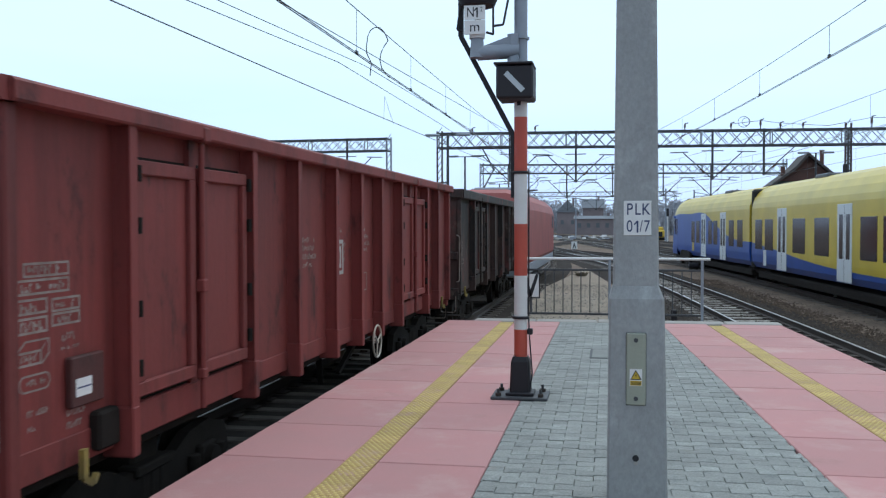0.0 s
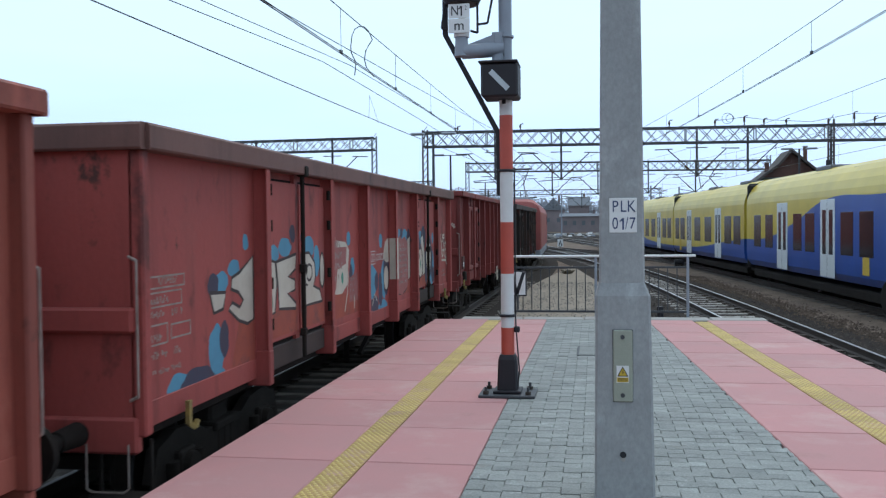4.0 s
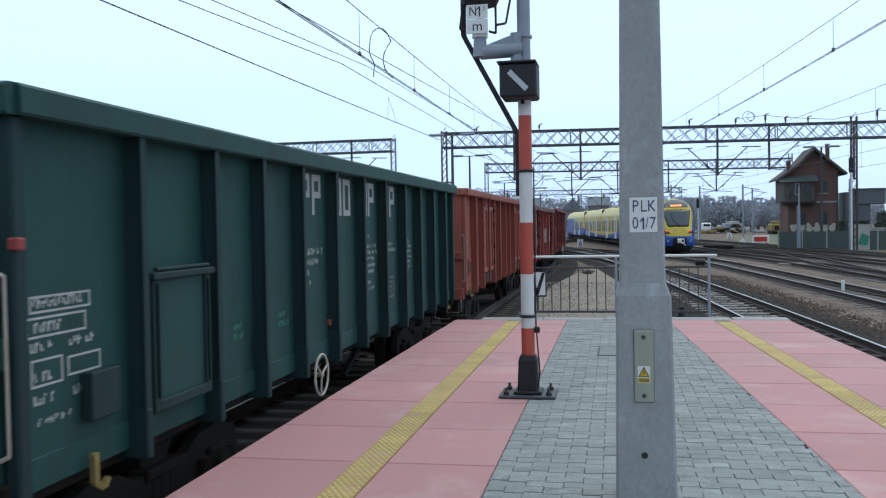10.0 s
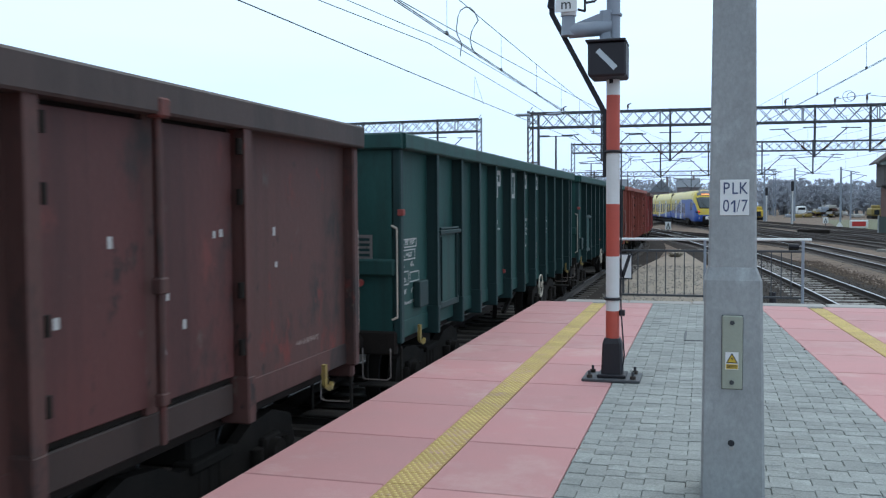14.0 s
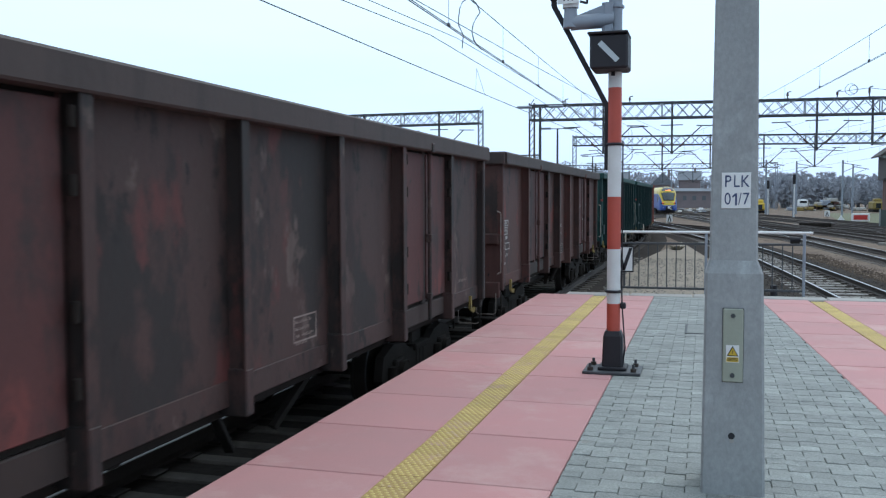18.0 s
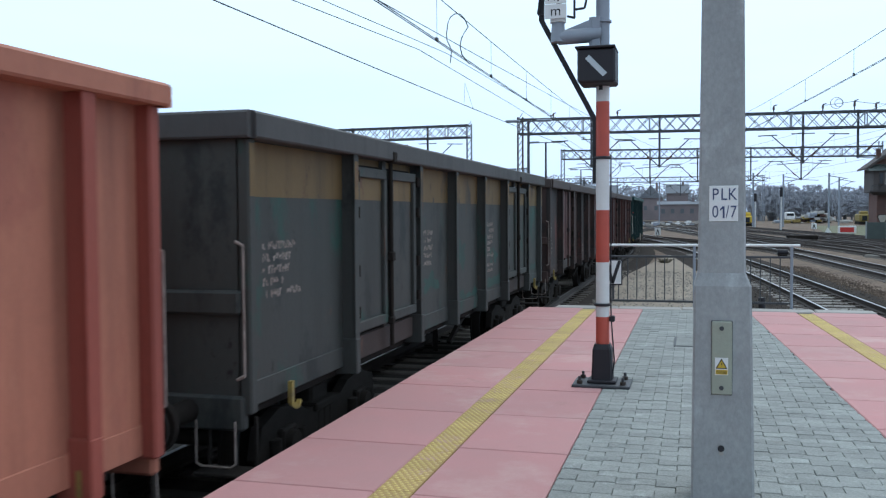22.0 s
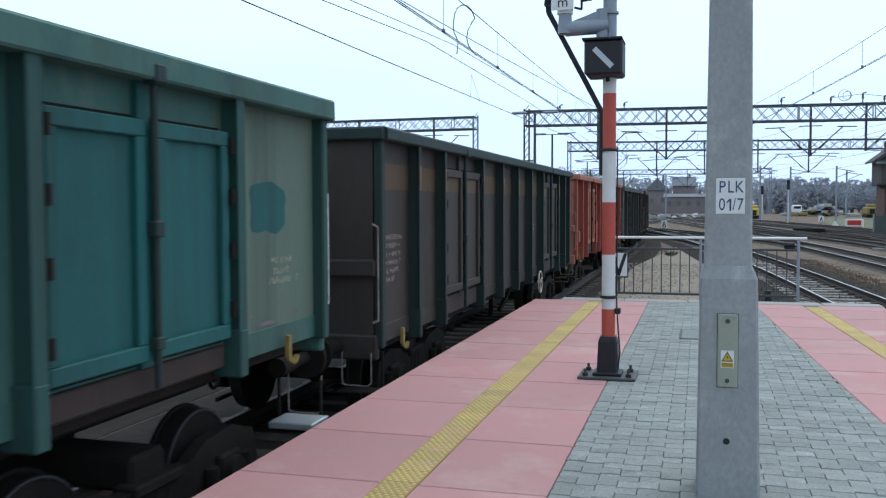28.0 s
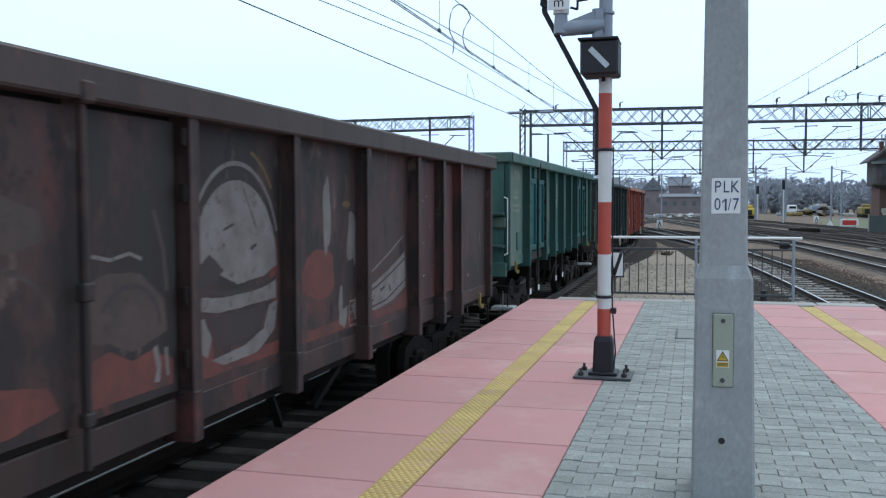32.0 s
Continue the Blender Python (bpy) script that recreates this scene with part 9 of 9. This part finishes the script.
for x in (-1.25, 1.25):
    part("wheel", Geo().tube((x, -0.02, 0.32), (x, 0.2, 0.32), 0.32, n=14), M["rubber"], car)


# ---- loose stones of the ballast where it lies nearest ----
def stones(name, n, spot, lo, hi, mat, label):
    rng = np.random.default_rng(7)
    g = Geo()
    for k in range(n):
        x, y, z = spot(rng)
        r = rng.uniform(lo, hi)
        a = rng.uniform(0, 6.28)
        c, s = math.cos(a) * r, math.sin(a) * r
        g.add([(x + c, y + s, z), (x - s, y + c, z), (x - c, y - s * 0.8, z), (x + s * 0.9, y - c, z), (x + c * 0.15, y + s * 0.2, z + r * rng.uniform(0.6, 1.1))],
              [(0, 1, 4), (1, 2, 4), (2, 3, 4), (3, 0, 4)])
    tagged(part(name, g, mat), label, "gravel", kind="stuff")


def spot_right(rng):
    y = 15 + 32 * rng.random() ** 1.3
    return line_near(y) + 0.95 + (line_emu(y) - line_near(y) - 1.9) * rng.random(), y, -1.02


def spot_bed(rng):
    y = 15 + 30 * rng.random() ** 1.3
    return line_near(y) + rng.uniform(-2.2, 1.7), y, -0.965


def spot_wedge(rng):
    y = 17.5 + 24 * rng.random() ** 1.2
    return -2.6 + 4.0 * rng.random() - 0.03 * (y - 17), y, -0.958


M["stones"] = per_island(material("ballast_stones", (0.135, 0.100, 0.076), 0.95, spec=0.1, col2=(0.066, 0.052, 0.043), amount=0.9, scale=0.6, fine=20, fine_amt=0.3, rnd=0.35))
M["stones_dark"] = per_island(material("dark_stones", (0.075, 0.060, 0.050), 0.95, col2=(0.04, 0.034, 0.03), amount=0.9, scale=0.6, fine=20, fine_amt=0.3, rnd=0.35))
M["stones_pale"] = per_island(material("pale_stones", (0.30, 0.27, 0.23), 0.95, col2=(0.18, 0.16, 0.14), amount=0.9, scale=0.6, fine=20, fine_amt=0.3, rnd=0.3))
stones("ballast_stones", 9000, spot_right, 0.03, 0.075, M["stones"], "loose brown stones between the tracks")
stones("ballast_stones", 3500, spot_bed, 0.03, 0.06, M["stones_dark"], "loose stones between the sleepers")
stones("gravel_stones", 4000, spot_wedge, 0.02, 0.05, M["stones_pale"], "loose pale stones behind the railing")


# ---- what moves ----
KNOTS = [4.28, 12.36, 21.22, 30.3, 39.74, 49.16, 58.54, 68.44, 78.24, 87.94, 98.02, 108.33, 119.1, 130.1, 141.12, 151.70, 162.16]


def train_at(t):
    """Way of the first wagon's rear along the track."""
    i = min(int(t // 2), 15)
    u = t / 2 - i
    k = lambda j: KNOTS[j] if 0 <= j <= 16 else (2 * KNOTS[0] - KNOTS[1] if j < 0 else 2 * KNOTS[16] - KNOTS[15])
    a, b, c, d = k(i - 1), k(i), k(i + 1), k(i + 2)
    return b + 0.5 * u * (c - a + u * (2 * a - 5 * b + 4 * c - d + u * (3 * (b - c) + d - a)))


def along(ob, line, place, times, half=4.5, turn=0):
    """Keys a vehicle whose bogies stand half metres ahead of and behind its middle."""
    rows = []
    for t in times:
        y = place(t)
        p, q = Vector((line(y + half), y + half, 0)), Vector((line(y - half), y - half, 0))
        d = p - q
        rows.append((t, pose((p.x + q.x) / 2, y, RAIL_Z, 0, 0, -math.degrees(math.atan2(d.x, d.y)) + turn)))
    walk(ob, rows)


def motions():
    for ob, mid in TRAIN:
        along(ob, line_freight, lambda t: train_at(t) + mid, range(0, 33))
    for ob, mid, turn in EMU:
        along(ob, line_emu, lambda t: emu_at(t) + mid, range(0, 33), 7.0, turn)


paver_blocks()
motions()
